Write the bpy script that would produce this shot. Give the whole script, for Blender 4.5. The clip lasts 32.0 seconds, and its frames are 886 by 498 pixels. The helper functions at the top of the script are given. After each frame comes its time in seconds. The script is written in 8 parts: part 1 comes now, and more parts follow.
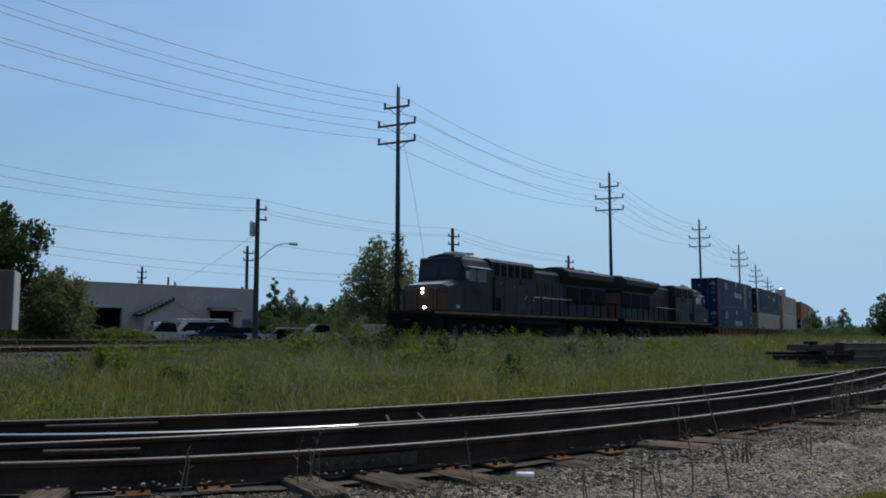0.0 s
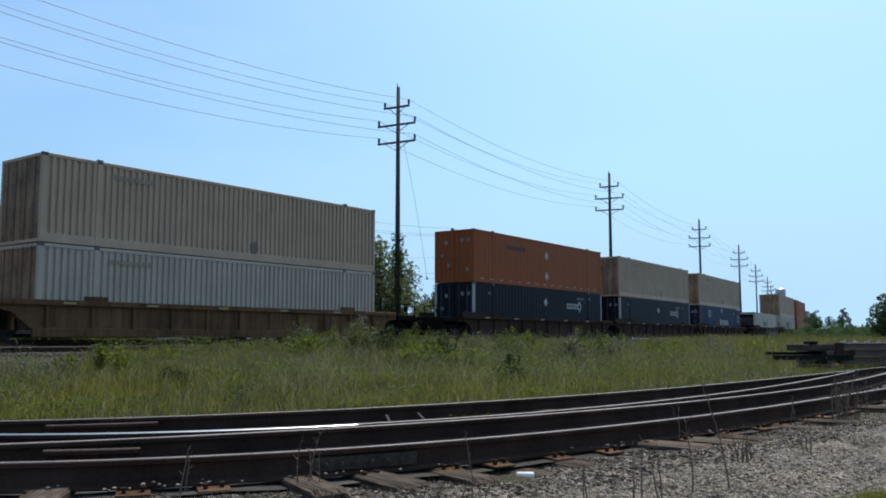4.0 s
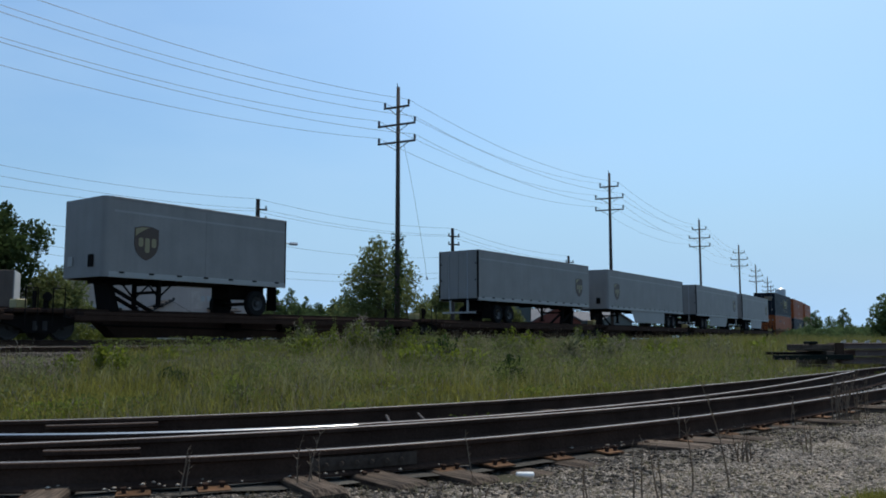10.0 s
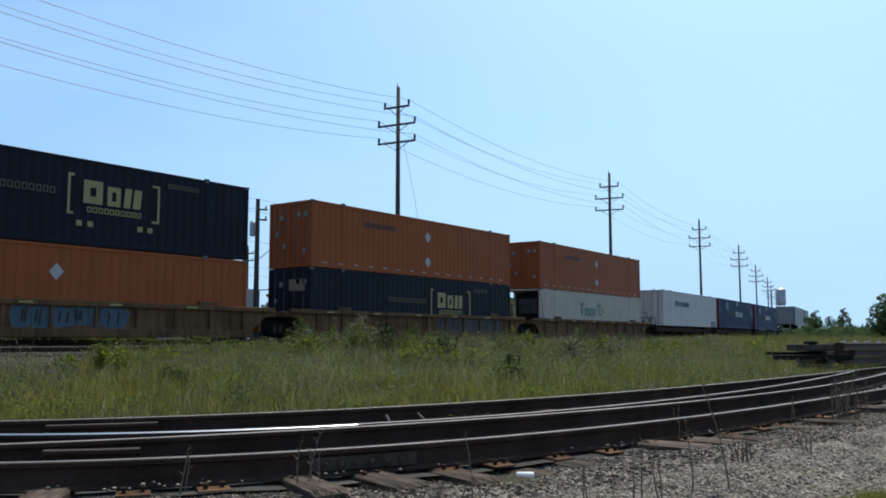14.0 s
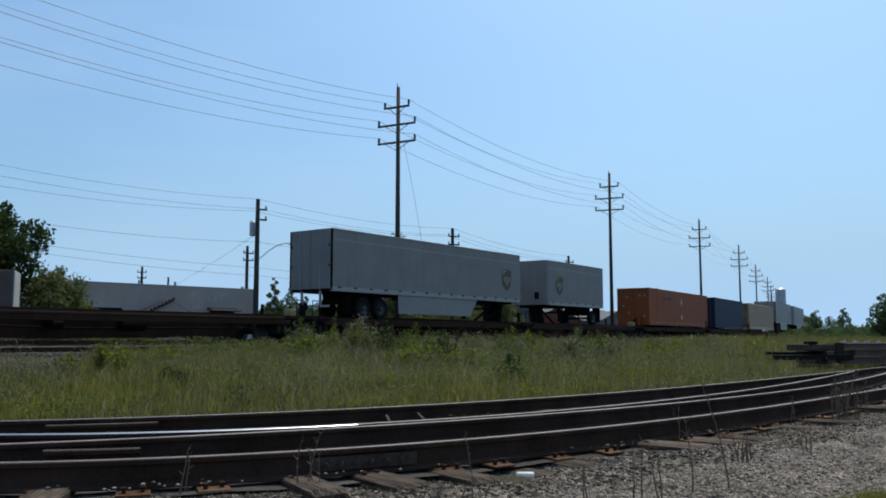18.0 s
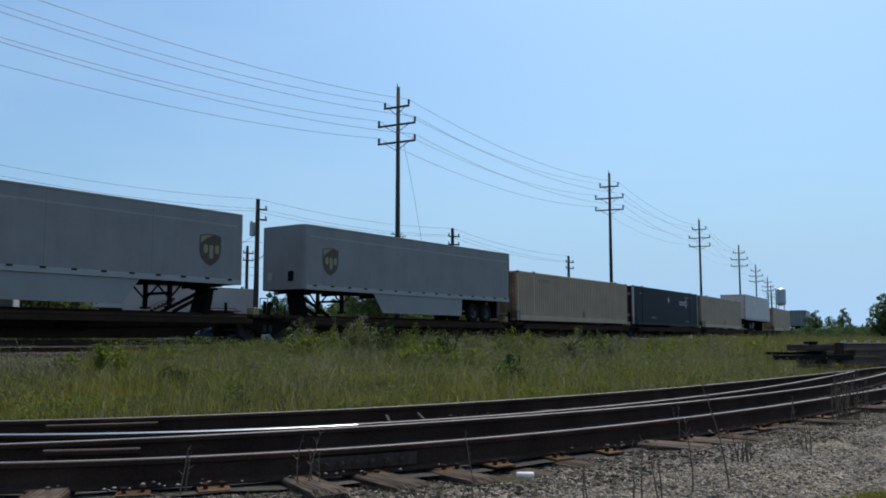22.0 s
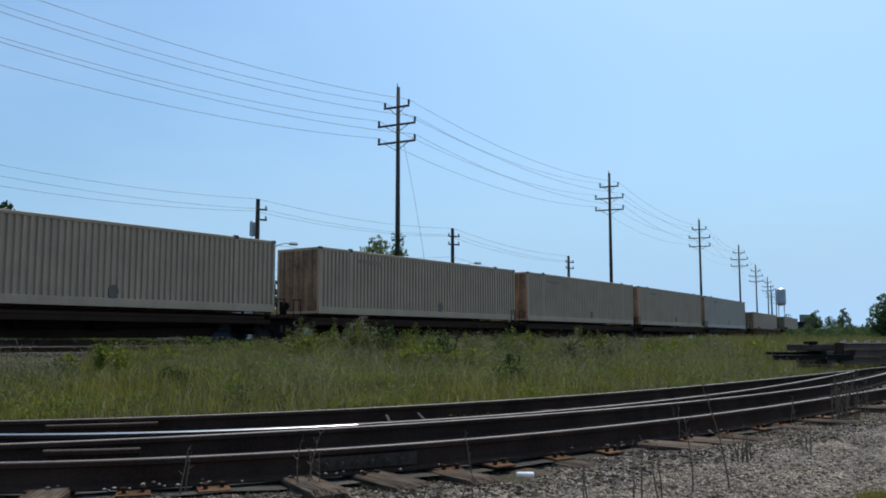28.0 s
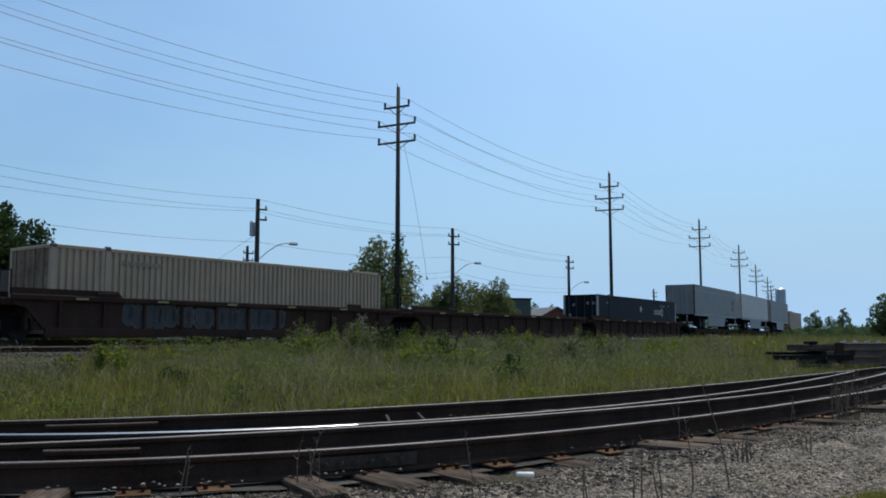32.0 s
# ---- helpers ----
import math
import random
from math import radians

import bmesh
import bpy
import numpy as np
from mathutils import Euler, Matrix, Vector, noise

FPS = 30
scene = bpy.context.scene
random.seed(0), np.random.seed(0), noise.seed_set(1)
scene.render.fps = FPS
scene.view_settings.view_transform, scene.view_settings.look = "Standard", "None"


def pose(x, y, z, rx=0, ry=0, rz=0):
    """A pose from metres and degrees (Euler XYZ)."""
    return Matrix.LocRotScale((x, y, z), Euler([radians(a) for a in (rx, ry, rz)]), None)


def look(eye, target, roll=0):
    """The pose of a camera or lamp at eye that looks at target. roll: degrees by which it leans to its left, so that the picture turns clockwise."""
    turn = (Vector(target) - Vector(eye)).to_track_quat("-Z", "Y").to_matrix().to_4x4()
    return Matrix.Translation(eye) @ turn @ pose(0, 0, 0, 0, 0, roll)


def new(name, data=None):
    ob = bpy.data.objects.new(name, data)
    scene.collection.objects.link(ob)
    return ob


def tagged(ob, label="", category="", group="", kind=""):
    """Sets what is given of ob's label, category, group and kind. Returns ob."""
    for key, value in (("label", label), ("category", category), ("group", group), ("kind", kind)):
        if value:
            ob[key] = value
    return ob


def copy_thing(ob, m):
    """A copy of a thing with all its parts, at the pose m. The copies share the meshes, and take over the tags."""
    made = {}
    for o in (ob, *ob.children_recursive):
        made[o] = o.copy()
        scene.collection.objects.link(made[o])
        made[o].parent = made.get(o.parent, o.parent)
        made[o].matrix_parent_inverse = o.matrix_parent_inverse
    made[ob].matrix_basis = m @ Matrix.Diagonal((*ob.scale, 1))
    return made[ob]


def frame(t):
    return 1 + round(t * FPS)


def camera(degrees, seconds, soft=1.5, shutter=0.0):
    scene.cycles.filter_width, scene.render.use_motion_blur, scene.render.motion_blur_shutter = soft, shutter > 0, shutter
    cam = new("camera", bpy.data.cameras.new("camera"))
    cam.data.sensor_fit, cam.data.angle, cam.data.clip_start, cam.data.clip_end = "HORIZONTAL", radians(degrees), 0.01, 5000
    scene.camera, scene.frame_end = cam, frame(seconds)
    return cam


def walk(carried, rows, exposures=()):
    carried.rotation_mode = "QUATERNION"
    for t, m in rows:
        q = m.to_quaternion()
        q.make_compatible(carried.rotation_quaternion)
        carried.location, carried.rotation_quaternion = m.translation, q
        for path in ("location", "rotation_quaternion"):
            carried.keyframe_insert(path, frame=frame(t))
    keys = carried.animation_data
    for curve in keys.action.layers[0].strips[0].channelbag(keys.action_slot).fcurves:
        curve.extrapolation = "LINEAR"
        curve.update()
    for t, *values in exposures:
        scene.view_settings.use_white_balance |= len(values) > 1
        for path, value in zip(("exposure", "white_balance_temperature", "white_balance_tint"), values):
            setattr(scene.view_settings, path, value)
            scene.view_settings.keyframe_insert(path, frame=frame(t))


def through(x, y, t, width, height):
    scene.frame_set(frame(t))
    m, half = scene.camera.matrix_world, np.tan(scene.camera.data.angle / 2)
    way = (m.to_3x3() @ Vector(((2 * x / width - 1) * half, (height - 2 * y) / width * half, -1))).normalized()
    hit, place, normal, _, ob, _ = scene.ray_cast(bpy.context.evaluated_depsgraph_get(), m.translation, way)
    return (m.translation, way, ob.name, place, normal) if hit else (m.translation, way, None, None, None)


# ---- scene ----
cam = camera(53.84, 32.0, soft=1.8)
EYE = (0.0, 0.0, 1.0)
VIEW = look(EYE, (0.0, math.cos(radians(5.895)), 1.0 + math.sin(radians(5.895))), -0.03)
walk(cam, [(0.0, VIEW), (32.0, VIEW)], exposures=[(0.0, -0.2), (0.7, -0.12), (1.4, 0.0), (2.2, 0.15), (3.0, 0.28), (5.0, 0.28), (6.0, 0.22), (7.0, 0.12), (9.0, 0.15), (10.0, 0.02), (11.0, 0.02), (13.0, 0.16), (14.0, 0.3), (15.0, 0.25), (16.5, 0.05), (17.5, 0.0), (22.0, 0.0), (24.0, 0.06), (30.0, 0.04), (31.0, 0.0), (32.0, -0.05)])

# ---- light ----
SUN_EL, SUN_AZ = 62.0, 23.0      # the sun stands high, ahead and to the right
world = bpy.data.worlds.new("sky")
scene.world = world
world.use_nodes = True
wn = world.node_tree.nodes
sky = wn.new("ShaderNodeTexSky")
sky.sky_type, sky.sun_disc = "NISHITA", False
sky.sun_elevation, sky.sun_rotation = radians(SUN_EL), radians(SUN_AZ)
sky.air_density, sky.dust_density, sky.ozone_density, sky.altitude = 1.0, 4.5, 5.0, 200
haze = wn.new("ShaderNodeMix")          # cool tint of the hazy sky
haze.data_type, haze.blend_type = "RGBA", "MULTIPLY"
haze.inputs["Factor"].default_value, haze.inputs["B"].default_value = 1.0, (0.745, 1.0, 1.10, 1)
world.node_tree.links.new(sky.outputs[0], haze.inputs["A"])
# pale blue haze towards the horizon and thin high cloud
wt = wn.new("ShaderNodeTexCoord")
wz = wn.new("ShaderNodeSeparateXYZ")
world.node_tree.links.new(wt.outputs["Generated"], wz.inputs[0])
low_sky = wn.new("ShaderNodeMapRange")
low_sky.interpolation_type = "SMOOTHSTEP"
for i, val in ((1, -0.02), (2, 0.24), (3, 1.0), (4, 0.0)):
    low_sky.inputs[i].default_value = val
world.node_tree.links.new(wz.outputs["Z"], low_sky.inputs[0])
pale = wn.new("ShaderNodeMix")
pale.data_type = "RGBA"
pale.inputs["B"].default_value = (2.95, 4.7, 6.9, 1)
world.node_tree.links.new(low_sky.outputs[0], pale.inputs["Factor"])
world.node_tree.links.new(haze.outputs["Result"], pale.inputs["A"])
stretch = wn.new("ShaderNodeMapping")
stretch.inputs["Scale"].default_value = (1.6, 1.6, 5.0)
world.node_tree.links.new(wt.outputs["Generated"], stretch.inputs[0])
veil = wn.new("ShaderNodeTexNoise")
veil.inputs["Scale"].default_value, veil.inputs["Detail"].default_value = 1.7, 5.0
world.node_tree.links.new(stretch.outputs[0], veil.inputs["Vector"])
veil_k = wn.new("ShaderNodeMapRange")
for i, val in ((1, 0.45), (2, 0.8), (3, 0.0), (4, 0.35)):
    veil_k.inputs[i].default_value = val
world.node_tree.links.new(veil.outputs[0], veil_k.inputs[0])
cloud = wn.new("ShaderNodeMix")
cloud.data_type = "RGBA"
cloud.inputs["B"].default_value = (3.4, 4.9, 6.6, 1)
world.node_tree.links.new(veil_k.outputs[0], cloud.inputs["Factor"])
world.node_tree.links.new(pale.outputs["Result"], cloud.inputs["A"])
world.node_tree.links.new(cloud.outputs["Result"], wn["Background"].inputs[0])
wn["Background"].inputs[1].default_value = 0.141
sun = new("sun", bpy.data.lights.new("sun", "SUN"))
sun.data.energy, sun.data.angle, sun.data.color = 2.6, radians(0.6), (1.0, 0.93, 0.82)
sun.matrix_world = look((math.sin(radians(SUN_AZ)) * math.cos(radians(SUN_EL)) * 300, math.cos(radians(SUN_AZ)) * math.cos(radians(SUN_EL)) * 300, math.sin(radians(SUN_EL)) * 300), (0, 0, 0))

# ---- the plan: main track on a gentle curve ----
HEAD0, BEND0, BEND1, BEND2 = 53.4045, 0.027, 1.9549e-3, -15.68e-6
NEAR0 = (-8.0, 33.941)          # near side of the cars at s = 0
RAIL = 0.98                      # head of the main track's rails
S_TAB = np.arange(-1000.0, 1300.0, 0.5)
s_c = S_TAB.clip(0, 72)
h_tab = HEAD0 + BEND0 * S_TAB.clip(-60, 72) + BEND1 * s_c ** 2 + BEND2 * s_c ** 3 + 0.06467 * (S_TAB.clip(72, 300) - 72)
h_tab = np.radians(h_tab)
dx, dy = np.cos(h_tab) * 0.5, np.sin(h_tab) * 0.5
x_tab, y_tab = np.cumsum(dx) - dx / 2, np.cumsum(dy) - dy / 2
i_zero = int(np.searchsorted(S_TAB, 0.0))
x_tab += NEAR0[0] - x_tab[i_zero]
y_tab += NEAR0[1] - y_tab[i_zero]


def along(s, lat=0.0):
    """Plan place and heading at arc length s, lat metres beyond the near side of the cars."""
    a = float(np.interp(s, S_TAB, h_tab))
    return (float(np.interp(s, S_TAB, x_tab)) - lat * math.sin(a), float(np.interp(s, S_TAB, y_tab)) + lat * math.cos(a), a)


def run(t):
    """How far the train has come at t seconds."""
    return 27.387 * t + 0.005072 * t * t


def lateral(x, y):
    """Signed distance of plan points beyond the near side line, and arc length."""
    x, y = np.atleast_1d(np.asarray(x, float)), np.atleast_1d(np.asarray(y, float))
    tx, ty, th, ts = x_tab[1700:2900:4], y_tab[1700:2900:4], h_tab[1700:2900:4], S_TAB[1700:2900:4]
    lat, arc = np.empty(len(x)), np.empty(len(x))
    for a in range(0, len(x), 4000):
        b = slice(a, a + 4000)
        k = ((x[b, None] - tx) ** 2 + (y[b, None] - ty) ** 2).argmin(1)
        lat[b] = -(x[b] - tx[k]) * np.sin(th[k]) + (y[b] - ty[k]) * np.cos(th[k])
        arc[b] = ts[k]
    return lat, arc


def smooth(a, b, v):
    u = np.clip((v - a) / (b - a), 0, 1)
    return u * u * (3 - 2 * u)


def ground_z(x, y):
    lat, arc = lateral(x, y)
    z = 0.06 + 0.46 * smooth(-18.0, -7.0, lat)
    z = z + 0.10 * smooth(-6.6, -5.8, lat) + 0.17 * smooth(-1.6, -0.4, lat)
    z = z - 0.3 * smooth(4.2, 6.5, lat)
    bump = np.array([noise.noise(Vector((a * 0.35, b * 0.35, 3.0))) for a, b in zip(np.ravel(x), np.ravel(y))])
    near = np.clip(1 - np.hypot(x, y) / 60, 0, 1)
    return z + bump * 0.05 * near * np.clip((np.abs(lat - 0.5) - 5) / 3, 0, 1)


# ---- materials ----
def node(nt, kind, **kw):
    n = nt.nodes.new(kind)
    for k, v in kw.items():
        n.inputs[k.replace("_", " ")].default_value = v
    return n


def surface(name, color, rough=0.6, metal=0.0, vary=0.25, scale=1.5, fine=30.0, bump=0.15, streak=0.0, dirt=None, island=0.0, rand=0.0, coords="Object", spec=0.5):
    """Procedural surface: two scales of variation, fine relief, optional vertical streaks and dirt colour."""
    m = bpy.data.materials.new(name)
    m.use_nodes = True
    nt = m.node_tree
    p = nt.nodes["Principled BSDF"]
    p.inputs["Roughness"].default_value, p.inputs["Metallic"].default_value = rough, metal
    p.inputs["Specular IOR Level"].default_value = spec
    tc = nt.nodes.new("ShaderNodeTexCoord")
    big, small = node(nt, "ShaderNodeTexNoise", Scale=scale, Detail=5.0), node(nt, "ShaderNodeTexNoise", Scale=fine, Detail=3.0)
    nt.links.new(tc.outputs[coords], big.inputs["Vector"])
    nt.links.new(tc.outputs[coords], small.inputs["Vector"])
    add = nt.nodes.new("ShaderNodeMath")
    add.operation = "MULTIPLY_ADD"
    nt.links.new(small.outputs[0], add.inputs[0])
    add.inputs[1].default_value = 0.45
    nt.links.new(big.outputs[0], add.inputs[2])
    value = add.outputs[0]
    if streak:
        mp = nt.nodes.new("ShaderNodeMapping")
        mp.inputs["Scale"].default_value = (4.0, 4.0, 0.25)
        st = node(nt, "ShaderNodeTexNoise", Scale=1.3, Detail=4.0)
        nt.links.new(tc.outputs[coords], mp.inputs[0])
        nt.links.new(mp.outputs[0], st.inputs["Vector"])
        sm = nt.nodes.new("ShaderNodeMath")
        sm.operation = "MULTIPLY_ADD"
        nt.links.new(st.outputs[0], sm.inputs[0])
        sm.inputs[1].default_value = streak
        nt.links.new(value, sm.inputs[2])
        value = sm.outputs[0]
    mid = 0.5 + 0.225 + 0.5 * streak
    for src, amount in (("island", island), ("rand", rand)):
        if amount:
            g = nt.nodes.new("ShaderNodeNewGeometry" if src == "island" else "ShaderNodeObjectInfo")
            rm = nt.nodes.new("ShaderNodeMath")
            rm.operation = "MULTIPLY_ADD"
            nt.links.new(g.outputs["Random Per Island" if src == "island" else "Random"], rm.inputs[0])
            rm.inputs[1].default_value = amount
            nt.links.new(value, rm.inputs[2])
            value = rm.outputs[0]
            mid += 0.5 * amount
    ramp = nt.nodes.new("ShaderNodeMapRange")
    ramp.inputs[1].default_value, ramp.inputs[2].default_value = mid - 0.4, mid + 0.4
    nt.links.new(value, ramp.inputs[0])
    mix = nt.nodes.new("ShaderNodeMix")
    mix.data_type = "RGBA"
    nt.links.new(ramp.outputs[0], mix.inputs["Factor"])
    low = dirt if dirt else tuple(c * (1 - vary) for c in color)
    mix.inputs["A"].default_value = (*low, 1)
    mix.inputs["B"].default_value = (*[min(1, c * (1 + vary)) for c in color], 1)
    nt.links.new(mix.outputs["Result"], p.inputs["Base Color"])
    if bump:
        b = nt.nodes.new("ShaderNodeBump")
        b.inputs["Strength"].default_value, b.inputs["Distance"].default_value = bump, 0.02
        nt.links.new(small.outputs[0], b.inputs["Height"])
        nt.links.new(b.outputs[0], p.inputs["Normal"])
    return m


def leafy(name, color, vary=0.35, through=0.45, scale=0.45, dirt=None):
    """Leaves and grass: each piece varies, light comes through."""
    m = surface(name, color, 0.8, 0, vary, scale, 8.0, 0, island=0.5, dirt=dirt, coords="Object", spec=0.06)
    nt = m.node_tree
    p, out = nt.nodes["Principled BSDF"], nt.nodes["Material Output"]
    t = nt.nodes.new("ShaderNodeBsdfTranslucent")
    s = nt.nodes.new("ShaderNodeMixShader")
    s.inputs[0].default_value = through
    nt.links.new(p.inputs["Base Color"].links[0].from_socket, t.inputs[0])
    nt.links.new(p.outputs[0], s.inputs[1])
    nt.links.new(t.outputs[0], s.inputs[2])
    nt.links.new(s.outputs[0], out.inputs[0])
    return m


def lamp_mat(name, color, power):
    m = bpy.data.materials.new(name)
    m.use_nodes = True
    p = m.node_tree.nodes["Principled BSDF"]
    p.inputs["Emission Color"].default_value, p.inputs["Emission Strength"].default_value = (*color, 1), power
    return m


M = {}
M["gravel"] = surface("gravel", (0.25, 0.20, 0.155), 0.95, 0, 0.35, 0.9, 26, 1.0, coords="Object", dirt=(0.10, 0.08, 0.062), spec=0.1)


def pebbly(m, scale):
    """Grit: every small cell gets its own tone and a rounded relief."""
    nt = m.node_tree
    p = nt.nodes["Principled BSDF"]
    tc = [n for n in nt.nodes if n.type == "TEX_COORD"][0]
    vo = node(nt, "ShaderNodeTexVoronoi", Scale=scale)
    nt.links.new(tc.outputs["Object"], vo.inputs["Vector"])
    sep = nt.nodes.new("ShaderNodeSeparateColor")
    nt.links.new(vo.outputs["Color"], sep.inputs[0])
    tone = nt.nodes.new("ShaderNodeMapRange")
    tone.inputs[3].default_value, tone.inputs[4].default_value = 0.25, 1.9
    nt.links.new(sep.outputs[0], tone.inputs[0])
    mul = nt.nodes.new("ShaderNodeVectorMath")
    mul.operation = "SCALE"
    nt.links.new(p.inputs["Base Color"].links[0].from_socket, mul.inputs[0])
    nt.links.new(tone.outputs[0], mul.inputs["Scale"])
    nt.links.new(mul.outputs[0], p.inputs["Base Color"])
    b = nt.nodes.new("ShaderNodeBump")
    b.invert = True
    b.inputs["Strength"].default_value, b.inputs["Distance"].default_value = 1.0, 0.02
    nt.links.new(vo.outputs["Distance"], b.inputs["Height"])
    nt.links.new(b.outputs[0], p.inputs["Normal"])


pebbly(M["gravel"], 55.0)
M["stone"] = surface("ballast_stone", (0.30, 0.243, 0.193), 0.92, 0, 0.4, 3, 30, 0.3, island=1.3, spec=0.08, dirt=(0.085, 0.07, 0.056))
M["grit"] = surface("pale_grit", (0.38, 0.315, 0.25), 0.95, 0, 0.3, 3, 30, 0.3, island=1.0, spec=0.05, dirt=(0.17, 0.14, 0.11))
M["stone_mid"] = surface("brown_ballast_stone", (0.115, 0.093, 0.075), 0.92, 0, 0.4, 3, 30, 0.3, island=1.6, spec=0.1, dirt=(0.03, 0.025, 0.02))
M["stone_dark"] = surface("dark_ballast_stone", (0.04, 0.033, 0.027), 0.9, 0, 0.5, 3, 30, 0.3, island=1.2, spec=0.15)
M["rail"] = surface("rail_web_rust", (0.052, 0.031, 0.022), 0.95, 0.0, 0.6, 2.5, 45, 0.5, spec=0.05)
M["rail_top"] = surface("rail_head_steel", (0.50, 0.45, 0.42), 0.3, 1.0, 0.15, 3, 60, 0.03)
M["rail_dull"] = surface("rail_head_worn", (0.15, 0.125, 0.11), 0.55, 0.4, 0.35, 3, 60, 0.05)
M["tie"] = surface("weathered_tie_wood", (0.105, 0.076, 0.056), 0.95, 0, 0.45, 2, 26, 0.5, rand=0.5, spec=0.08)


def grained(m):
    """Checks and grain along the length of sawn timber."""
    nt = m.node_tree
    bsdf = nt.nodes["Principled BSDF"]
    tc = [n for n in nt.nodes if n.type == "TEX_COORD"][0]
    mp = nt.nodes.new("ShaderNodeMapping")
    mp.inputs["Scale"].default_value = (1.2, 34.0, 34.0)
    nz = node(nt, "ShaderNodeTexNoise", Scale=1.6, Detail=6.0)
    nt.links.new(tc.outputs["Object"], mp.inputs[0])
    nt.links.new(mp.outputs[0], nz.inputs["Vector"])
    tone = nt.nodes.new("ShaderNodeMapRange")
    for i, v in ((1, 0.35), (2, 0.65), (3, 0.35), (4, 1.35)):
        tone.inputs[i].default_value = v
    nt.links.new(nz.outputs[0], tone.inputs[0])
    mul = nt.nodes.new("ShaderNodeVectorMath")
    mul.operation = "SCALE"
    nt.links.new(bsdf.inputs["Base Color"].links[0].from_socket, mul.inputs[0])
    nt.links.new(tone.outputs[0], mul.inputs["Scale"])
    nt.links.new(mul.outputs[0], bsdf.inputs["Base Color"])
    b = nt.nodes.new("ShaderNodeBump")
    b.inputs["Strength"].default_value, b.inputs["Distance"].default_value = 0.9, 0.012
    nt.links.new(nz.outputs[0], b.inputs["Height"])
    nt.links.new(b.outputs[0], bsdf.inputs["Normal"])


grained(M["tie"])
M["pole"] = surface("pole_wood", (0.055, 0.042, 0.035), 0.9, 0, 0.35, 1.5, 20, 0.4, streak=0.5)
M["wire"] = surface("wire", (0.05, 0.05, 0.055), 0.6, 0.3, 0.1, 1, 10, 0)
M["porcelain"] = surface("insulator", (0.03, 0.026, 0.026), 0.5, 0, 0.2, 4, 20, 0)
M["grey_metal"] = surface("galvanised_metal", (0.42, 0.43, 0.44), 0.5, 0.6, 0.15, 2, 30, 0.05)
M["black"] = surface("black_iron", (0.011, 0.009, 0.008), 0.9, 0.0, 0.4, 2, 25, 0.2, spec=0.05)
M["tyre"] = surface("tyre_rubber", (0.013, 0.0125, 0.012), 0.9, 0, 0.2, 5, 60, 0.2, spec=0.08)
M["wheel"] = surface("wheel_steel", (0.03, 0.024, 0.02), 0.8, 0.1, 0.3, 3, 30, 0.1)
M["glass"] = surface("dark_glass", (0.012, 0.013, 0.015), 0.08, 0, 0.1, 2, 10, 0, spec=0.35)
M["concrete"] = surface("concrete", (0.36, 0.35, 0.33), 0.9, 0, 0.25, 1, 20, 0.3)
M["grass"] = leafy("grass_blade", (0.19, 0.174, 0.04), 0.55, 0.55, 0.55, (0.04, 0.046, 0.011))
M["grass_tall"] = leafy("tall_grass_blade", (0.186, 0.178, 0.084), 0.6, 0.55, 0.4, (0.055, 0.062, 0.028))
M["seed"] = leafy("seed_head", (0.24, 0.205, 0.175), 0.3, 0.62)
M["bush"] = leafy("bush_leaf", (0.128, 0.146, 0.054), 0.32, 0.5)
M["grass_bush"] = leafy("scrub_leaf", (0.13, 0.145, 0.032), 0.4, 0.45)
M["grass_dry"] = leafy("dry_grass", (0.19, 0.165, 0.10), 0.4, 0.55)
M["weed"] = leafy("weed_leaf", (0.15, 0.175, 0.024), 0.3, 0.58)
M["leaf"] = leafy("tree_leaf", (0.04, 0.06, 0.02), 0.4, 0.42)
# paler than the near leaves: distance haze is mixed into this colour
M["leaf_far"] = leafy("hazed_far_tree_leaf", (0.095, 0.135, 0.055), 0.35, 0.45)
M["bark"] = surface("bark", (0.09, 0.07, 0.055), 0.95, 0, 0.4, 2, 14, 0.8)
M["stalk"] = surface("dry_stalk", (0.16, 0.11, 0.07), 0.9, 0, 0.4, 3, 20, 0.2)


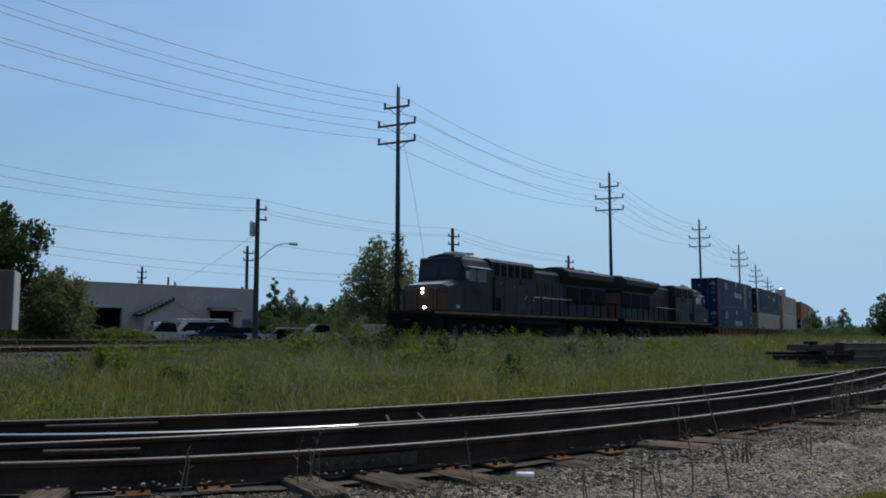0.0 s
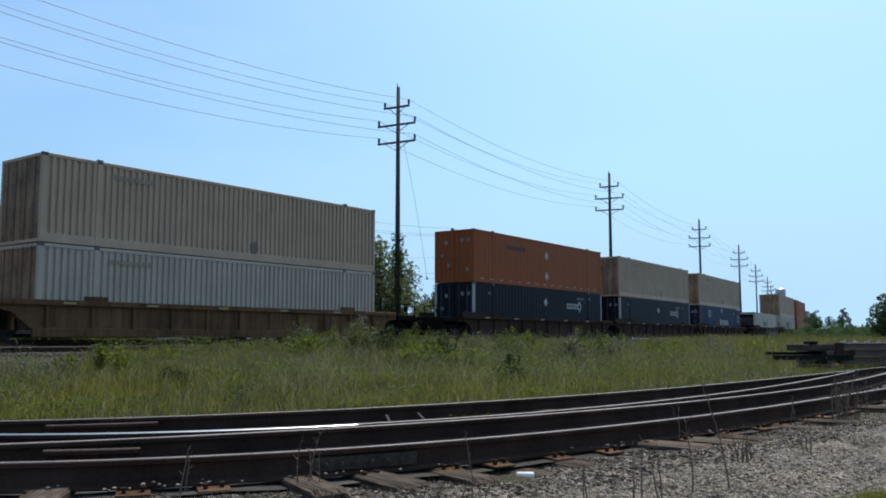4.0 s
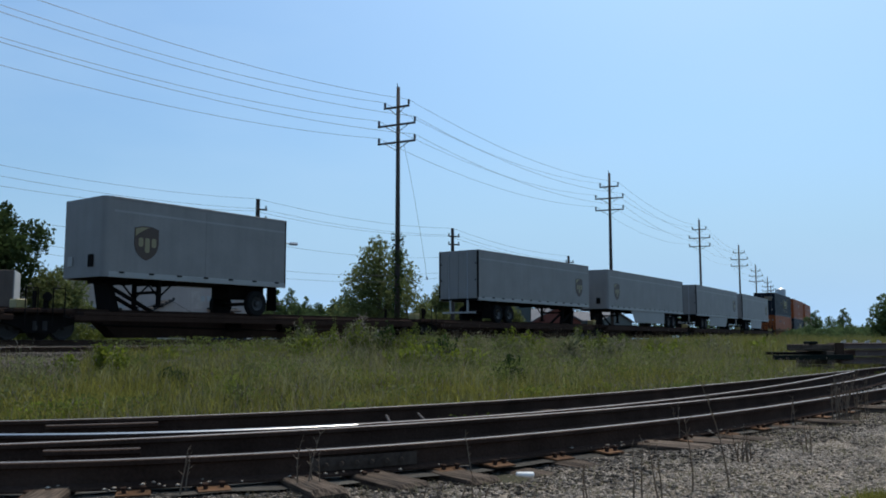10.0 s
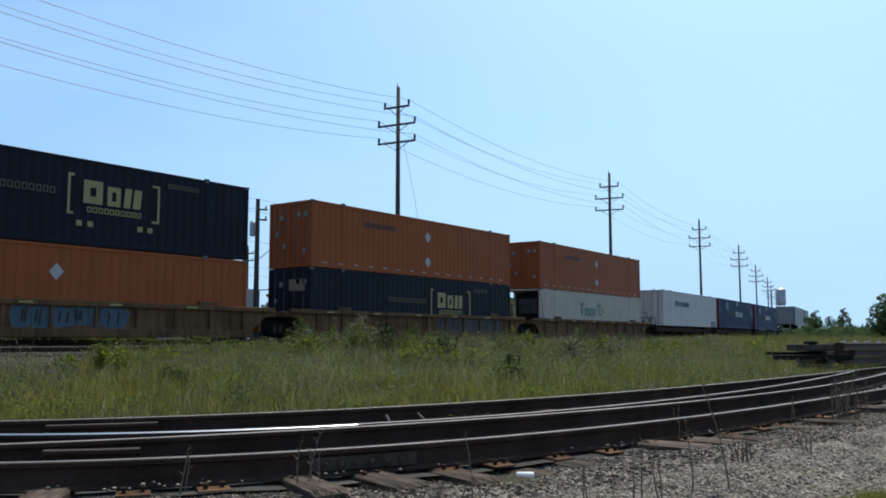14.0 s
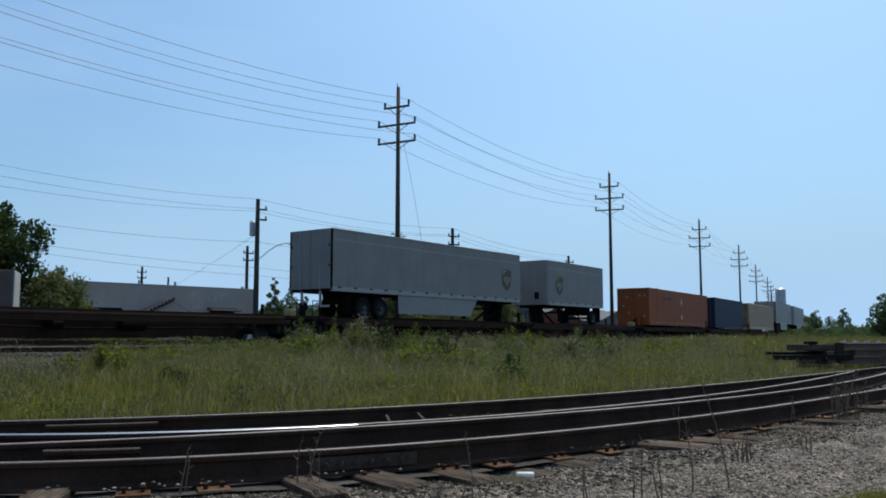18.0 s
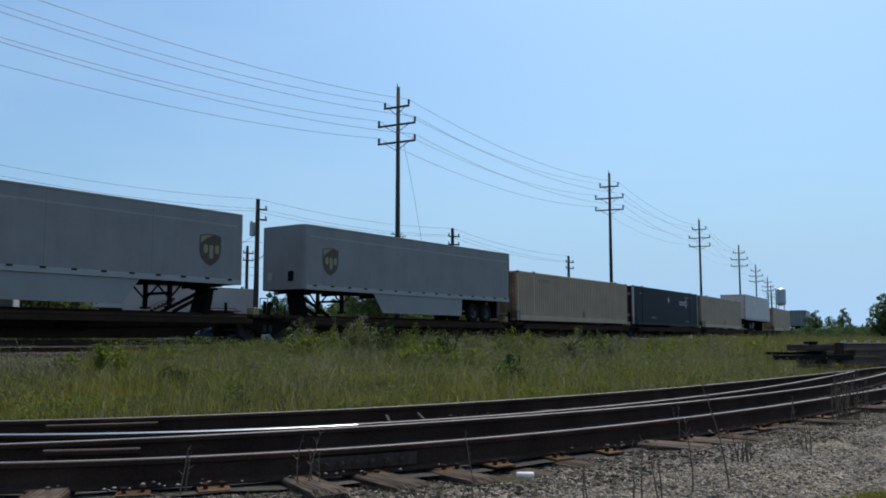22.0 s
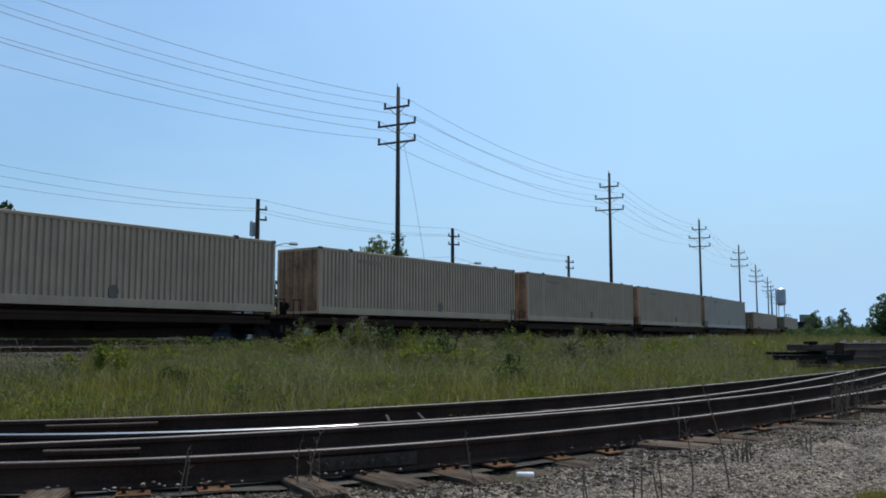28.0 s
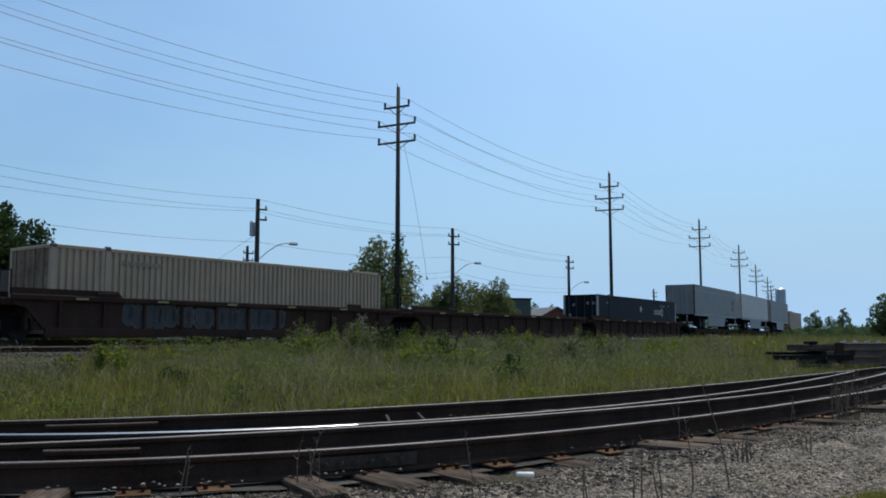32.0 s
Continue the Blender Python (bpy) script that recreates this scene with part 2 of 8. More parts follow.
# ---- mesh helpers ----
class Geo:
    def __init__(self):
        self.v, self.f = [], []

    def add(self, verts, faces):
        n = len(self.v)
        self.v += [tuple(p) for p in verts]
        self.f += [tuple(i + n for i in q) for q in faces]
        return self

    def box(self, x0, x1, y0, y1, z0, z1, e=0.0):
        """A box; e cuts its upright and level edges a little along x."""
        if not e:
            return self.add([(x, y, z) for x in (x0, x1) for y in (y0, y1) for z in (z0, z1)],
                            [(0, 1, 3, 2), (4, 6, 7, 5), (0, 4, 5, 1), (2, 3, 7, 6), (0, 2, 6, 4), (1, 5, 7, 3)])
        prof = [(y0 + e, z0), (y1 - e, z0), (y1, z0 + e), (y1, z1 - e), (y1 - e, z1), (y0 + e, z1), (y0, z1 - e), (y0, z0 + e)]
        return self.prism(prof, x0, x1, e)

    def prism(self, prof, x0, x1, e=0.0):
        """Extrude a y,z outline along x; e pulls the ends in a little."""
        n = len(prof)
        cy, cz = sum(p[0] for p in prof) / n, sum(p[1] for p in prof) / n
        hw = max(1e-6, max(abs(p[0] - cy) for p in prof))
        hh = max(1e-6, max(abs(p[1] - cz) for p in prof))
        def ring(x, k):
            return [(x, cy + (p[0] - cy) * (1 - k / hw), cz + (p[1] - cz) * (1 - k / hh)) for p in prof]
        rings = [ring(x0, e), ring(x0 + e, 0), ring(x1 - e, 0), ring(x1, e)] if e else [ring(x0, 0), ring(x1, 0)]
        vs = [p for r in rings for p in r]
        fs = [(k * n + i, (k + 1) * n + i, (k + 1) * n + (i + 1) % n, k * n + (i + 1) % n) for k in range(len(rings) - 1) for i in range(n)]
        fs += [tuple(range(n)), tuple(range(len(vs) - 1, len(vs) - n - 1, -1))]
        return self.add(vs, fs)

    def slab(self, prof, y0, y1):
        """Extrude an x,z outline along y."""
        n = len(prof)
        vs = [(x, y0, z) for x, z in prof] + [(x, y1, z) for x, z in prof]
        return self.add(vs, [(i, (i + 1) % n, n + (i + 1) % n, n + i) for i in range(n)] + [tuple(range(n - 1, -1, -1)), tuple(range(n, 2 * n))])

    def rod(self, a, b, r, n=8, r2=None):
        a, b = Vector(a), Vector(b)
        d = (b - a).normalized()
        u = d.orthogonal().normalized()
        w = d.cross(u)
        r2 = r if r2 is None else r2
        ring = [math.tau * i / n for i in range(n)]
        vs = [a + (u * math.cos(t) + w * math.sin(t)) * r for t in ring] + [b + (u * math.cos(t) + w * math.sin(t)) * r2 for t in ring]
        return self.add(vs, [(i, (i + 1) % n, n + (i + 1) % n, n + i) for i in range(n)] + [tuple(range(n - 1, -1, -1)), tuple(range(n, 2 * n))])

    def tube(self, pts, r, n=5):
        for a, b in zip(pts[:-1], pts[1:]):
            self.rod(a, b, r, n)
        return self

    def lathe(self, prof, n=16, axis="y", at=(0, 0, 0)):
        """Turn radius, place pairs round an axis."""
        vs, fs = [], []
        for r, c in prof:
            for i in range(n):
                t = math.tau * i / n
                p = (r * math.cos(t), c, r * math.sin(t)) if axis == "y" else (c, r * math.cos(t), r * math.sin(t)) if axis == "x" else (r * math.cos(t), r * math.sin(t), c)
                vs.append((p[0] + at[0], p[1] + at[1], p[2] + at[2]))
        for k in range(len(prof) - 1):
            fs += [(k * n + i, k * n + (i + 1) % n, (k + 1) * n + (i + 1) % n, (k + 1) * n + i) for i in range(n)]
        fs += [tuple(range(n - 1, -1, -1)), tuple(range(len(vs) - n, len(vs)))]
        return self.add(vs, fs)

    def mesh(self, name, mat, shade=False):
        me = bpy.data.meshes.new(name)
        me.from_pydata(self.v, [], self.f)
        me.materials.append(mat)
        if shade:
            me.polygons.foreach_set("use_smooth", [True] * len(me.polygons))
        me.update()
        return me


def raw_mesh(name, verts, faces, mat):
    """One mesh from arrays of vertices and equal-sided faces."""
    me = bpy.data.meshes.new(name)
    verts, faces = np.asarray(verts, np.float32), np.asarray(faces, np.int32)
    k = faces.shape[1]
    me.vertices.add(len(verts))
    me.vertices.foreach_set("co", verts.ravel())
    me.loops.add(faces.size)
    me.loops.foreach_set("vertex_index", faces.ravel())
    me.polygons.add(len(faces))
    me.polygons.foreach_set("loop_start", np.arange(0, faces.size, k, dtype=np.int32))
    me.polygons.foreach_set("loop_total", np.full(len(faces), k, np.int32))
    me.materials.append(mat)
    me.update(calc_edges=True)
    return me


def part(name, geo, mat, parent, label="", shade=False):
    ob = new(name, geo.mesh(name, mat, shade) if isinstance(geo, Geo) else geo)
    ob.parent = parent
    if label:
        ob["label"] = label
    return ob


def thing(name, label, category, group="", kind=""):
    return tagged(new(name), label, category, group, kind)

# ---- ground ----
def build_ground():
    xs = np.concatenate([-np.geomspace(40, 2500, 22)[::-1], np.arange(-39, 80, 1.0), np.geomspace(80, 2500, 22)])
    ys = np.concatenate([-np.geomspace(6, 1500, 12)[::-1], np.arange(-5, 90, 1.0), np.geomspace(90, 3500, 26)])
    gx, gy = np.meshgrid(xs, ys)
    gz = ground_z(gx.ravel(), gy.ravel())
    n, m = len(xs), len(ys)
    idx = np.arange(n * m).reshape(m, n)
    faces = np.stack([idx[:-1, :-1], idx[:-1, 1:], idx[1:, 1:], idx[1:, :-1]], -1).reshape(-1, 4)
    mat = surface("earth", (0.05, 0.05, 0.028), 0.95, 0, 0.35, 0.35, 14, 0.6, dirt=(0.045, 0.036, 0.026), spec=0.05)
    ob = new("ground", raw_mesh("ground", np.stack([gx.ravel(), gy.ravel(), gz], -1), faces, mat))
    tagged(ob, "rough earth with gravel, thin grass and dirt", "ground", kind="structure")


build_ground()

# ---- rails ----
M["rail_rubbed"] = surface("rail_head_rubbed", (0.20, 0.17, 0.155), 0.6, 0.4, 0.35, 3, 60, 0.1)
def rail_profile(head=0.074, height=0.17, foot=0.14):
    h, f = head / 2, foot / 2
    return [(-f, 0), (f, 0), (f, 0.012), (0.012, 0.035), (0.009, height - 0.045), (h, height - 0.034), (h, height - 0.009), (h * 0.75, height - 0.003), (h * 0.3, height),
            (-h * 0.3, height), (-h * 0.75, height - 0.003), (-h, height - 0.009), (-h, height - 0.034), (-0.009, height - 0.045), (-0.012, 0.035), (-f, 0.012)]


def rail_between(name, pts, z_head, head_mat, parent, label=""):
    """A rail along plan points, with a rusty web and foot and a rubbed head."""
    prof = rail_profile()
    n = len(prof)
    pts = np.asarray(pts)
    tan = np.gradient(pts, axis=0)
    tan /= np.linalg.norm(tan, axis=1)[:, None]
    vs, fs, head = [], [], []
    for (x, y), (tx, ty) in zip(pts, tan):
        vs += [(x - ty * a, y + tx * a, z_head - 0.17 + b) for a, b in prof]
    for k in range(len(pts) - 1):
        for i in range(n):
            fs.append((k * n + i, (k + 1) * n + i, (k + 1) * n + (i + 1) % n, k * n + (i + 1) % n))
            head.append(1 if i in ((6, 7, 8, 9, 10) if head_mat == M["rail_top"] else (7, 8, 9)) else 0)
    me = bpy.data.meshes.new(name)
    me.from_pydata(vs, [], fs)
    me.materials.append(M["rail"])
    me.materials.append(head_mat)
    me.polygons.foreach_set("material_index", head)
    me.polygons.foreach_set("use_smooth", [h == 1 for h in head])
    me.update()
    ob = new(name, me)
    ob.parent = parent
    if label:
        ob["label"] = label
    return ob


NEAR_RAIL = 0.30                 # head of the near turnout's rails
TURNOUT = {"stock_rail": ((-0.00487, 0.08653, 0.66865, 6.16093), -9.0, 9.5), "far_stock_rail": ((-0.00234, 0.05735, 0.77294, 9.65708), -12.0, 12.0),
           "closure_rail": ((-0.00336, 0.092, 0.71587, 7.85029), -11.0, -0.72), "lead_rail": ((-0.00336, 0.092, 0.71587, 7.85029), -0.714, 9.0), "frog_rail": ((-0.0004, 0.05277, 0.70668, 7.62154), -10.0, 11.5)}


def turnout_line(c, x0, x1, n=120):
    """A rail's plan: a cubic in the middle, straight on beyond it."""
    out = []
    for x in np.linspace(x0, x1, n):
        u = min(max(x, -3.6), 10.5)
        y = ((c[0] * u + c[1]) * u + c[2]) * u + c[3]
        y += (x - u) * ((3 * c[0] * u + 2 * c[1]) * u + c[2])
        out.append((x, y))
    return out


near_track = thing("near_track", "yard turnout with worn rails on old wooden ties", "track", kind="structure")
for name, (c, x0, x1) in TURNOUT.items():
    shiny = M["rail_top"] if name == "closure_rail" else M["rail_rubbed"] if name in ("frog_rail", "lead_rail") else M["rail_dull"]
    rail_between(name, turnout_line(c, x0, x1), NEAR_RAIL, shiny, near_track, "rusty rail with a rubbed head")


def main_line(lat, s0, s1, step=4.0):
    return [along(s, lat)[:2] for s in np.arange(s0, s1, step)]


main_track = thing("main_track", "main line track on grey ballast", "track", kind="structure")
second_track = thing("second_track", "second main line track on grey ballast", "track", kind="structure")
for lat in (1.3 - 0.755, 1.3 + 0.755):
    rail_between("rail", main_line(lat, -60, 330), RAIL, M["rail_dull"], main_track)
for lat in (-2.9 - 0.755, -2.9 + 0.755):
    rail_between("rail", main_line(lat, -60, 330), 0.79, M["rail_dull"], second_track)

# ---- utility poles and wires ----
POLES = [(-2.83, 54.02), (16.02, 82.91), (34.34, 116.02), (50.33, 147.72), (67.31, 187.31), (83.83, 225.07), (98.5, 262.0), (113.0, 300.0)]
POLE_TOP = 16.9
ARMS = ((-1.35, 1.86, 0.4), (-2.485, 2.74, 0.4), (-3.61, 2.74, 0.4))     # drop from the top, length, insulator height


def wire_line(name, a, b, sag, r, parent):
    a, b = Vector(a), Vector(b)
    pts = [a.lerp(b, i / 16) - Vector((0, 0, sag * 4 * (i / 16) * (1 - i / 16))) for i in range(17)]
    d = (b - a).normalized()
    u = d.cross(Vector((0, 0, 1))).normalized()
    w = u.cross(d)
    g = Geo()
    ring = [(0.0, 1.0), (0.87, -0.5), (-0.87, -0.5)]
    g.add([p + u * (c * r) + w * (e * r) for p in pts for c, e in ring], [(3 * k + i, 3 * k + (i + 1) % 3, 3 * k + 3 + (i + 1) % 3, 3 * k + 3 + i) for k in range(16) for i in range(3)])
    return part(name, g, M["wire"], parent)


def line_pole(x, y, heading, top, vines=False):
    root = thing("utility_pole", "tall brown wooden pole with three crossarms behind the train", "utility pole", "poles along the track")
    root.matrix_basis = pose(x, y, 0, 0, 0, math.degrees(heading))
    part("shaft", Geo().rod((0, 0, 0.2), (0, 0, top), 0.19, 12, 0.115), M["pole"], root, shade=True)
    part("cap_pin", Geo().rod((0.0, 0.05, top), (-0.02, 0.06, top + 0.25), 0.03, 6), M["porcelain"], root)
    ends = []
    for drop, length, _ in ARMS:
        z = top + drop
        g = Geo().add([(p[1], p[0], p[2]) for p in Geo().box(-length / 2, length / 2, -0.26, -0.16, z - 0.06, z + 0.06, 0.012).v], Geo().box(0, 1, 0, 1, 0, 1, 0.01).f)
        arm = part("crossarm", g, M["pole"], root)
        part("brace", Geo().rod((-0.17, -length * 0.3, z - 0.05), (-0.17, 0, z - 0.52), 0.024, 5).rod((-0.17, length * 0.3, z - 0.05), (-0.17, 0, z - 0.52), 0.024, 5), M["wire"], root)
        for side in (-1, 1):
            yy = side * (length / 2 - 0.06)
            part("insulator", Geo().lathe([(0.02, z + 0.05), (0.03, z + 0.10), (0.075, z + 0.11), (0.08, z + 0.2), (0.06, z + 0.22), (0.08, z + 0.25), (0.075, z + 0.34), (0.05, z + 0.40)], 8, "z", (-0.17, yy, 0)), M["porcelain"], arm)
            ends.append((-0.17, yy, z + 0.40))
    return root, ends


pole_ends = []
for k, (x, y) in enumerate(POLES):
    k2 = min(k + 1, len(POLES) - 1)
    hd = math.atan2(POLES[k2][1] - POLES[max(k2 - 1, 0)][1], POLES[k2][0] - POLES[max(k2 - 1, 0)][0])
    root, ends = line_pole(x, y, hd + 0.09, POLE_TOP)
    pole_ends.append([root.matrix_basis @ Vector(e) for e in ends])
wires = thing("overhead_wires", "thin dark power wires sagging between the poles", "wires")
back = Vector((POLES[1][0] - POLES[0][0], POLES[1][1] - POLES[0][1], 0)).normalized() * -50
for i in range(6):
    wire_line("wire", pole_ends[0][i], pole_ends[0][i] + back, 1.85, 0.014, wires)
    for a, b in zip(pole_ends[:-1], pole_ends[1:]):
        wire_line("wire", a[i], b[i], 0.97, 0.012, wires)

# ---- the train ----
movers = []                      # thing, arc length of its middle at the start, height


def tint(name, color, **kw):
    if name not in M:
        M[name] = surface(name, color, kw.pop("rough", 0.5), 0, kw.pop("vary", 0.16), 0.8, 25, 0.06, spec=kw.pop("spec", 0.25), **kw)
    return M[name]


# the last paint is the blue, lightened and greyed to carry distance haze
PAINT = {"blue": (0.0105, 0.0185, 0.057), "navy": (0.0095, 0.0105, 0.0155), "beige": (0.47, 0.33, 0.22), "white": (0.47, 0.38, 0.295), "orange": (0.30, 0.075, 0.021),
         "grey": (0.25, 0.23, 0.212), "pale": (0.55, 0.48, 0.42), "csx": (0.0105, 0.0125, 0.0185), "rust": (0.15, 0.075, 0.038), "hazed_blue": (0.017, 0.027, 0.054)}
for pn, pc in PAINT.items():
    tint("paint_" + pn, pc, streak=0.5, spec=0.1)
M["paint_rust"] = surface("rusty_beige_paint", (0.34, 0.225, 0.135), 0.85, 0, 0.25, 0.9, 6, 0.2, streak=0.9, dirt=(0.05, 0.024, 0.013), spec=0.15)
M["mark_white"] = surface("white_marking", (0.40, 0.37, 0.33), 0.6, 0, 0.2, 3, 20, 0)
M["mark_gold"] = surface("gold_marking", (0.30, 0.23, 0.08), 0.5, 0, 0.2, 3, 20, 0)
M["mark_brown"] = surface("brown_marking", (0.06, 0.03, 0.015), 0.5, 0, 0.2, 3, 20, 0)
M["mark_green"] = surface("green_marking", (0.08, 0.17, 0.12), 0.5, 0, 0.2, 3, 20, 0)
M["mark_dark"] = surface("dark_marking", (0.03, 0.035, 0.05), 0.5, 0, 0.2, 3, 20, 0)
M["well_tan"] = surface("well_car_tan", (0.155, 0.077, 0.034), 0.75, 0, 0.3, 0.8, 20, 0.2, streak=1.0, dirt=(0.045, 0.026, 0.016), spec=0.08)
M["well_brown"] = surface("well_car_brown", (0.05, 0.027, 0.019), 0.85, 0, 0.45, 0.8, 20, 0.2, streak=0.6, spec=0.08)
M["spine"] = surface("spine_car_brown", (0.04, 0.022, 0.015), 0.9, 0, 0.45, 0.8, 20, 0.2, streak=0.4, spec=0.08)
W, HC = 2.6, 2.895               # width and height of a tall container


def wavy(length, z0, z1, pitch, depth, y_out, inward):
    """A ribbed wall panel, solid, its outer face at y_out."""
    g, prof = Geo(), []
    n = max(2, int(length / pitch))
    p = length / n
    for i in range(n):
        a = -length / 2 + i * p
        prof += [(a, 0), (a + 0.46 * p, 0), (a + 0.56 * p, depth), (a + 0.88 * p, depth)]
    prof.append((length / 2, 0))
    vs = []
    for z in (z0, z1):
        vs += [(x, y_out + inward * d, z) for x, d in prof]
    k = len(prof)
    fs = [(i, i + 1, k + i + 1, k + i) for i in range(k - 1)]
    vs += [(-length / 2, y_out + inward * 0.09, z0), (length / 2, y_out + inward * 0.09, z0), (-length / 2, y_out + inward * 0.09, z1), (length / 2, y_out + inward * 0.09, z1)]
    b = 2 * k
    fs += [(b + 1, b, b + 2, b + 3), (0, k, b + 2, b), (k - 1, b + 1, b + 3, 2 * k - 1)]
    return g.add(vs, fs)


def letters(root, mat, x, z, widths, height, gap=0.08, y=-1.312, lean=0.0, name="lettering"):
    """A row of plain blocks in place of a word."""
    for w in widths:
        g = Geo().slab([(x, z), (x + w, z), (x + w + lean, z + height), (x + lean, z + height)], y, y + 0.016)
        part(name, g, mat, root)
        x += w + gap


def frames(root, mat, x, z, widths, height, gap=0.08, bar=0.07, y=-1.312, lean=0.0, name="lettering"):
    """A row of hollow blocks in place of a word."""
    for w in widths:
        g = Geo()
        for xa, xb, za, zb in ((x, x + bar, z, z + height), (x + w - bar, x + w, z, z + height), (x + bar, x + w - bar, z, z + bar), (x + bar, x + w - bar, z + height - bar, z + height)):
            la, lb = lean * (za - z) / height, lean * (zb - z) / height
            g.slab([(xa + la, za), (xb + la, za), (xb + lb, zb), (xa + lb, zb)], y, y + 0.016)
        part(name, g, mat, root)
        x += w + gap


def number_53(root, x, z, size, mat, y=-1.314):
    cu = bpy.data.curves.new("number", "FONT")
    cu.body, cu.size, cu.extrude = "53", size, 0.004
    tmp = bpy.data.objects.new("number", cu)
    scene.collection.objects.link(tmp)
    me = bpy.data.meshes.new_from_object(tmp.evaluated_get(bpy.context.evaluated_depsgraph_get()))
    bpy.data.objects.remove(tmp)
    me.materials.clear()
    me.materials.append(mat)
    ob = new("number", me)
    ob.parent, ob.matrix_basis = root, pose(x, y, z, 90, 0, 0)


def container(color, length=16.154, ribs=0.0, marks="", h=HC, words=""):
    """A shipping container, its base at z = 0, the near side at y = -1.3."""
    mat = M["paint_" + color]
    root = thing("shipping_container", words, "container", "containers on the train")
    L, w = length / 2, W / 2
    depth, pitch = (0.07, 0.24) if ribs > 0 else (0.014, 0.36)
    bay = 1.2 if "tiger" in marks else 0.0      # open frame for the cooling unit at the door end
    near_wall = wavy(length - 0.24, 0.16, h - 0.12, pitch, depth, -w + 0.012, 1)
    part("side_wall", near_wall, mat, root)
    far_wall = wavy(length - 0.24 - bay, 0.16, h - 0.12, pitch, depth, w - 0.012, -1)
    far_wall.v = [(p[0] + bay / 2, p[1], p[2]) for p in far_wall.v]
    part("side_wall", far_wall, mat, root)
    part("roof", Geo().box(-L + 0.05 + bay, L - 0.05, -w + 0.05, w - 0.05, h - 0.06, h - 0.015), mat, root)
    part("floor", Geo().box(-L + 0.05, L - 0.05, -w + 0.06, w - 0.06, 0.06, 0.14), M["black"], root)
    band = 0.3 if ribs > 0 else 0.16
    for y in (-w, w - 0.09):
        part("top_rail", Geo().box(-L + 0.1, L - 0.1, y, y + 0.09, h - 0.12, h - 0.002, 0.012), mat, root)
        part("bottom_rail", Geo().box(-L + 0.1, L - 0.1, y, y + 0.09, 0, band, 0.012), mat, root)
    lifts = (-L + 0.09, -6.05, 6.05, L - 0.09) if length > 13 else (-L + 0.09, L - 0.09)
    for x in lifts:
        part("corner_casting", Geo().box(x - 0.1, x + 0.1, -w - 0.016, -w + 0.1, h - 0.1, h + (0.055 if abs(x) < 7 and length > 13 else 0.012), 0.01), tint("lock_steel", (0.10, 0.095, 0.09)), root)
    if ribs > 0 and length > 13:
        part("faded_emblem", Geo().slab([(0.8 + 0.2 * math.cos(a), 0.52 + 0.24 * math.sin(a)) for a in np.linspace(0, 6.28, 13)[:-1]], -w - 0.002, -w + 0.04), tint("mark_grime", (0.16, 0.125, 0.09), streak=0.6), root, "grimy round emblem")
    post = M["paint_rust"] if "redpost" in marks else M["mark_white"] if "whitepost" in marks else mat
    if "redpost" in marks:
        post = tint("paint_redpost", (0.17, 0.02, 0.016))
    for x in (-L, L - 0.13):
        for y in (-w - 0.006, w - 0.13):
            part("corner_post", Geo().box(x, x + 0.13, y, y + 0.136, 0, h, 0.015), post, root)
    for x in (-6.05, 6.05):
        if length > 13:
            for y in (-w - 0.008, w - 0.1):
                part("lifting_post", Geo().box(x - 0.09, x + 0.09, y, y + 0.108, 0.0, h + 0.05, 0.015), mat, root)
    # door end towards the camera's side, front wall at the other
    part("front_wall", wavy(W - 0.28, 0.14, h - 0.12, 0.3, 0.04, 0, 1).turned(L - 0.03, -1), mat, root)
    for y0 in () if bay else (-w + 0.13, 0.01):
        door = part("door", wavy(w - 0.15, 0.12, h - 0.12, 0.4, 0.03, 0, 1).turned(-L + 0.03, 1, y0 + (w - 0.15) / 2), M["paint_rust"] if "rusty" in marks else mat, root)
        for yy in (0.3, 0.85):
            part("lock_rod", Geo().rod((-L + 0.005, y0 + yy, 0.1), (-L + 0.005, y0 + yy, h - 0.08), 0.016, 6), tint("lock_steel", (0.10, 0.095, 0.09)), door)
    part("door_header", Geo().box(-L, -L + 0.1, -w + 0.13, w - 0.13, h - 0.12, h - 0.005, 0.01), mat, root)
    part("door_sill", Geo().box(-L, -L + 0.1, -w + 0.13, w - 0.13, 0, 0.12, 0.01), mat, root)
    if "stack" in marks:
        faint = tint("mark_pale", (0.055, 0.065, 0.08))
        letters(root, M["mark_white"], -0.76, 1.2, [0.3], 0.62)
        frames(root, M["mark_white"], -0.38, 1.22, [0.24, 0.28, 0.28, 0.26, 0.24, 0.28, 0.28, 0.14, 0.3], 0.46, 0.075, 0.09)
        letters(root, tint("mark_rustred", (0.05, 0.013, 0.012)), -2.7, 1.24, [0.22, 0.2, 0.24, 0.2, 0.22, 0.2], 0.4, 0.1)
        part("emblem_patch", Geo().slab([(-4.45 + 0.66 * max(-0.9, min(0.9, 1.15 * math.cos(a))), 2.2 + 0.38 * math.sin(a)) for a in np.linspace(0, 6.28, 17)[:-1]], -1.309, -1.296), faint, root, "faded grey emblem patch")
        ring = Geo()
        for a0, a1 in ((0.6, 1.6), (1.75, 2.9), (3.1, 4.3), (4.5, 5.5)):
            arc = np.linspace(a0, a1, 5)
            ring.slab([(-4.78 + 0.3 * math.cos(a), 2.2 + 0.34 * math.sin(a)) for a in arc] + [(-4.78 + 0.19 * math.cos(a), 2.2 + 0.22 * math.sin(a)) for a in arc[::-1]], -1.314, -1.3)
        part("emblem", ring, M["mark_white"], root)
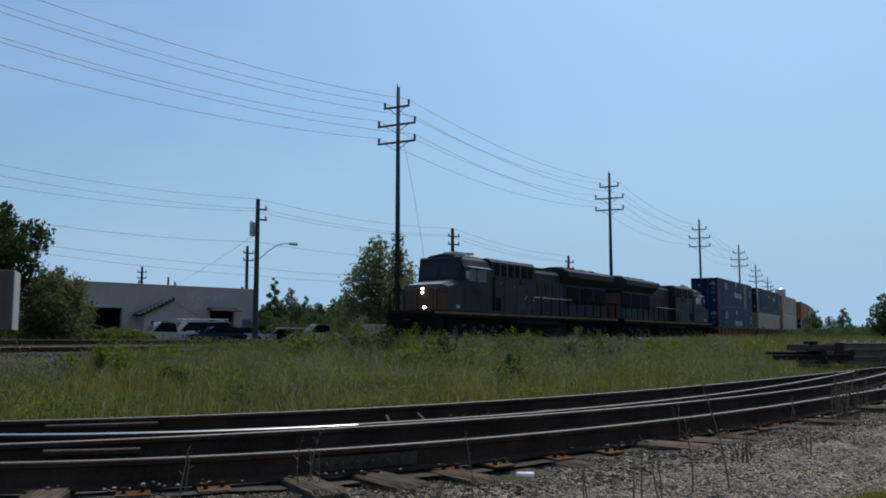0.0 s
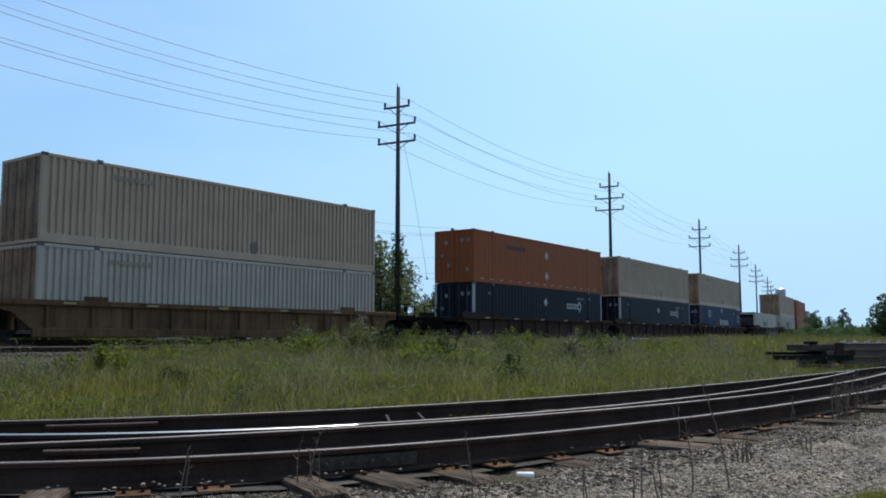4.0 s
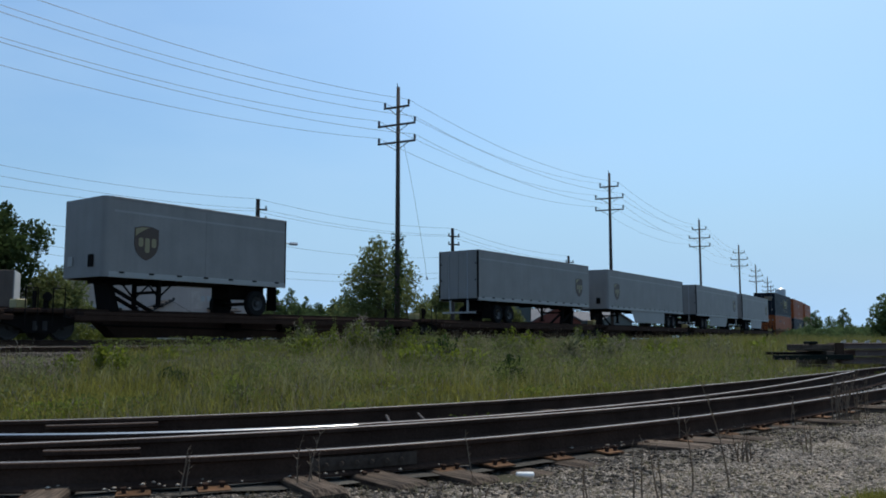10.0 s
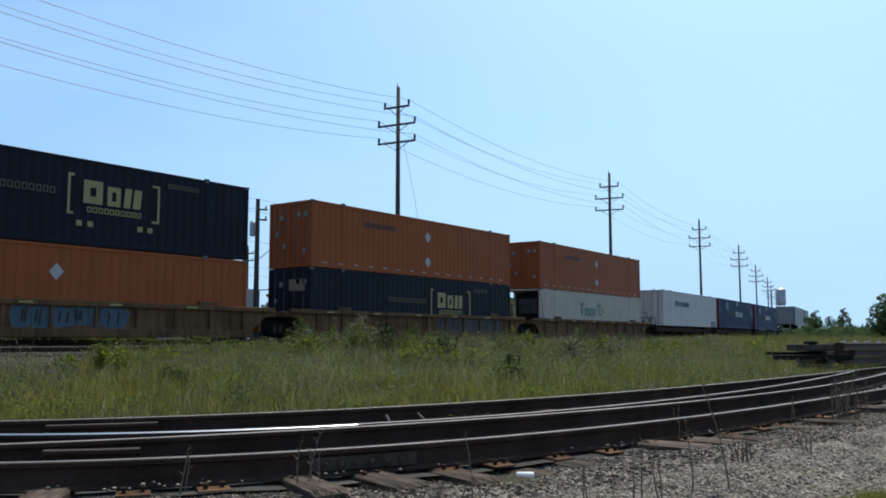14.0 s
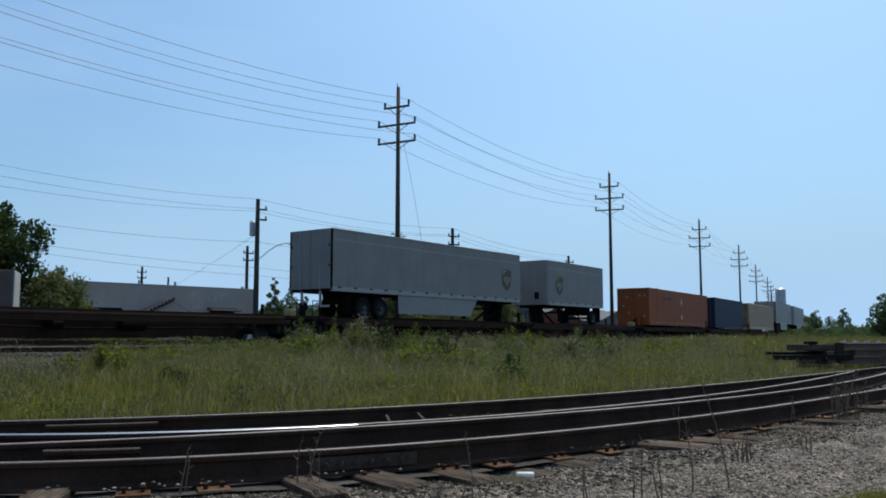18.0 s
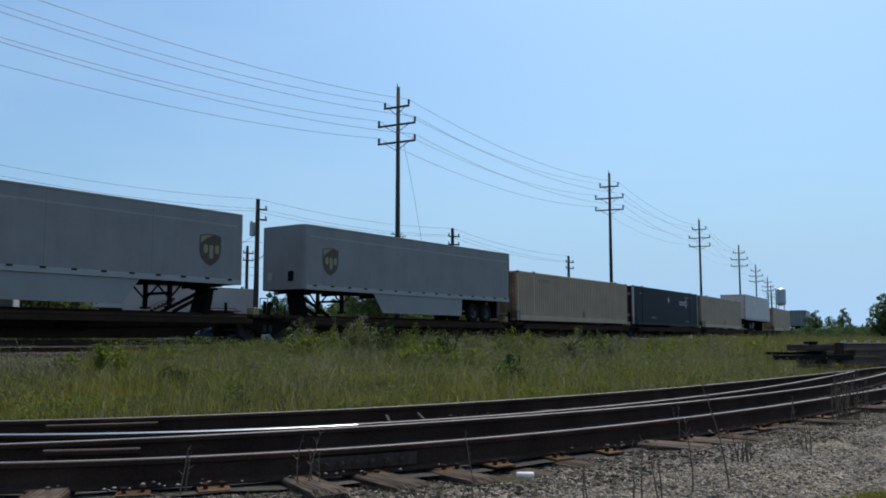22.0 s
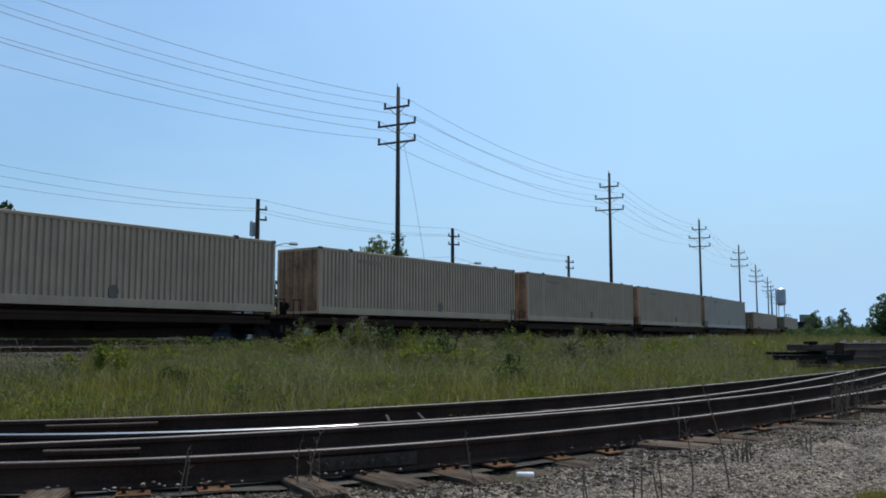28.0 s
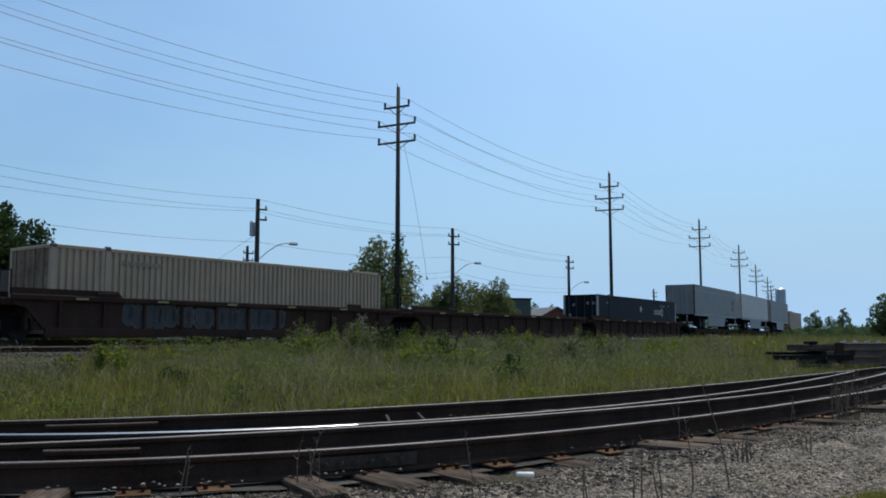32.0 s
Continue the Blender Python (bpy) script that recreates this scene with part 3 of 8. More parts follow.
        part("placard", Geo().box(-0.22, 0.2, -1.312, -1.296, 2.38, 2.76), M["mark_white"], root)
        letters(root, tint("mark_soft", (0.17, 0.17, 0.18)), 4.8, 2.38, [0.1, 0.08, 0.1, 0.1, 0.08, 0.1], 0.1, 0.03)
        part("placard", Geo().box(6.72, 7.18, -1.312, -1.296, 1.46, 1.82), M["mark_soft"], root)
        letters(root, M["mark_white"], 6.76, 1.6, [0.15, 0.17], 0.16, 0.06, y=-1.315)
        number_53(root, 6.7, 1.9, 0.56, M["mark_white"])
        for k, zz in enumerate((2.35, 1.9, 1.45)):
            part("door_emblem", Geo().slab([(0.2 * math.cos(a), 0.17 * math.sin(a)) for a in np.linspace(0, 6.28, 11)[:-1]], 0, 0.012).turned(-L - 0.012, 1, -0.85).shifted(zz), tint("placard_worn", (0.22, 0.20, 0.18)) if k == 0 else faint, root)
    if "patch" in marks:
        part("bare_panel", Geo().box(3.75, 4.9, -1.314, -1.29, 0.25, 2.7), tint("paint_worn", (0.19, 0.11, 0.04), streak=1.0, dirt=(0.03, 0.02, 0.012)), root)
    if "umax" in marks:
        frames(root, M["mark_white"], 2.86, 1.76, [0.3, 0.36, 0.32, 0.3], 0.34, 0.07, 0.075)
        ex, ez = 4.66, 1.94
        part("emblem", Geo().slab([(ex - 0.34, ez), (ex, ez + 0.38), (ex, ez + 0.2), (ex - 0.17, ez)], -1.314, -1.296).slab([(ex + 0.02, ez + 0.36), (ex + 0.34, ez), (ex + 0.17, ez), (ex + 0.02, ez + 0.18)], -1.314, -1.296)
             .slab([(ex + 0.34, ez - 0.03), (ex, ez - 0.38), (ex, ez - 0.2), (ex + 0.17, ez - 0.03)], -1.314, -1.296).slab([(ex - 0.02, ez - 0.36), (ex - 0.34, ez - 0.03), (ex - 0.17, ez - 0.03), (ex - 0.02, ez - 0.18)], -1.314, -1.296), M["mark_white"], root, "white hollow diamond emblem")
        small = tint("mark_soft", (0.17, 0.17, 0.18))
        letters(root, small, 4.3, 2.38, [0.1, 0.12, 0.09, 0.1, 0.12, 0.09], 0.13, 0.09)
        letters(root, small, 6.05, 2.4, [0.1, 0.1], 0.14, 0.05)
        letters(root, small, 4.5, 0.34, [0.1, 0.12, 0.1, 0.12, 0.1, 0.1], 0.13, 0.08)
        letters(root, small, -4.2, 0.5, [0.12, 0.1, 0.12, 0.12, 0.1, 0.12], 0.14, 0.08)
        letters(root, small, -6.6, 2.3, [0.1, 0.1], 0.13, 0.05)
        part("placard", Geo().slab([(-0.2, 2.08), (0.04, 1.84), (0.28, 2.08), (0.04, 2.32)], -1.312, -1.296), M["mark_white"], root)
    if "csx" in marks:
        frames(root, M["mark_gold"], 1.02, 1.42, [0.7], 0.78, 0.1, 0.24)
        frames(root, M["mark_gold"], 1.9, 1.42, [0.5], 0.66, 0.1, 0.17)
        letters(root, M["mark_gold"], 2.52, 1.42, [0.26, 0.3], 0.68, 0.1, lean=0.06)
        for x, d in ((0.46, 1), (3.88, -1)):
            part("bracket", Geo().slab([(x, 1.0), (x + 0.09, 1.0), (x + 0.09, 2.36), (x, 2.36)], -1.312, -1.296), M["mark_gold"], root)
            for z in (1.0, 2.28):
                part("bracket", Geo().box(min(x + (0.09 if d > 0 else 0), x + d * 0.22), max(x, x + d * 0.22), -1.312, -1.296, z, z + 0.08), M["mark_gold"], root)
        frames(root, M["mark_gold"], 1.17, 1.12, [0.16] * 10, 0.19, 0.05, 0.035)
        for x in (0.8, 1.2, 3.1, 3.5):
            part("placard", Geo().box(x, x + 0.2, -1.312, -1.296, 0.64, 0.82), M["mark_gold"], root)
        frames(root, tint("mark_dimgold", (0.12, 0.105, 0.06)), -2.9, 1.6, [0.17] * 13, 0.22, 0.06, 0.035)
        frames(root, M["mark_dimgold"], 4.3, 2.36, [0.14] * 7, 0.16, 0.06, 0.03)
        part("door_panel", Geo().box(-L - 0.012, -L + 0.03, -0.95, 0.0, 1.9, 2.4), tint("placard_tan", (0.20, 0.15, 0.10)), root, "bare tan patch on the door")
    if "swift" in marks:
        dark = M["mark_dark"]
        frames(root, dark, -2.16, 1.4, [0.72], 0.78, 0.1, 0.22, lean=0.2)
        frames(root, dark, -1.3, 1.4, [0.95], 0.74, 0.1, 0.2, lean=0.2)
        letters(root, dark, -0.22, 1.38, [0.24], 0.74, 0.1, lean=0.2)
        letters(root, dark, 0.16, 1.36, [0.26], 0.74, 0.0, lean=0.2)
        letters(root, dark, 0.46, 1.66, [0.3], 0.14, 0.0, lean=0.04)
        letters(root, dark, 0.62, 1.94, [0.44], 0.18, 0.0, lean=0.05)
        letters(root, dark, 1.5, 1.36, [0.28], 0.6, 0.0, lean=0.16)
        letters(root, dark, 1.3, 1.97, [0.9], 0.19, 0.0, lean=0.05)
    if "tiger" in marks:
        green = M["mark_green"]
        letters(root, green, -2.55, 2.06, [0.7], 0.16, 0.0, lean=0.03)
        letters(root, green, -2.3, 1.42, [0.2], 0.63, 0.0, lean=0.03)
        letters(root, green, -1.78, 1.42, [0.16], 0.5, 0.0, lean=0.03)
        frames(root, green, -1.5, 1.36, [0.46, 0.46], 0.52, 0.1, 0.12, lean=0.03)
        letters(root, green, -0.3, 1.42, [0.15], 0.5, 0.0, lean=0.03)
        for k, (x, z, ew) in enumerate(((-0.05, 1.95, 0.9), (0.1, 1.7, 0.55), (0.35, 1.45, 0.6), (0.75, 1.75, 0.5), (0.3, 2.12, 0.55))):
            part("emblem", Geo().slab([(x, z), (x + ew * 0.5, z + 0.06), (x + ew, z - 0.1), (x + ew * 0.55, z + 0.16), (x + ew * 0.15, z + 0.12)], -1.312, -1.296), green, root)
    if "diamond" in marks:
        for z in (0.75, 2.0):
            part("placard", Geo().slab([(-0.05, z), (0.2, z - 0.28), (0.45, z), (0.2, z + 0.28)], -1.312, -1.296), M["mark_white"], root)
        tape = Geo()
        for k in range(15):
            tape.box(-L + 0.7 + k * 1.02, -L + 1.0 + k * 1.02, -1.312, -1.3, 0.2, 0.245)
        part("reflective_tape", tape, M["mark_white"], root, "dashed white reflective tape")
        letters(root, tint("mark_rustdark", (0.10, 0.03, 0.02)), -4.6, 2.05, [0.2] * 9, 0.22, 0.05)
    if "plac" in marks:
        for k, (yy, zz) in enumerate(((-0.95, 2.3), (-0.55, 2.3), (-0.9, 0.7), (0.35, 0.95), (0.8, 1.5), (0.5, 2.2))):
            part("door_placard", Geo().box(-L - 0.012, -L + 0.03, yy - 0.09, yy + 0.09, zz - 0.1, zz + 0.1), tint("placard_worn", (0.22, 0.20, 0.18)), root)
    if "topword" in marks:
        letters(root, M["mark_dark"], -4.8, 1.68, [0.22, 0.3], 0.46, 0.1, lean=0.1)
        frames(root, M["mark_dark"], -3.9, 1.66, [0.46, 0.42, 0.42, 0.2, 0.36, 0.46], 0.38, 0.12, 0.14)
    if "tiger" in marks:
        part("inner_wall", Geo().box(-L + bay, -L + bay + 0.06, -w + 0.1, w - 0.06, 0.16, h - 0.12), mat, root)
        part("cooling_unit", Geo().box(-L + 0.25, -L + bay - 0.01, -w + 0.14, w - 0.75, 0.2, h - 0.25, 0.03), M["black"], root, "dark recessed cooling unit")
        part("unit_grille", Geo().box(-L + 0.22, -L + 0.248, -w + 0.35, w - 1.0, 1.4, 2.3), M["porcelain"], root)
        for x in (-L + 1.95, -L + 0.62):
            part("bay_post", Geo().box(x - 0.06, x + 0.06, -w - 0.01, -w + 0.06, 0.16, h - 0.12, 0.01), mat, root)
        part("brace", Geo().rod((-L + 0.14, -w - 0.005, h - 0.3), (-L + 0.55, -w - 0.005, 0.3), 0.045, 6), mat, root)
        part("brace", Geo().rod((-L + 0.14, w - 0.06, h - 0.3), (-L + 0.95, w - 0.06, 0.2), 0.05, 6), mat, root)
    if "smallnum" in marks:
        letters(root, tint("mark_faint", (0.29, 0.215, 0.15)), -5.6, 2.35, [0.16] * 8, 0.16, 0.06)
    return root


def turned_geo(self, x, sign, y=0.0):
    """Turn a panel made along x so that it spans y and faces along x."""
    self.v = [(x + sign * p[1], y + p[0], p[2]) for p in self.v]
    self.f = [tuple(reversed(q)) for q in self.f] if sign < 0 else self.f
    return self


Geo.turned = turned_geo


def shifted_geo(self, dz):
    self.v = [(p[0], p[1], p[2] + dz) for p in self.v]
    return self


Geo.shifted = shifted_geo


def wheelset(parent, x, gauge=0.76, r=0.42):
    for y in (-gauge, gauge):
        o = 1 if y > 0 else -1
        part("wheel", Geo().lathe([(0.08, y + o * 0.09), (0.12, y + o * 0.05), (r - 0.07, y + o * 0.03), (r - 0.01, y + o * 0.07), (r, y - o * 0.05), (r + 0.028, y - o * 0.055), (r + 0.028, y - o * 0.08), (0.1, y - o * 0.08)], 20, "y", (x, 0, r)), M["wheel"], parent, shade=False)
    part("axle", Geo().rod((x, -gauge - 0.2, r), (x, gauge + 0.2, r), 0.08, 10), M["wheel"], parent)


def bogie(parent, x, axles=2, base=1.78):
    """A truck under a car: side frames, bolster and wheelsets."""
    t = part("truck", Geo().box(x - 0.2, x + 0.2, -0.95, 0.95, 0.42, 0.68, 0.03), M["black"], parent, "black cast steel truck")
    for y in (-1.04, 0.9):
        b = base / 2
        prof = [(x - b - 0.3, 0.52), (x - b + 0.25, 0.36), (x - 0.5, 0.22), (x + 0.5, 0.22), (x + b - 0.25, 0.36), (x + b + 0.3, 0.52), (x + b + 0.25, 0.68), (x + 0.5, 0.80), (x - 0.5, 0.80), (x - b - 0.25, 0.68)]
        part("side_frame", Geo().slab(prof, y, y + 0.14), M["black"], t)
        part("spring", Geo().lathe([(0.11, 0.3), (0.11, 0.6)], 8, "z", (x - 0.16, y + 0.07, 0)).lathe([(0.11, 0.3), (0.11, 0.6)], 8, "z", (x + 0.16, y + 0.07, 0)), M["wheel"], t)
    for i in range(axles):
        wheelset(t, x - base / 2 + i * base / (axles - 1))
    return t


def graffiti(parent, x0, x1, z0, z1, mat, seed, big=1.0):
    """Unreadable sprayed shapes: a row of lumpy plain blocks."""
    rng = random.Random(seed)
    x = x0
    while x < x1:
        w = rng.uniform(0.35, 0.75) * big
        cx, cz, hz = x + w / 2, (z0 + z1) / 2 + rng.uniform(-0.04, 0.04), (z1 - z0) / 2 * rng.uniform(0.75, 1.1)
        pts = [(cx + w * 0.5 * max(-1, min(1, 1.2 * math.cos(a))) * rng.uniform(0.75, 1.1), cz + hz * max(-1, min(1, 1.2 * math.sin(a))) * rng.uniform(0.8, 1.1)) for a in np.linspace(0, 6.28, 13)[:-1]]
        part("graffiti", Geo().slab([(cx + (p[0] - cx) * 1.14, cz + (p[1] - cz) * 1.08) for p in pts], -1.428, -1.42), M["spray_edge"], parent)
        part("graffiti", Geo().slab(pts, -1.435, -1.42), mat, parent)
        for k in range(2):
            u = cx + w * rng.uniform(-0.3, 0.2)
            part("graffiti", Geo().slab([(u, cz - hz * rng.uniform(0.1, 0.8)), (u + 0.07, cz - hz * 0.6), (u + 0.12, cz + hz * rng.uniform(0.2, 0.7)), (u + 0.04, cz + hz * 0.6)], -1.44, -1.43), M["spray_line"], parent)
        x += w * rng.uniform(0.8, 1.05)


def well_unit(half, paint, top, left_truck, right_truck, spray=None, first=False):
    """One well of an articulated stack car; half: half its length between the truck centres."""
    m = M[paint]
    root = thing("well_car", ("tan" if "tan" in paint else "rusty brown") + " steel well car carrying containers low between its trucks", "railcar", "cars of the train")
    b = half - 1.0
    for y0, y1 in ((-1.42, -1.33), (1.33, 1.42)):
        side = part("side_sill", Geo().slab([(-half + 0.4, top - 0.06), (-half + 0.4, top - 0.32), (-b - 0.2, top - 0.42), (-b + 0.35, 0.40), (-b + 0.6, 0.22), (b - 0.6, 0.22), (b - 0.35, 0.40), (b + 0.2, top - 0.42), (half - 0.4, top - 0.32), (half - 0.4, top - 0.06)], y0, y1), m, root)
        oy = -1 if y0 < 0 else 1
        yb = y0 - 0.1 if y0 < 0 else y1
        part("top_chord", Geo().box(-half + 0.3, half - 0.3, yb - 0.02, yb + 0.12, top - 0.18, top, 0.02), m, side)
        if "brown" in paint:
            part("end_riser", Geo().slab([(-half + 0.35, top + 0.002), (-5.5, top + 0.002), (-5.7, top + 0.2), (-half + 0.35, top + 0.2)], y0, y1), m, side)
        # chord drawn extra low so the gap above the rail reads as shade
        part("bottom_chord", Geo().box(-b + 0.4, b - 0.4, yb, yb + 0.1, 0.08, 0.38, 0.02), m, side)
        k = 11
        for i in range(k):
            x = -b + 0.9 + (2 * b - 1.8) * i / (k - 1)
            part("rib", Geo().box(x - 0.05, x + 0.05, yb + 0.01, yb + 0.09, 0.38, top - 0.18, 0.01), m, side)
        for x in (-6.1, 6.1):
            part("guide", Geo().box(x - 0.42, x + 0.42, yb, yb + 0.1, top, top + 0.15, 0.02), m, side)
    for i in range(5):
        x = -b + 1.6 + i * 3.1
        part("reflector", Geo().box(x - 0.22, x + 0.22, -1.565, -1.545, top - 0.13, top - 0.06), M["mark_gold"], root, "small yellow reflector")
    if spray:
        graffiti(root, spray[0], spray[1], 0.36, top - 0.12, M[spray[2]], int(spray[0] * 10), 1.5 if "blue" in spray[2] else 1.25)
    part("well_floor", Geo().box(-b + 0.3, b - 0.3, -1.3, 1.3, 0.10, 0.145), M["black"], root)
    for s in (-1, 1):
        xa, xb = sorted((s * (b + 0.1), s * (half - 0.05)))
        part("end_platform", Geo().box(xa, xb, -1.33, 1.33, top - 0.35, top - 0.12, 0.03), m, root)
        part("end_bulkhead", Geo().box(s * (b + 0.1) - 0.05, s * (b + 0.1) + 0.05, -1.3, 1.3, 0.3, top - 0.1), m, root)
        part("grab_rail", Geo().tube([(s * (half - 0.35), -1.3, top), (s * (half - 0.35), -1.3, top + 0.75), (s * (half - 0.35), -0.6, top + 0.75), (s * (half - 0.35), -0.6, top)], 0.022, 6), M["black"], root)
        part("drawbar", Geo().box(min(s * (half - 0.4), s * (half + 0.25)), max(s * (half - 0.4), s * (half + 0.25)), -0.18, 0.18, 0.68, 0.98, 0.03), M["black"], root)
    for s in ([-1] if first else []) + ([1] if right_truck is not None else []):
        xa, xb = sorted((s * half, s * (half + 1.45)))
        part("end_deck", Geo().box(xa, xb, -1.36, 1.36, top - 0.35, top - 0.1, 0.03), M["black"], root)
        part("end_sill", Geo().box(min(s * (half + 1.3), s * (half + 1.45)), max(s * (half + 1.3), s * (half + 1.45)), -1.34, 1.34, 0.55, top - 0.352, 0.02), M["black"], root)
        part("side_step", Geo().tube([(s * (half + 1.4), -1.36, top - 0.3), (s * (half + 1.4), -1.4, 0.25), (s * (half + 1.0), -1.4, 0.25), (s * (half + 1.0), -1.36, top - 0.3)], 0.022, 5), M["black"], root)
        part("hand_rail", Geo().tube([(s * (half + 1.4), -1.3, top - 0.1), (s * (half + 1.4), -1.3, top + 0.45), (s * (half + 1.4), -0.2, top + 0.45), (s * (half + 1.4), -0.2, top - 0.1)], 0.025, 6), M["black"], root)
        part("brake_wheel", Geo().lathe([(0.12, 0.3), (0.15, 0.31), (0.15, 0.33), (0.12, 0.34)], 14, "y", (s * (half + 1.2), -1.2, top + 0.2)), M["black"], root)
        part("coupler", Geo().box(min(s * (half + 1.4), s * (half + 2.45)), max(s * (half + 1.4), s * (half + 2.45)), -0.15, 0.15, 0.68, 0.95, 0.03), M["black"], root)
        part("air_hose", Geo().tube([(s * (half + 1.4), -0.4, 0.7), (s * (half + 1.8), -0.4, 0.35), (s * (half + 2.4), -0.35, 0.3)], 0.03, 6), M["black"], root)
    if left_truck is not None:
        bogie(root, left_truck)
    if right_truck is not None:
        bogie(root, right_truck)
    return root


def spine_unit(half, deck, left_truck, right_truck, hitches=()):
    """One platform of an articulated spine car."""
    root = thing("spine_car", "rusty dark brown spine car platform for trailers and containers", "railcar", "cars of the train")
    m = M["spine"]
    # sill reaches almost to the rail, its extra depth standing for underside shade
    part("centre_sill", Geo().slab([(-half + 0.05, deck - 0.04), (-half + 0.05, 0.62), (-half + 2.6, 0.6), (-half + 3.2, 0.07), (half - 3.2, 0.07), (half - 2.6, 0.6), (half - 0.05, 0.62), (half - 0.05, deck - 0.04)], -0.34, 0.34), m, root, "rusty centre sill, deepened to stand for the shade below")
    part("air_reservoir", Geo().lathe([(0.02, 0.6), (0.2, 0.64), (0.2, 1.6), (0.02, 1.64)], 12, "x", (0.0, -0.62, 0.52)), M["black"], root)
    part("brake_cylinder", Geo().lathe([(0.02, -2.1), (0.16, -2.06), (0.16, -1.5), (0.02, -1.46)], 12, "x", (0.0, -0.6, 0.5)), M["black"], root)
    part("brake_pipe", Geo().tube([(-half + 2.4, -0.5, 0.5), (-1.0, -0.55, 0.4), (1.0, -0.55, 0.4), (half - 2.4, -0.5, 0.5)], 0.03, 6), M["black"], root)
    for y0, y1 in ((-1.34, -0.92), (0.92, 1.34)):
        part("wheel_track", Geo().box(-half + 1.3, half - 1.3, y0, y1, 0.80, 0.92, 0.02), m, root)
        part("edge_beam", Geo().box(-half + 1.0, half - 1.0, y0 if y0 < 0 else y1 - 0.08, y0 + 0.08 if y0 < 0 else y1, 0.62, 0.797, 0.02), m, root, "rust-stained edge beam")
    for i in range(9):
        x = -half + 1.4 + (2 * half - 2.8) * i / 8
        part("outrigger", Geo().box(x - 0.09, x + 0.09, -1.30, 1.30, 0.64, 0.79, 0.02), m, root)
    for hx, way in hitches:             # raised stands under the trailers' noses
        stand = part("hitch", Geo().slab([(hx - 0.3 * way, deck - 0.1), (hx + 0.05 * way, deck - 0.1), (hx + 0.22 * way, deck + 0.84), (hx - 0.02 * way, deck + 0.84)], -0.42, 0.42), M["black"], root, "raised black trailer hitch")
        part("hitch_plate", Geo().box(hx - 0.25, hx + 0.4, -0.45, 0.45, deck + 0.845, deck + 0.92, 0.02), M["black"], stand)
        for y in (-0.36, 0.36):
            part("hitch_strut", Geo().rod((hx - 1.6 * way, y, deck - 0.05), (hx, y, deck + 0.72), 0.075, 6), M["black"], stand)
    if not hitches:
        part("hitch", Geo().slab([(-half + 1.5, deck - 0.1), (-half + 2.9, deck - 0.1), (-half + 2.6, deck - 0.01), (-half + 1.8, deck - 0.01)], -0.3, 0.3), M["black"], root, "folded black trailer hitch")
    for s in (-1, 1):
        part("end_platform", Geo().box(min(s * (half - 1.0), s * (half - 0.1)), max(s * (half - 1.0), s * (half - 0.1)), -1.3, 1.3, deck - 0.25, deck - 0.1, 0.03), m, root)
        part("ladder", Geo().tube([(s * (half - 0.25), -1.32, 0.45), (s * (half - 0.25), -1.32, deck + 0.55)], 0.02, 5).tube([(s * (half - 0.65), -1.32, 0.45), (s * (half - 0.65), -1.32, deck + 0.55)], 0.02, 5)
             .tube([(s * (half - 0.25), -1.32, deck + 0.55), (s * (half - 0.65), -1.32, deck + 0.55)], 0.02, 5), M["black"], root)
    part("brake_stand", Geo().box(-half + 0.3, -half + 0.42, -0.75, -0.63, deck - 0.1, deck + 0.35, 0.01), M["black"], root)
    part("brake_wheel", Geo().lathe([(0.13, -0.8), (0.16, -0.79), (0.16, -0.76), (0.13, -0.75)], 14, "y", (-half + 0.36, 0, deck + 0.3)), M["black"], root)
    part("tool_box", Geo().box(half - 0.9, half - 0.55, -1.25, -0.8, deck - 0.1, deck + 0.18, 0.02), M["mark_gold"], root, "faded yellow box")
    for y in (-1.2, 1.2):
        part("end_post", Geo().box(half - 0.35, half - 0.25, y - 0.05, y + 0.05, deck - 0.1, deck + 0.45, 0.01), M["black"], root)
    if left_truck is not None:
        bogie(root, left_truck)
    if right_truck is not None:
        bogie(root, right_truck)
    return root


def road_wheels(root, x, y, bright=False):
    o = -1 if y < 0 else 1
    w = part("road_wheel", Geo().lathe([(0.28, y - o * 0.14), (0.47, y - o * 0.14), (0.51, y - o * 0.09), (0.51, y + o * 0.09), (0.47, y + o * 0.14), (0.29, y + o * 0.14), (0.27, y + o * 0.06), (0.27, y - o * 0.06)], 20, "y", (x, 0, 0.51)), M["tyre"], root)
    part("rim", Geo().lathe([(0.27, y - o * 0.1), (0.27, y + o * 0.13), (0.22, y + o * 0.1), (0.12, y + o * 0.04), (0.1, y + o * 0.14), (0.04, y + o * 0.15)], 16, "y", (x, 0, 0.51)), tint("rim_pale", (0.2, 0.19, 0.175)) if bright else tint("rim_dull", (0.04, 0.038, 0.036)), w)


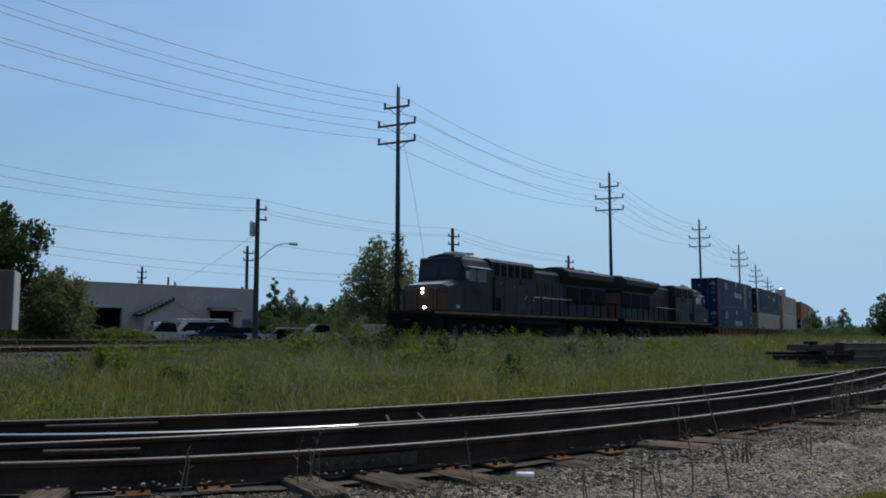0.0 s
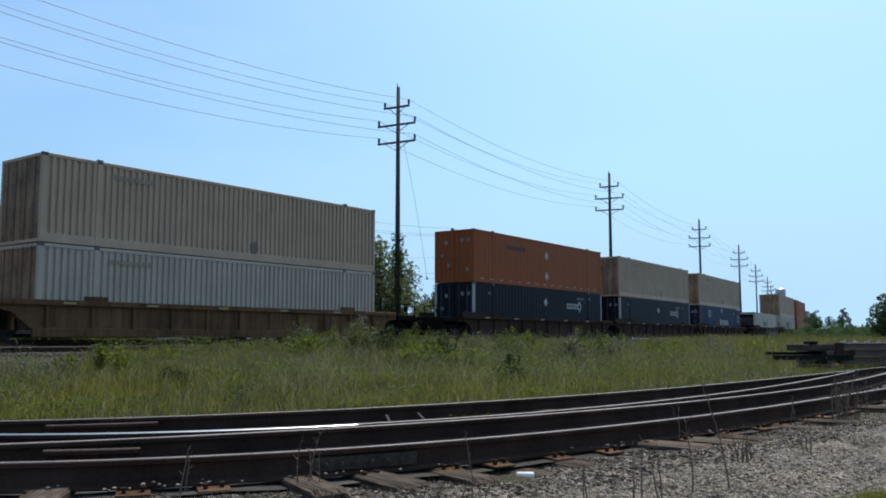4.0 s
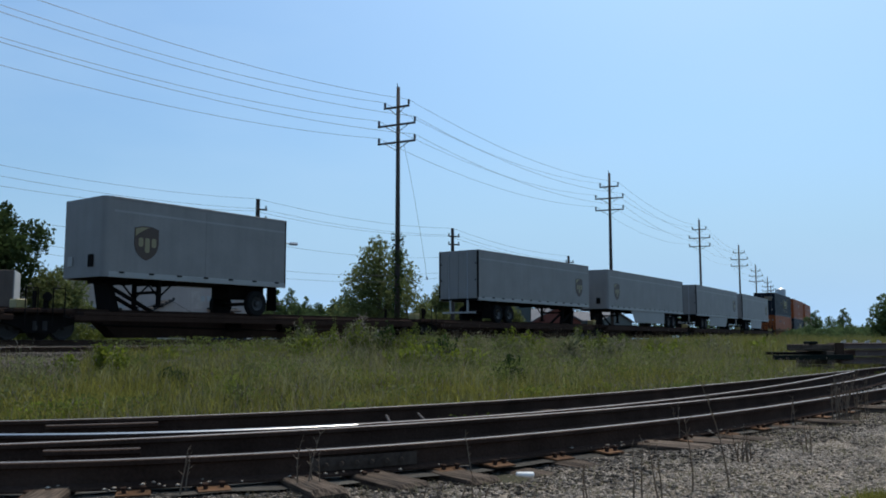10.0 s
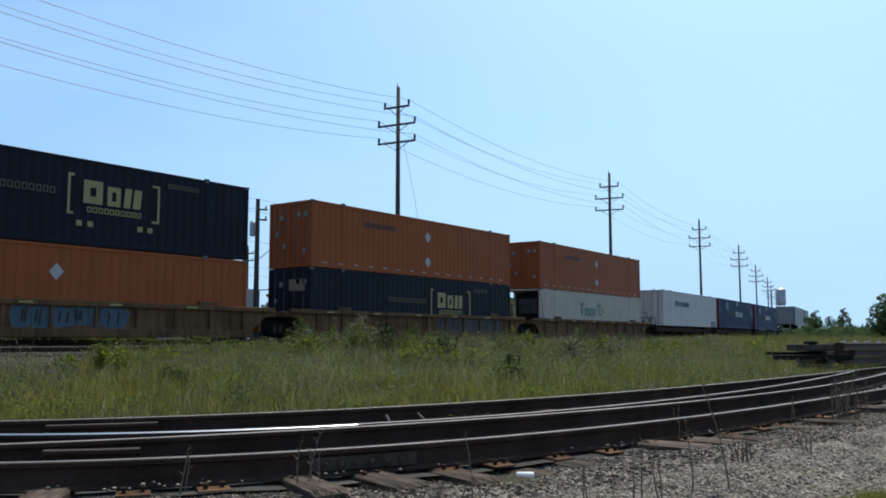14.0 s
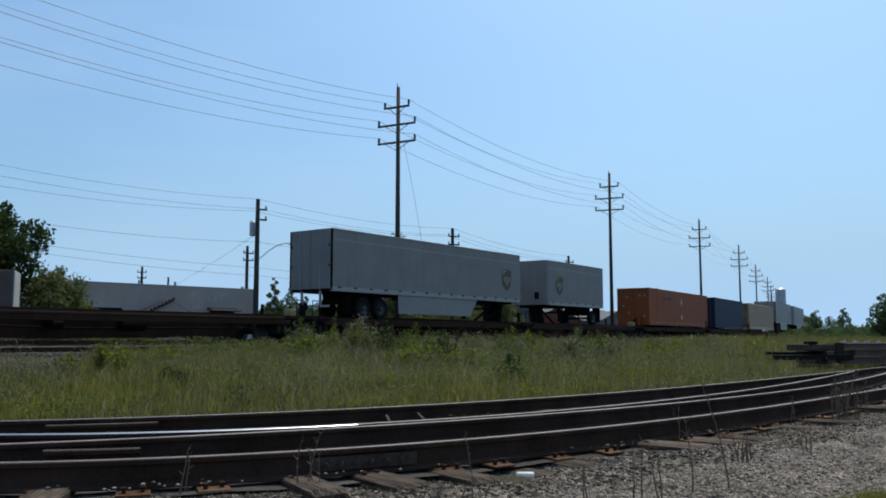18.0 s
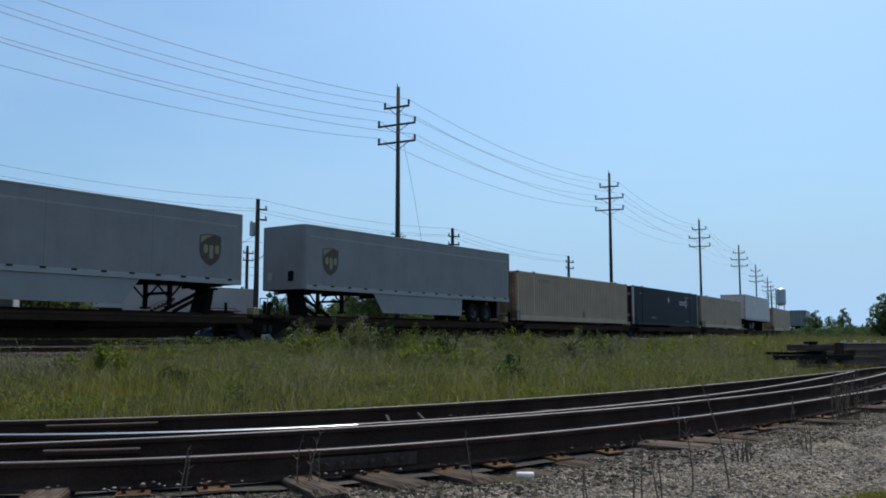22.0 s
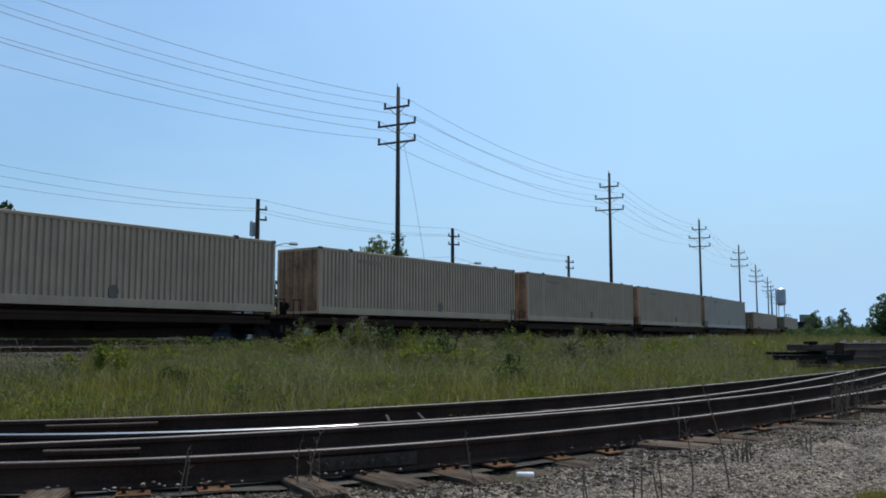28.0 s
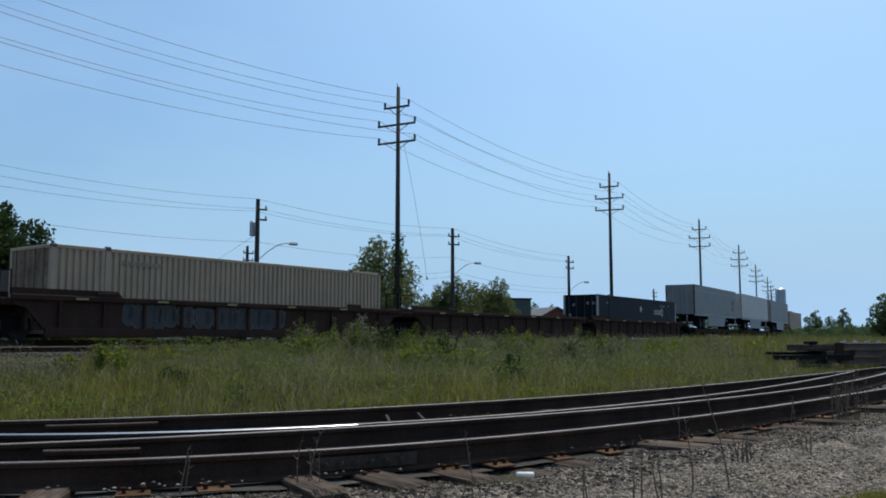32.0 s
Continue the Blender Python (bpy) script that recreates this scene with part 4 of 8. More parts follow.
def trailer(color, length=16.154, skirt=True, shield=True, stripe=True, words="", nose=1):
    """A road semi-trailer; z = 0 under its tyres, the nose towards nose * x, the emblem beside the nose."""
    m = M["paint_" + color]
    root = thing("semi_trailer", words, "trailer", "trailers on the train")
    L, w, z0, z1 = length / 2, 1.3, 1.22, 3.98
    pale = tint("rail_pale", (0.33, 0.315, 0.29))

    def fit(name, geo, mat, parent, label="", shade=False):
        if nose < 0:
            geo.v = [(-p[0], p[1], p[2]) for p in geo.v]
            geo.f = [tuple(reversed(q)) for q in geo.f]
        return part(name, geo, mat, parent, label, shade)

    for y in (-1, 1):
        yy = y * w
        a, b = sorted((yy, yy - y * 0.06))
        for k in range(max(1, round(length / 4.1))):      # side sheets, each butted to the next
            n_ = max(1, round(length / 4.1))
            xa, xb = -L + 0.06 + k * (length - 0.27) / n_, -L + 0.06 + (k + 1) * (length - 0.27) / n_ - (0.008 if k < n_ - 1 else 0.002)
            fit("side_panel", Geo().box(xa, xb, a, b, z0 + 0.18, z1 - 0.09), m, root)
        a, b = sorted((yy + y * 0.012, yy - y * 0.08))
        fit("bottom_rail", Geo().box(-L, L - 0.21, a, b, z0 - 0.02, z0 + 0.18, 0.012), pale, root)
        fit("top_rail", Geo().box(-L, L - 0.21, a, b, z1 - 0.09, z1 + 0.01, 0.012), m, root)
        n = int(length / 1.05)
        for i in range(n if y < 0 else 0):
            x = -L + 0.5 + i * (length - 1.2) / (n - 1)
            fit("clip", Geo().box(x - 0.1, x + 0.1, -w - 0.03, -w - 0.010, z0 + 0.13, z0 + 0.19), M["black"], root)
        # rounded nose corner
        arc = [(L - 0.21 + 0.21 * math.sin(t), y * (w - 0.21 + 0.21 * math.cos(t))) for t in np.linspace(0, math.pi / 2, 7)]
        n7 = len(arc)
        fit("nose_corner", Geo().add([(px_, py_, z0) for px_, py_ in arc] + [(px_, py_, z1) for px_, py_ in arc] + [(L - 0.21, y * (w - 0.21), z0), (L - 0.21, y * (w - 0.21), z1)],
                                      [(i, i + 1, n7 + i + 1, n7 + i) for i in range(n7 - 1)] + [tuple(range(n7)) + (2 * n7,), tuple(range(n7, 2 * n7)) + (2 * n7 + 1,)]), m, root)
    fit("roof", Geo().box(-L + 0.03, L - 0.3, -w + 0.08, w - 0.08, z1 - 0.04, z1), m, root)
    fit("floor", Geo().box(-L + 0.03, L - 0.3, -w + 0.08, w - 0.08, z0 + 0.0, z0 + 0.1), M["black"], root)
    fit("nose_wall", Geo().box(L - 0.06, L, -w + 0.21, w - 0.21, z0, z1), m, root)
    fit("document_box", Geo().box(L, L + 0.05, -0.72, -0.42, z0 + 0.35, z0 + 0.78, 0.01), M["black"], root, "small dark box on the nose")
    fit("air_coupling", Geo().box(L, L + 0.04, 0.55, 0.85, z0 + 0.4, z0 + 0.75, 0.01), pale, root)
    for x in np.linspace(-L + 4.6, L - 1.0, 5):
        fit("cross_member", Geo().box(x - 0.05, x + 0.05, -w + 0.1, w - 0.1, z0 - 0.12, z0, 0.01), M["black"], root)
    for y0 in (-w + 0.09, 0.01):
        d = fit("rear_door", Geo().box(-L, -L + 0.05, y0, y0 + w - 0.1, z0 + 0.1, z1 - 0.05, 0.008), m, root)
        fit("lock_rod", Geo().rod((-L - 0.02, y0 + 0.6, z0 + 0.05), (-L - 0.02, y0 + 0.6, z1 - 0.08), 0.016, 6), M["grey_metal"], d)
        fit("hinge", Geo().box(-L - 0.02, -L, y0 + (0.02 if y0 < 0 else w - 0.2), y0 + (0.1 if y0 < 0 else w - 0.12), 2.3, 2.38).box(-L - 0.02, -L, y0 + (0.02 if y0 < 0 else w - 0.2), y0 + (0.1 if y0 < 0 else w - 0.12), 3.2, 3.28), M["black"], d)
    for y in (-w - 0.012, w - 0.07):
        fit("rear_post", Geo().box(-L, -L + 0.07, y, y + 0.082, z0, z1, 0.012), M["black"] if shield else pale, root)
    fit("rear_bumper", Geo().box(-L + 0.02, -L + 0.12, -1.1, 1.1, 0.5, 0.6, 0.01).box(-L + 0.03, -L + 0.11, -0.62, -0.52, 0.6, z0).box(-L + 0.03, -L + 0.11, 0.52, 0.62, 0.6, z0), pale, root)
    if stripe:
        fit("stripe", Geo().box(-L + 0.1, L - 0.36, -w - 0.004, -w + 0.01, z1 - 0.52, z1 - 0.45), tint("stripe_pale", (0.30, 0.285, 0.262)), root)
    ax = [-L + 3.05, -L + 4.3] if color == "pale" and not skirt else [-L + 2.25, -L + 3.5] if length > 10 else [-L + 1.4]
    for x in ax:
        for y in (-1.06, 1.06):
            road_wheels(root, x if nose > 0 else -x, y, color == "pale")
        fit("axle", Geo().rod((x, -1.0, 0.51), (x, 1.0, 0.51), 0.07, 8), M["black"], root)
    fit("bogie_frame", Geo().box(min(ax) - 0.9, max(ax) + 0.9, -0.55, 0.55, 0.72, z0, 0.02), M["black"], root)
    fit("mud_flap", Geo().box(min(ax) - 0.95, min(ax) - 0.92, -1.25, -0.7, 0.25, z0), M["black"], root)
    xl = L - 3.0 if length > 10 else L - 2.6
    for y in (-0.75, 0.75):
        fit("landing_leg", Geo().box(xl - 0.07, xl + 0.07, y - 0.07, y + 0.07, 0.32, z0, 0.01).rod((xl, y, 0.6), (xl - 0.7, y, z0), 0.035, 6).rod((xl, y, 0.6), (xl + 0.6, y, z0), 0.035, 6), M["black"], root)
        fit("leg_foot", Geo().box(xl - 0.14, xl + 0.14, y - 0.14, y + 0.14, 0.25, 0.32, 0.01), M["black"], root)
    fit("cross_beam", Geo().box(xl - 0.05, xl + 0.05, -0.75, 0.75, 0.75, 0.85), M["black"], root)
    if skirt and length > 10:
        fit("side_skirt", Geo().slab([(-L + 4.7, z0), (-L + 4.75, 0.32), (L - 5.3, 0.32), (L - 4.6, z0)], -1.26, -1.23), tint("skirt_grey", (0.26, 0.248, 0.23)), root)
    if shield:
        sx = L - 1.65
        half = [(0.0, 1.86), (0.16, 1.93), (0.32, 2.05), (0.43, 2.2), (0.49, 2.42), (0.49, 2.98), (0.25, 3.05), (0.0, 3.07)]
        sh = fit("shield", Geo().slab([(sx + a, z) for a, z in half] + [(sx - a, z) for a, z in half[-2:0:-1]], -w - 0.014, -w + 0.01), M["mark_brown"], root, "brown shield emblem with gold shapes")
        o = -nose                                        # the bright sweep sits on the picture's near corner
        fit("shield_sweep", Geo().slab([(sx + o * 0.46, 2.68), (sx + o * 0.46, 2.95), (sx + o * 0.22, 3.02), (sx - o * 0.1, 3.03), (sx + o * 0.12, 2.92), (sx + o * 0.32, 2.8)], -w - 0.02, -w - 0.012), tint("mark_palegold", (0.27, 0.22, 0.12)), sh, "pale gold sweep")
        for a, z, hh in ((-0.32, 2.33, 0.32), (-0.06, 2.13, 0.52), (0.21, 2.33, 0.32)):
            a *= nose
            xa = sx + a - (0 if nose > 0 else 0.18)
            fit("shield_bar", Geo().slab([(xa + 0.04, z), (xa + 0.15, z), (xa + 0.19, z + 0.05), (xa + 0.19, z + hh - 0.05), (xa + 0.14, z + hh), (xa + 0.05, z + hh), (xa, z + hh - 0.05), (xa, z + 0.05)], -w - 0.02, -w - 0.012), M["mark_palegold"], sh)
    return root


DECK = 1.115
proto = {}


def put(key, make, middle, z):
    """Place a thing on the train: build it once, copy it after."""
    if key in proto:
        ob = copy_thing(proto[key], Matrix.Identity(4))
    else:
        ob = proto[key] = make()
    movers.append((ob, middle, z))
    return ob


KIND = {
    "blue": (("blue", 16.154, 0, "stack redpost plac"), "dark blue container with a row of white lettering"),
    "blue_worn": (("blue", 16.154, 0, "stack redpost patch plac"), "dark blue container with white lettering and a bare worn panel"),
    "umax": (("navy", 16.154, 0, "umax whitepost plac"), "near-black navy container with white emblem and pale corner posts"),
    "beige": (("beige", 16.154, 1, "rusty smallnum"), "beige ribbed container with rusty doors"),
    "white": (("white", 16.154, 1, "rusty smallnum"), "off-white ribbed container with rusty doors"),
    "white_smooth": (("pale", 16.154, 0, "topword"), "smooth white container with dark lettering high on its side"),
    "white_long": (("white", 16.95, 1, "rusty smallnum"), "long off-white ribbed container with rusty doors"),
    "orange": (("orange", 16.154, 0, "diamond plac"), "faded orange container with two white diamond placards"),
    "csx": (("csx", 16.154, 0, "csx plac"), "dark blue container with bracketed gold lettering"),
    "tiger": (("white", 16.154, 0, "tiger"), "white refrigerated container with faded green lettering"),
    "swift": (("white", 16.154, 1, "swift"), "white ribbed container with slanting dark lettering"),
    "plainblue": (("hazed_blue", 12.19, 0, ""), "plain dark blue ribbed forty-foot container"),
}


def box(kind, s_left, base):
    (color, length, ribs, marks), words = KIND[kind]
    put(kind, lambda: container(color, length, ribs, marks, HC, words), s_left + length / 2, base)


BASE_LOW, BASE_HIGH = 0.19, 0.19 + HC + 0.03
# stacked and single loads in wells: where the near end stands, upper, lower
for s, upper, lower in ((62.0, "blue_worn", "blue"), (81.89, "umax", "beige"), (101.57, "beige", "white"), (125.91, "orange", "umax"), (145.36, "beige", "umax"), (164.9, "beige", "blue"),
                        (188.83, None, "tiger"), (208.45, "beige", "swift"), (228.05, "orange", "orange"), (368.71, "csx", "orange"), (388.34, "orange", "csx"), (408.0, "orange", "tiger"),
                        (849.95, None, "beige"), (873.94, None, "beige"), (913.42, None, "umax")):
    box(lower, s, RAIL + BASE_LOW)
    if upper:
        box(upper, s, RAIL + BASE_HIGH)
# containers on spine cars
for s, kind in ((429.31, "white_smooth"), (446.67, "blue"), (463.96, "blue"), (536.2, "orange"), (555.25, "plainblue"), (571.0, "beige"), (625.86, "beige"), (643.25, "umax"), (660.79, "beige"), (698.07, "beige"),
                (756.58, "beige"), (775.25, "beige"), (792.9, "beige"), (810.25, "beige"), (827.95, "white_long"), (990.94, "beige")):
    box(kind, s, RAIL + DECK)
# trailers: where the near end stands, length, skirt, emblem, paint, which way the nose points
TRAILERS = ((250.0, 8.23, False, True, "grey", -1), (268.59, 8.3, False, True, "grey", -1), (291.1, 13.92, False, True, "grey", 1), (307.95, 16.5, True, True, "grey", -1), (328.58, 16.25, True, True, "grey", 1),
            (347.15, 16.154, True, True, "grey", 1), (499.81, 16.154, True, True, "grey", 1), (519.19, 8.23, False, True, "grey", -1), (589.1, 16.154, True, True, "grey", 1), (608.45, 16.5, True, True, "grey", -1),
            (679.26, 15.7, False, False, "pale", 1), (740.12, 13.0, False, True, "grey", 1), (935.16, 16.154, True, True, "grey", 1), (953.91, 16.154, True, False, "pale", 1), (972.58, 16.154, True, False, "grey", 1))
for s, length, skirt, shield, color, nose in TRAILERS:
    put(("trailer", length, skirt, shield, color, nose), lambda: trailer(color, length, skirt, shield, color == "grey", ("grey parcel semi-trailer with a brown shield emblem, on its road wheels" if shield else "plain white box semi-trailer on its road wheels" if color == "pale" else "plain grey box semi-trailer on its road wheels"), nose), s + length / 2, RAIL + 0.92)
KINGPINS = [(s + length - 0.95, 1) if nose > 0 else (s + 0.95, -1) for s, length, _, _, _, nose in TRAILERS] + [(481.8, -1)]      # the last one stands raised and empty
# wells under the stacks
L2 = 8.077
M["spray_edge"] = surface("pale_spray_edge", (0.10, 0.085, 0.075), 0.7, 0, 0.5, 2, 14, 0)
M["spray_line"] = surface("dark_spray_line", (0.02, 0.018, 0.016), 0.7, 0, 0.5, 2, 14, 0)
M["spray_white"] = surface("white_spray", (0.14, 0.125, 0.10), 0.7, 0, 0.5, 2, 14, 0)
M["spray_blue"] = surface("blue_spray", (0.03, 0.075, 0.11), 0.7, 0, 0.5, 2, 5, 0, dirt=(0.06, 0.05, 0.04))
M["spray_grey"] = surface("grey_spray", (0.055, 0.043, 0.037), 0.7, 0, 0.5, 2, 14, 0)
SPRAY = {188.83: (-1.5, 7.2, "spray_white"), 208.45: (1.7, 7.0, "spray_white"), 228.05: (-4.0, 6.0, "spray_grey"), 368.71: (-1.3, 2.0, "spray_blue"), 388.34: (0.8, 6.4, "spray_grey"), 873.94: (-5.5, 1.5, "spray_grey")}
for group, paint, top in (((62.0, 81.89, 101.57), "well_tan", 1.27), ((125.91, 145.36, 164.9), "well_brown", 1.27), ((188.83, 208.45, 228.05), "well_brown", 1.42), ((368.71, 388.34, 408.0), "well_tan", 1.27), ((849.95,), "well_tan", 1.27), ((873.94, 893.68, 913.42), "well_brown", 1.42)):
    for i, s in enumerate(group):
        half = 9.68
        last = i == len(group) - 1
        spray = SPRAY.get(s)
        put((paint, top, last, spray, i == 0), lambda: well_unit(half, paint, top, -half, half if last else None, spray, i == 0), s + L2, RAIL)
for s0, s1, n in ((246.7, 366.2, 6), (425.9, 498.4, 4), (498.4, 533.8, 2), (534.0, 588.1, 3), (588.1, 625.4, 2), (625.4, 696.7, 4), (696.7, 755.2, 3), (755.4, 845.9, 5), (934.0, 1008.4, 4)):
    step = (s1 - s0) / n
    for i in range(n):
        last = i == n - 1
        half = step / 2
        mid = s0 + step * (i + 0.5)
        pins = tuple((round(k - mid, 2), way) for k, way in KINGPINS if -half + 0.7 < k - mid < half - 0.3)
        put(("spine", round(half, 2), i == 0, last, pins), lambda: spine_unit(half, DECK - 0.02, -half + (1.2 if i == 0 else 0), half - 1.2 if last else None, pins), mid, RAIL)

# ---- locomotives ----
M["loco_blue"] = surface("locomotive_dark_blue", (0.029, 0.029, 0.036), 0.6, 0, 0.35, 0.6, 20, 0.08, streak=0.7, spec=0.12, dirt=(0.022, 0.0165, 0.0125))
M["loco_gold"] = surface("locomotive_gold", (0.095, 0.038, 0.014), 0.65, 0, 0.25, 1, 20, 0.08, streak=0.4)
M["loco_grey"] = surface("locomotive_grey_sunlit_top", (0.30, 0.31, 0.32), 0.5, 0, 0.25, 1, 20, 0.08)
M["loco_panel"] = surface("locomotive_faded_panel", (0.043, 0.04, 0.041), 0.65, 0, 0.3, 0.8, 20, 0.05, streak=0.8, spec=0.1)
M["sill_gold"] = surface("worn_gold_sill", (0.20, 0.11, 0.04), 0.7, 0, 0.4, 1.2, 20, 0.05, dirt=(0.05, 0.033, 0.02), spec=0.15)
M["loco_faded"] = surface("faded_gold_paint", (0.05, 0.027, 0.013), 0.7, 0, 0.3, 2, 20, 0, dirt=(0.02, 0.016, 0.014), spec=0.12)
M["headlight"] = lamp_mat("headlight_glow", (1.0, 0.95, 0.85), 8.0)
M["grille"] = surface("dark_grille", (0.005, 0.005, 0.006), 0.8, 0.0, 0.3, 2, 60, 0.3, spec=0.1)


def six_wheel_truck(root, x):
    t = part("truck", Geo().box(x - 2.2, x + 2.2, -0.5, 0.5, 0.55, 0.85, 0.05), M["black"], root, "black three-axle truck")
    for y in (-1.16, 1.0):
        part("side_frame", Geo().slab([(x - 2.55, 0.62), (x - 2.2, 0.42), (x - 1.2, 0.62), (x - 0.6, 0.40), (x + 0.6, 0.40), (x + 1.2, 0.62), (x + 2.2, 0.42), (x + 2.55, 0.62), (x + 2.5, 0.95), (x + 0.8, 1.08), (x - 0.8, 1.08), (x - 2.5, 0.95)], y, y + 0.16), M["black"], t)
        for dx_ in (-1.85, 0.0, 1.85):
            part("axle_box", Geo().lathe([(0.17, y - 0.06), (0.2, y - 0.02), (0.2, y + 0.2), (0.16, y + 0.22)], 12, "y", (x + dx_, 0, 0.55)), M["wheel"], t)
            part("brake_cylinder", Geo().rod((x + dx_ + 0.55, y - 0.03, 0.72), (x + dx_ + 0.95, y - 0.03, 0.72), 0.1, 8), M["wheel"], t)
    for dx_ in (-1.85, 0.0, 1.85):
        wheelset(t, x + dx_, r=0.535)


def locomotive(words, numberless=True):
    """A six-axle freight diesel, nose towards -x, z = 0 at the rail head."""
    root = thing("diesel_locomotive", words, "locomotive", "locomotives of the train")
    blue, gold, blk = M["loco_blue"], M["loco_gold"], M["black"]
    part("underframe", Geo().box(-11.2, 11.2, -1.5, 1.5, 1.12, 1.42, 0.03), blk, root)
    for y in (-1.53, 1.50):
        part("sill_stripe", Geo().box(-11.1, 11.1, y, y + 0.03, 1.31, 1.43), M["sill_gold"], root, "worn gold sill stripe")
    part("walkway", Geo().box(-11.15, 11.15, -1.52, 1.52, 1.43, 1.47), blk, root)
    tank = part("fuel_tank", Geo().prism([(-1.4, 0.6), (-1.1, 0.14), (1.1, 0.14), (1.4, 0.6), (1.35, 1.11), (-1.35, 1.11)], -3.4, 3.4, 0.06), blk, root)
    part("air_reservoir", Geo().rod((-3.0, -1.42, 0.95), (2.2, -1.42, 0.95), 0.15, 10), blk, tank)
    for x in (-7.0, 7.0):
        six_wheel_truck(root, x)
    # nose
    part("nose", Geo().slab([(-10.22, 1.47), (-10.22, 2.62), (-10.08, 2.84), (-8.4, 3.16), (-8.4, 1.47)], -1.12, 1.12).add(
        [(-10.22, -1.12, 1.47), (-10.22, -1.12, 2.62), (-10.08, -1.12, 2.84), (-8.4, -1.12, 3.16), (-8.4, -1.12, 1.47), (-9.98, -1.5, 1.47), (-9.96, -1.5, 2.56), (-9.86, -1.5, 2.72), (-8.4, -1.5, 3.0), (-8.4, -1.5, 1.47)],
        [(0, 5, 6, 1), (1, 6, 7, 2), (2, 7, 8, 3), (5, 9, 8, 7, 6)]).add(
        [(-10.22, 1.12, 1.47), (-10.22, 1.12, 2.62), (-10.08, 1.12, 2.84), (-8.4, 1.12, 3.16), (-8.4, 1.12, 1.47), (-9.98, 1.5, 1.47), (-9.96, 1.5, 2.56), (-9.86, 1.5, 2.72), (-8.4, 1.5, 3.0), (-8.4, 1.5, 1.47)],
        [(1, 6, 5, 0), (2, 7, 6, 1), (3, 8, 7, 2), (6, 7, 8, 9, 5)]), M["loco_panel"], root, "broad faded dark nose")
    part("nose_front", Geo().box(-10.25, -10.222, -1.1, 1.1, 1.5, 2.6, 0.008), gold, root, "gold painted nose front")
    part("nose_flank", Geo().add([(-10.235, -1.13, 1.5), (-10.235, -1.13, 2.6), (-9.99, -1.515, 2.54), (-10.0, -1.515, 1.5), (-10.215, -1.12, 1.5), (-10.215, -1.12, 2.6), (-9.97, -1.5, 2.54), (-9.98, -1.5, 1.5)], [(0, 1, 2, 3), (7, 6, 5, 4), (0, 4, 5, 1), (1, 5, 6, 2), (2, 6, 7, 3), (3, 7, 4, 0)]), gold, root, "gold painted nose front")
    part("nose_door", Geo().box(-10.27, -10.252, 0.2, 0.85, 1.55, 2.55, 0.006), gold, root)
    # pale sheet over the dark nose: sunlight on its top, put into the colour
    part("nose_top", Geo().add([(-10.02, -1.0, 2.87), (-8.42, -1.05, 3.175), (-8.42, 1.05, 3.175), (-10.02, 1.0, 2.87), (-10.02, -1.0, 2.855), (-8.42, -1.05, 3.16), (-8.42, 1.05, 3.16), (-10.02, 1.0, 2.855)],
                                [(0, 1, 2, 3), (7, 6, 5, 4), (0, 4, 5, 1), (3, 2, 6, 7), (0, 3, 7, 4), (1, 5, 6, 2)]), M["loco_grey"], root)
    for z in (2.42, 2.62):
        part("headlight", Geo().rod((-10.31, -0.12, z), (-10.252, -0.12, z), 0.07, 10), M["headlight"], root, "glowing headlight")
    for y in (-0.95,):
        part("ditch_light", Geo().rod((-11.28, y, 1.62), (-11.18, y, 1.62), 0.075, 10), M["headlight"], root, "glowing ditch light")
    # cab with rounded roof
    prof = [(-1.52, 1.47), (1.52, 1.47), (1.52, 3.75), (1.30, 4.25), (0.8, 4.50), (0.0, 4.58), (-0.8, 4.50), (-1.30, 4.25), (-1.52, 3.75)]
    cab = part("cab", Geo().prism(prof, -8.4, -5.7), blue, root)
    part("cab_front", Geo().slab([(-8.66, 2.95), (-8.5, 4.35), (-8.4, 4.42), (-8.4, 1.9), (-8.5, 2.9)], -1.35, 1.35), blue, cab)
    for y0 in (-1.25, 0.10):
        part("windscreen", Geo().add([(-8.66, y0, 3.28), (-8.66, y0 + 1.12, 3.28), (-8.55, y0 + 1.12, 4.02), (-8.55, y0, 4.02), (-8.6, y0, 3.28), (-8.6, y0 + 1.12, 3.28), (-8.5, y0 + 1.12, 4.02), (-8.5, y0, 4.02)],
                                      [(0, 1, 2, 3), (4, 7, 6, 5), (0, 4, 5, 1), (3, 2, 6, 7), (0, 3, 7, 4), (1, 5, 6, 2)]), M["glass"], cab)
    for y in (-1.53, 1.51):
        for x0, x1 in ((-8.0, -7.3), (-7.15, -6.3)):
            part("side_window", Geo().box(x0, x1, y, y + 0.02, 3.15, 3.75), M["glass"], cab)
    part("sunshade", Geo().add([(-8.2, -1.53, 3.86), (-6.2, -1.53, 3.86), (-6.2, -1.85, 3.78), (-8.2, -1.85, 3.78), (-8.2, -1.53, 3.89), (-6.2, -1.53, 3.89), (-6.2, -1.85, 3.81), (-8.2, -1.85, 3.81)],
                                [(0, 3, 2, 1), (4, 5, 6, 7), (2, 3, 7, 6), (0, 1, 5, 4), (1, 2, 6, 5), (3, 0, 4, 7)]), M["loco_grey"], cab)
    # pale strip along the cab roof paints in the sun on it
    part("roof_panel", Geo().prism([(-0.8, 4.515), (0.0, 4.595), (0.8, 4.515), (0.8, 4.54), (0.0, 4.62), (-0.8, 4.54)], -8.3, -5.8), M["loco_grey"], cab)
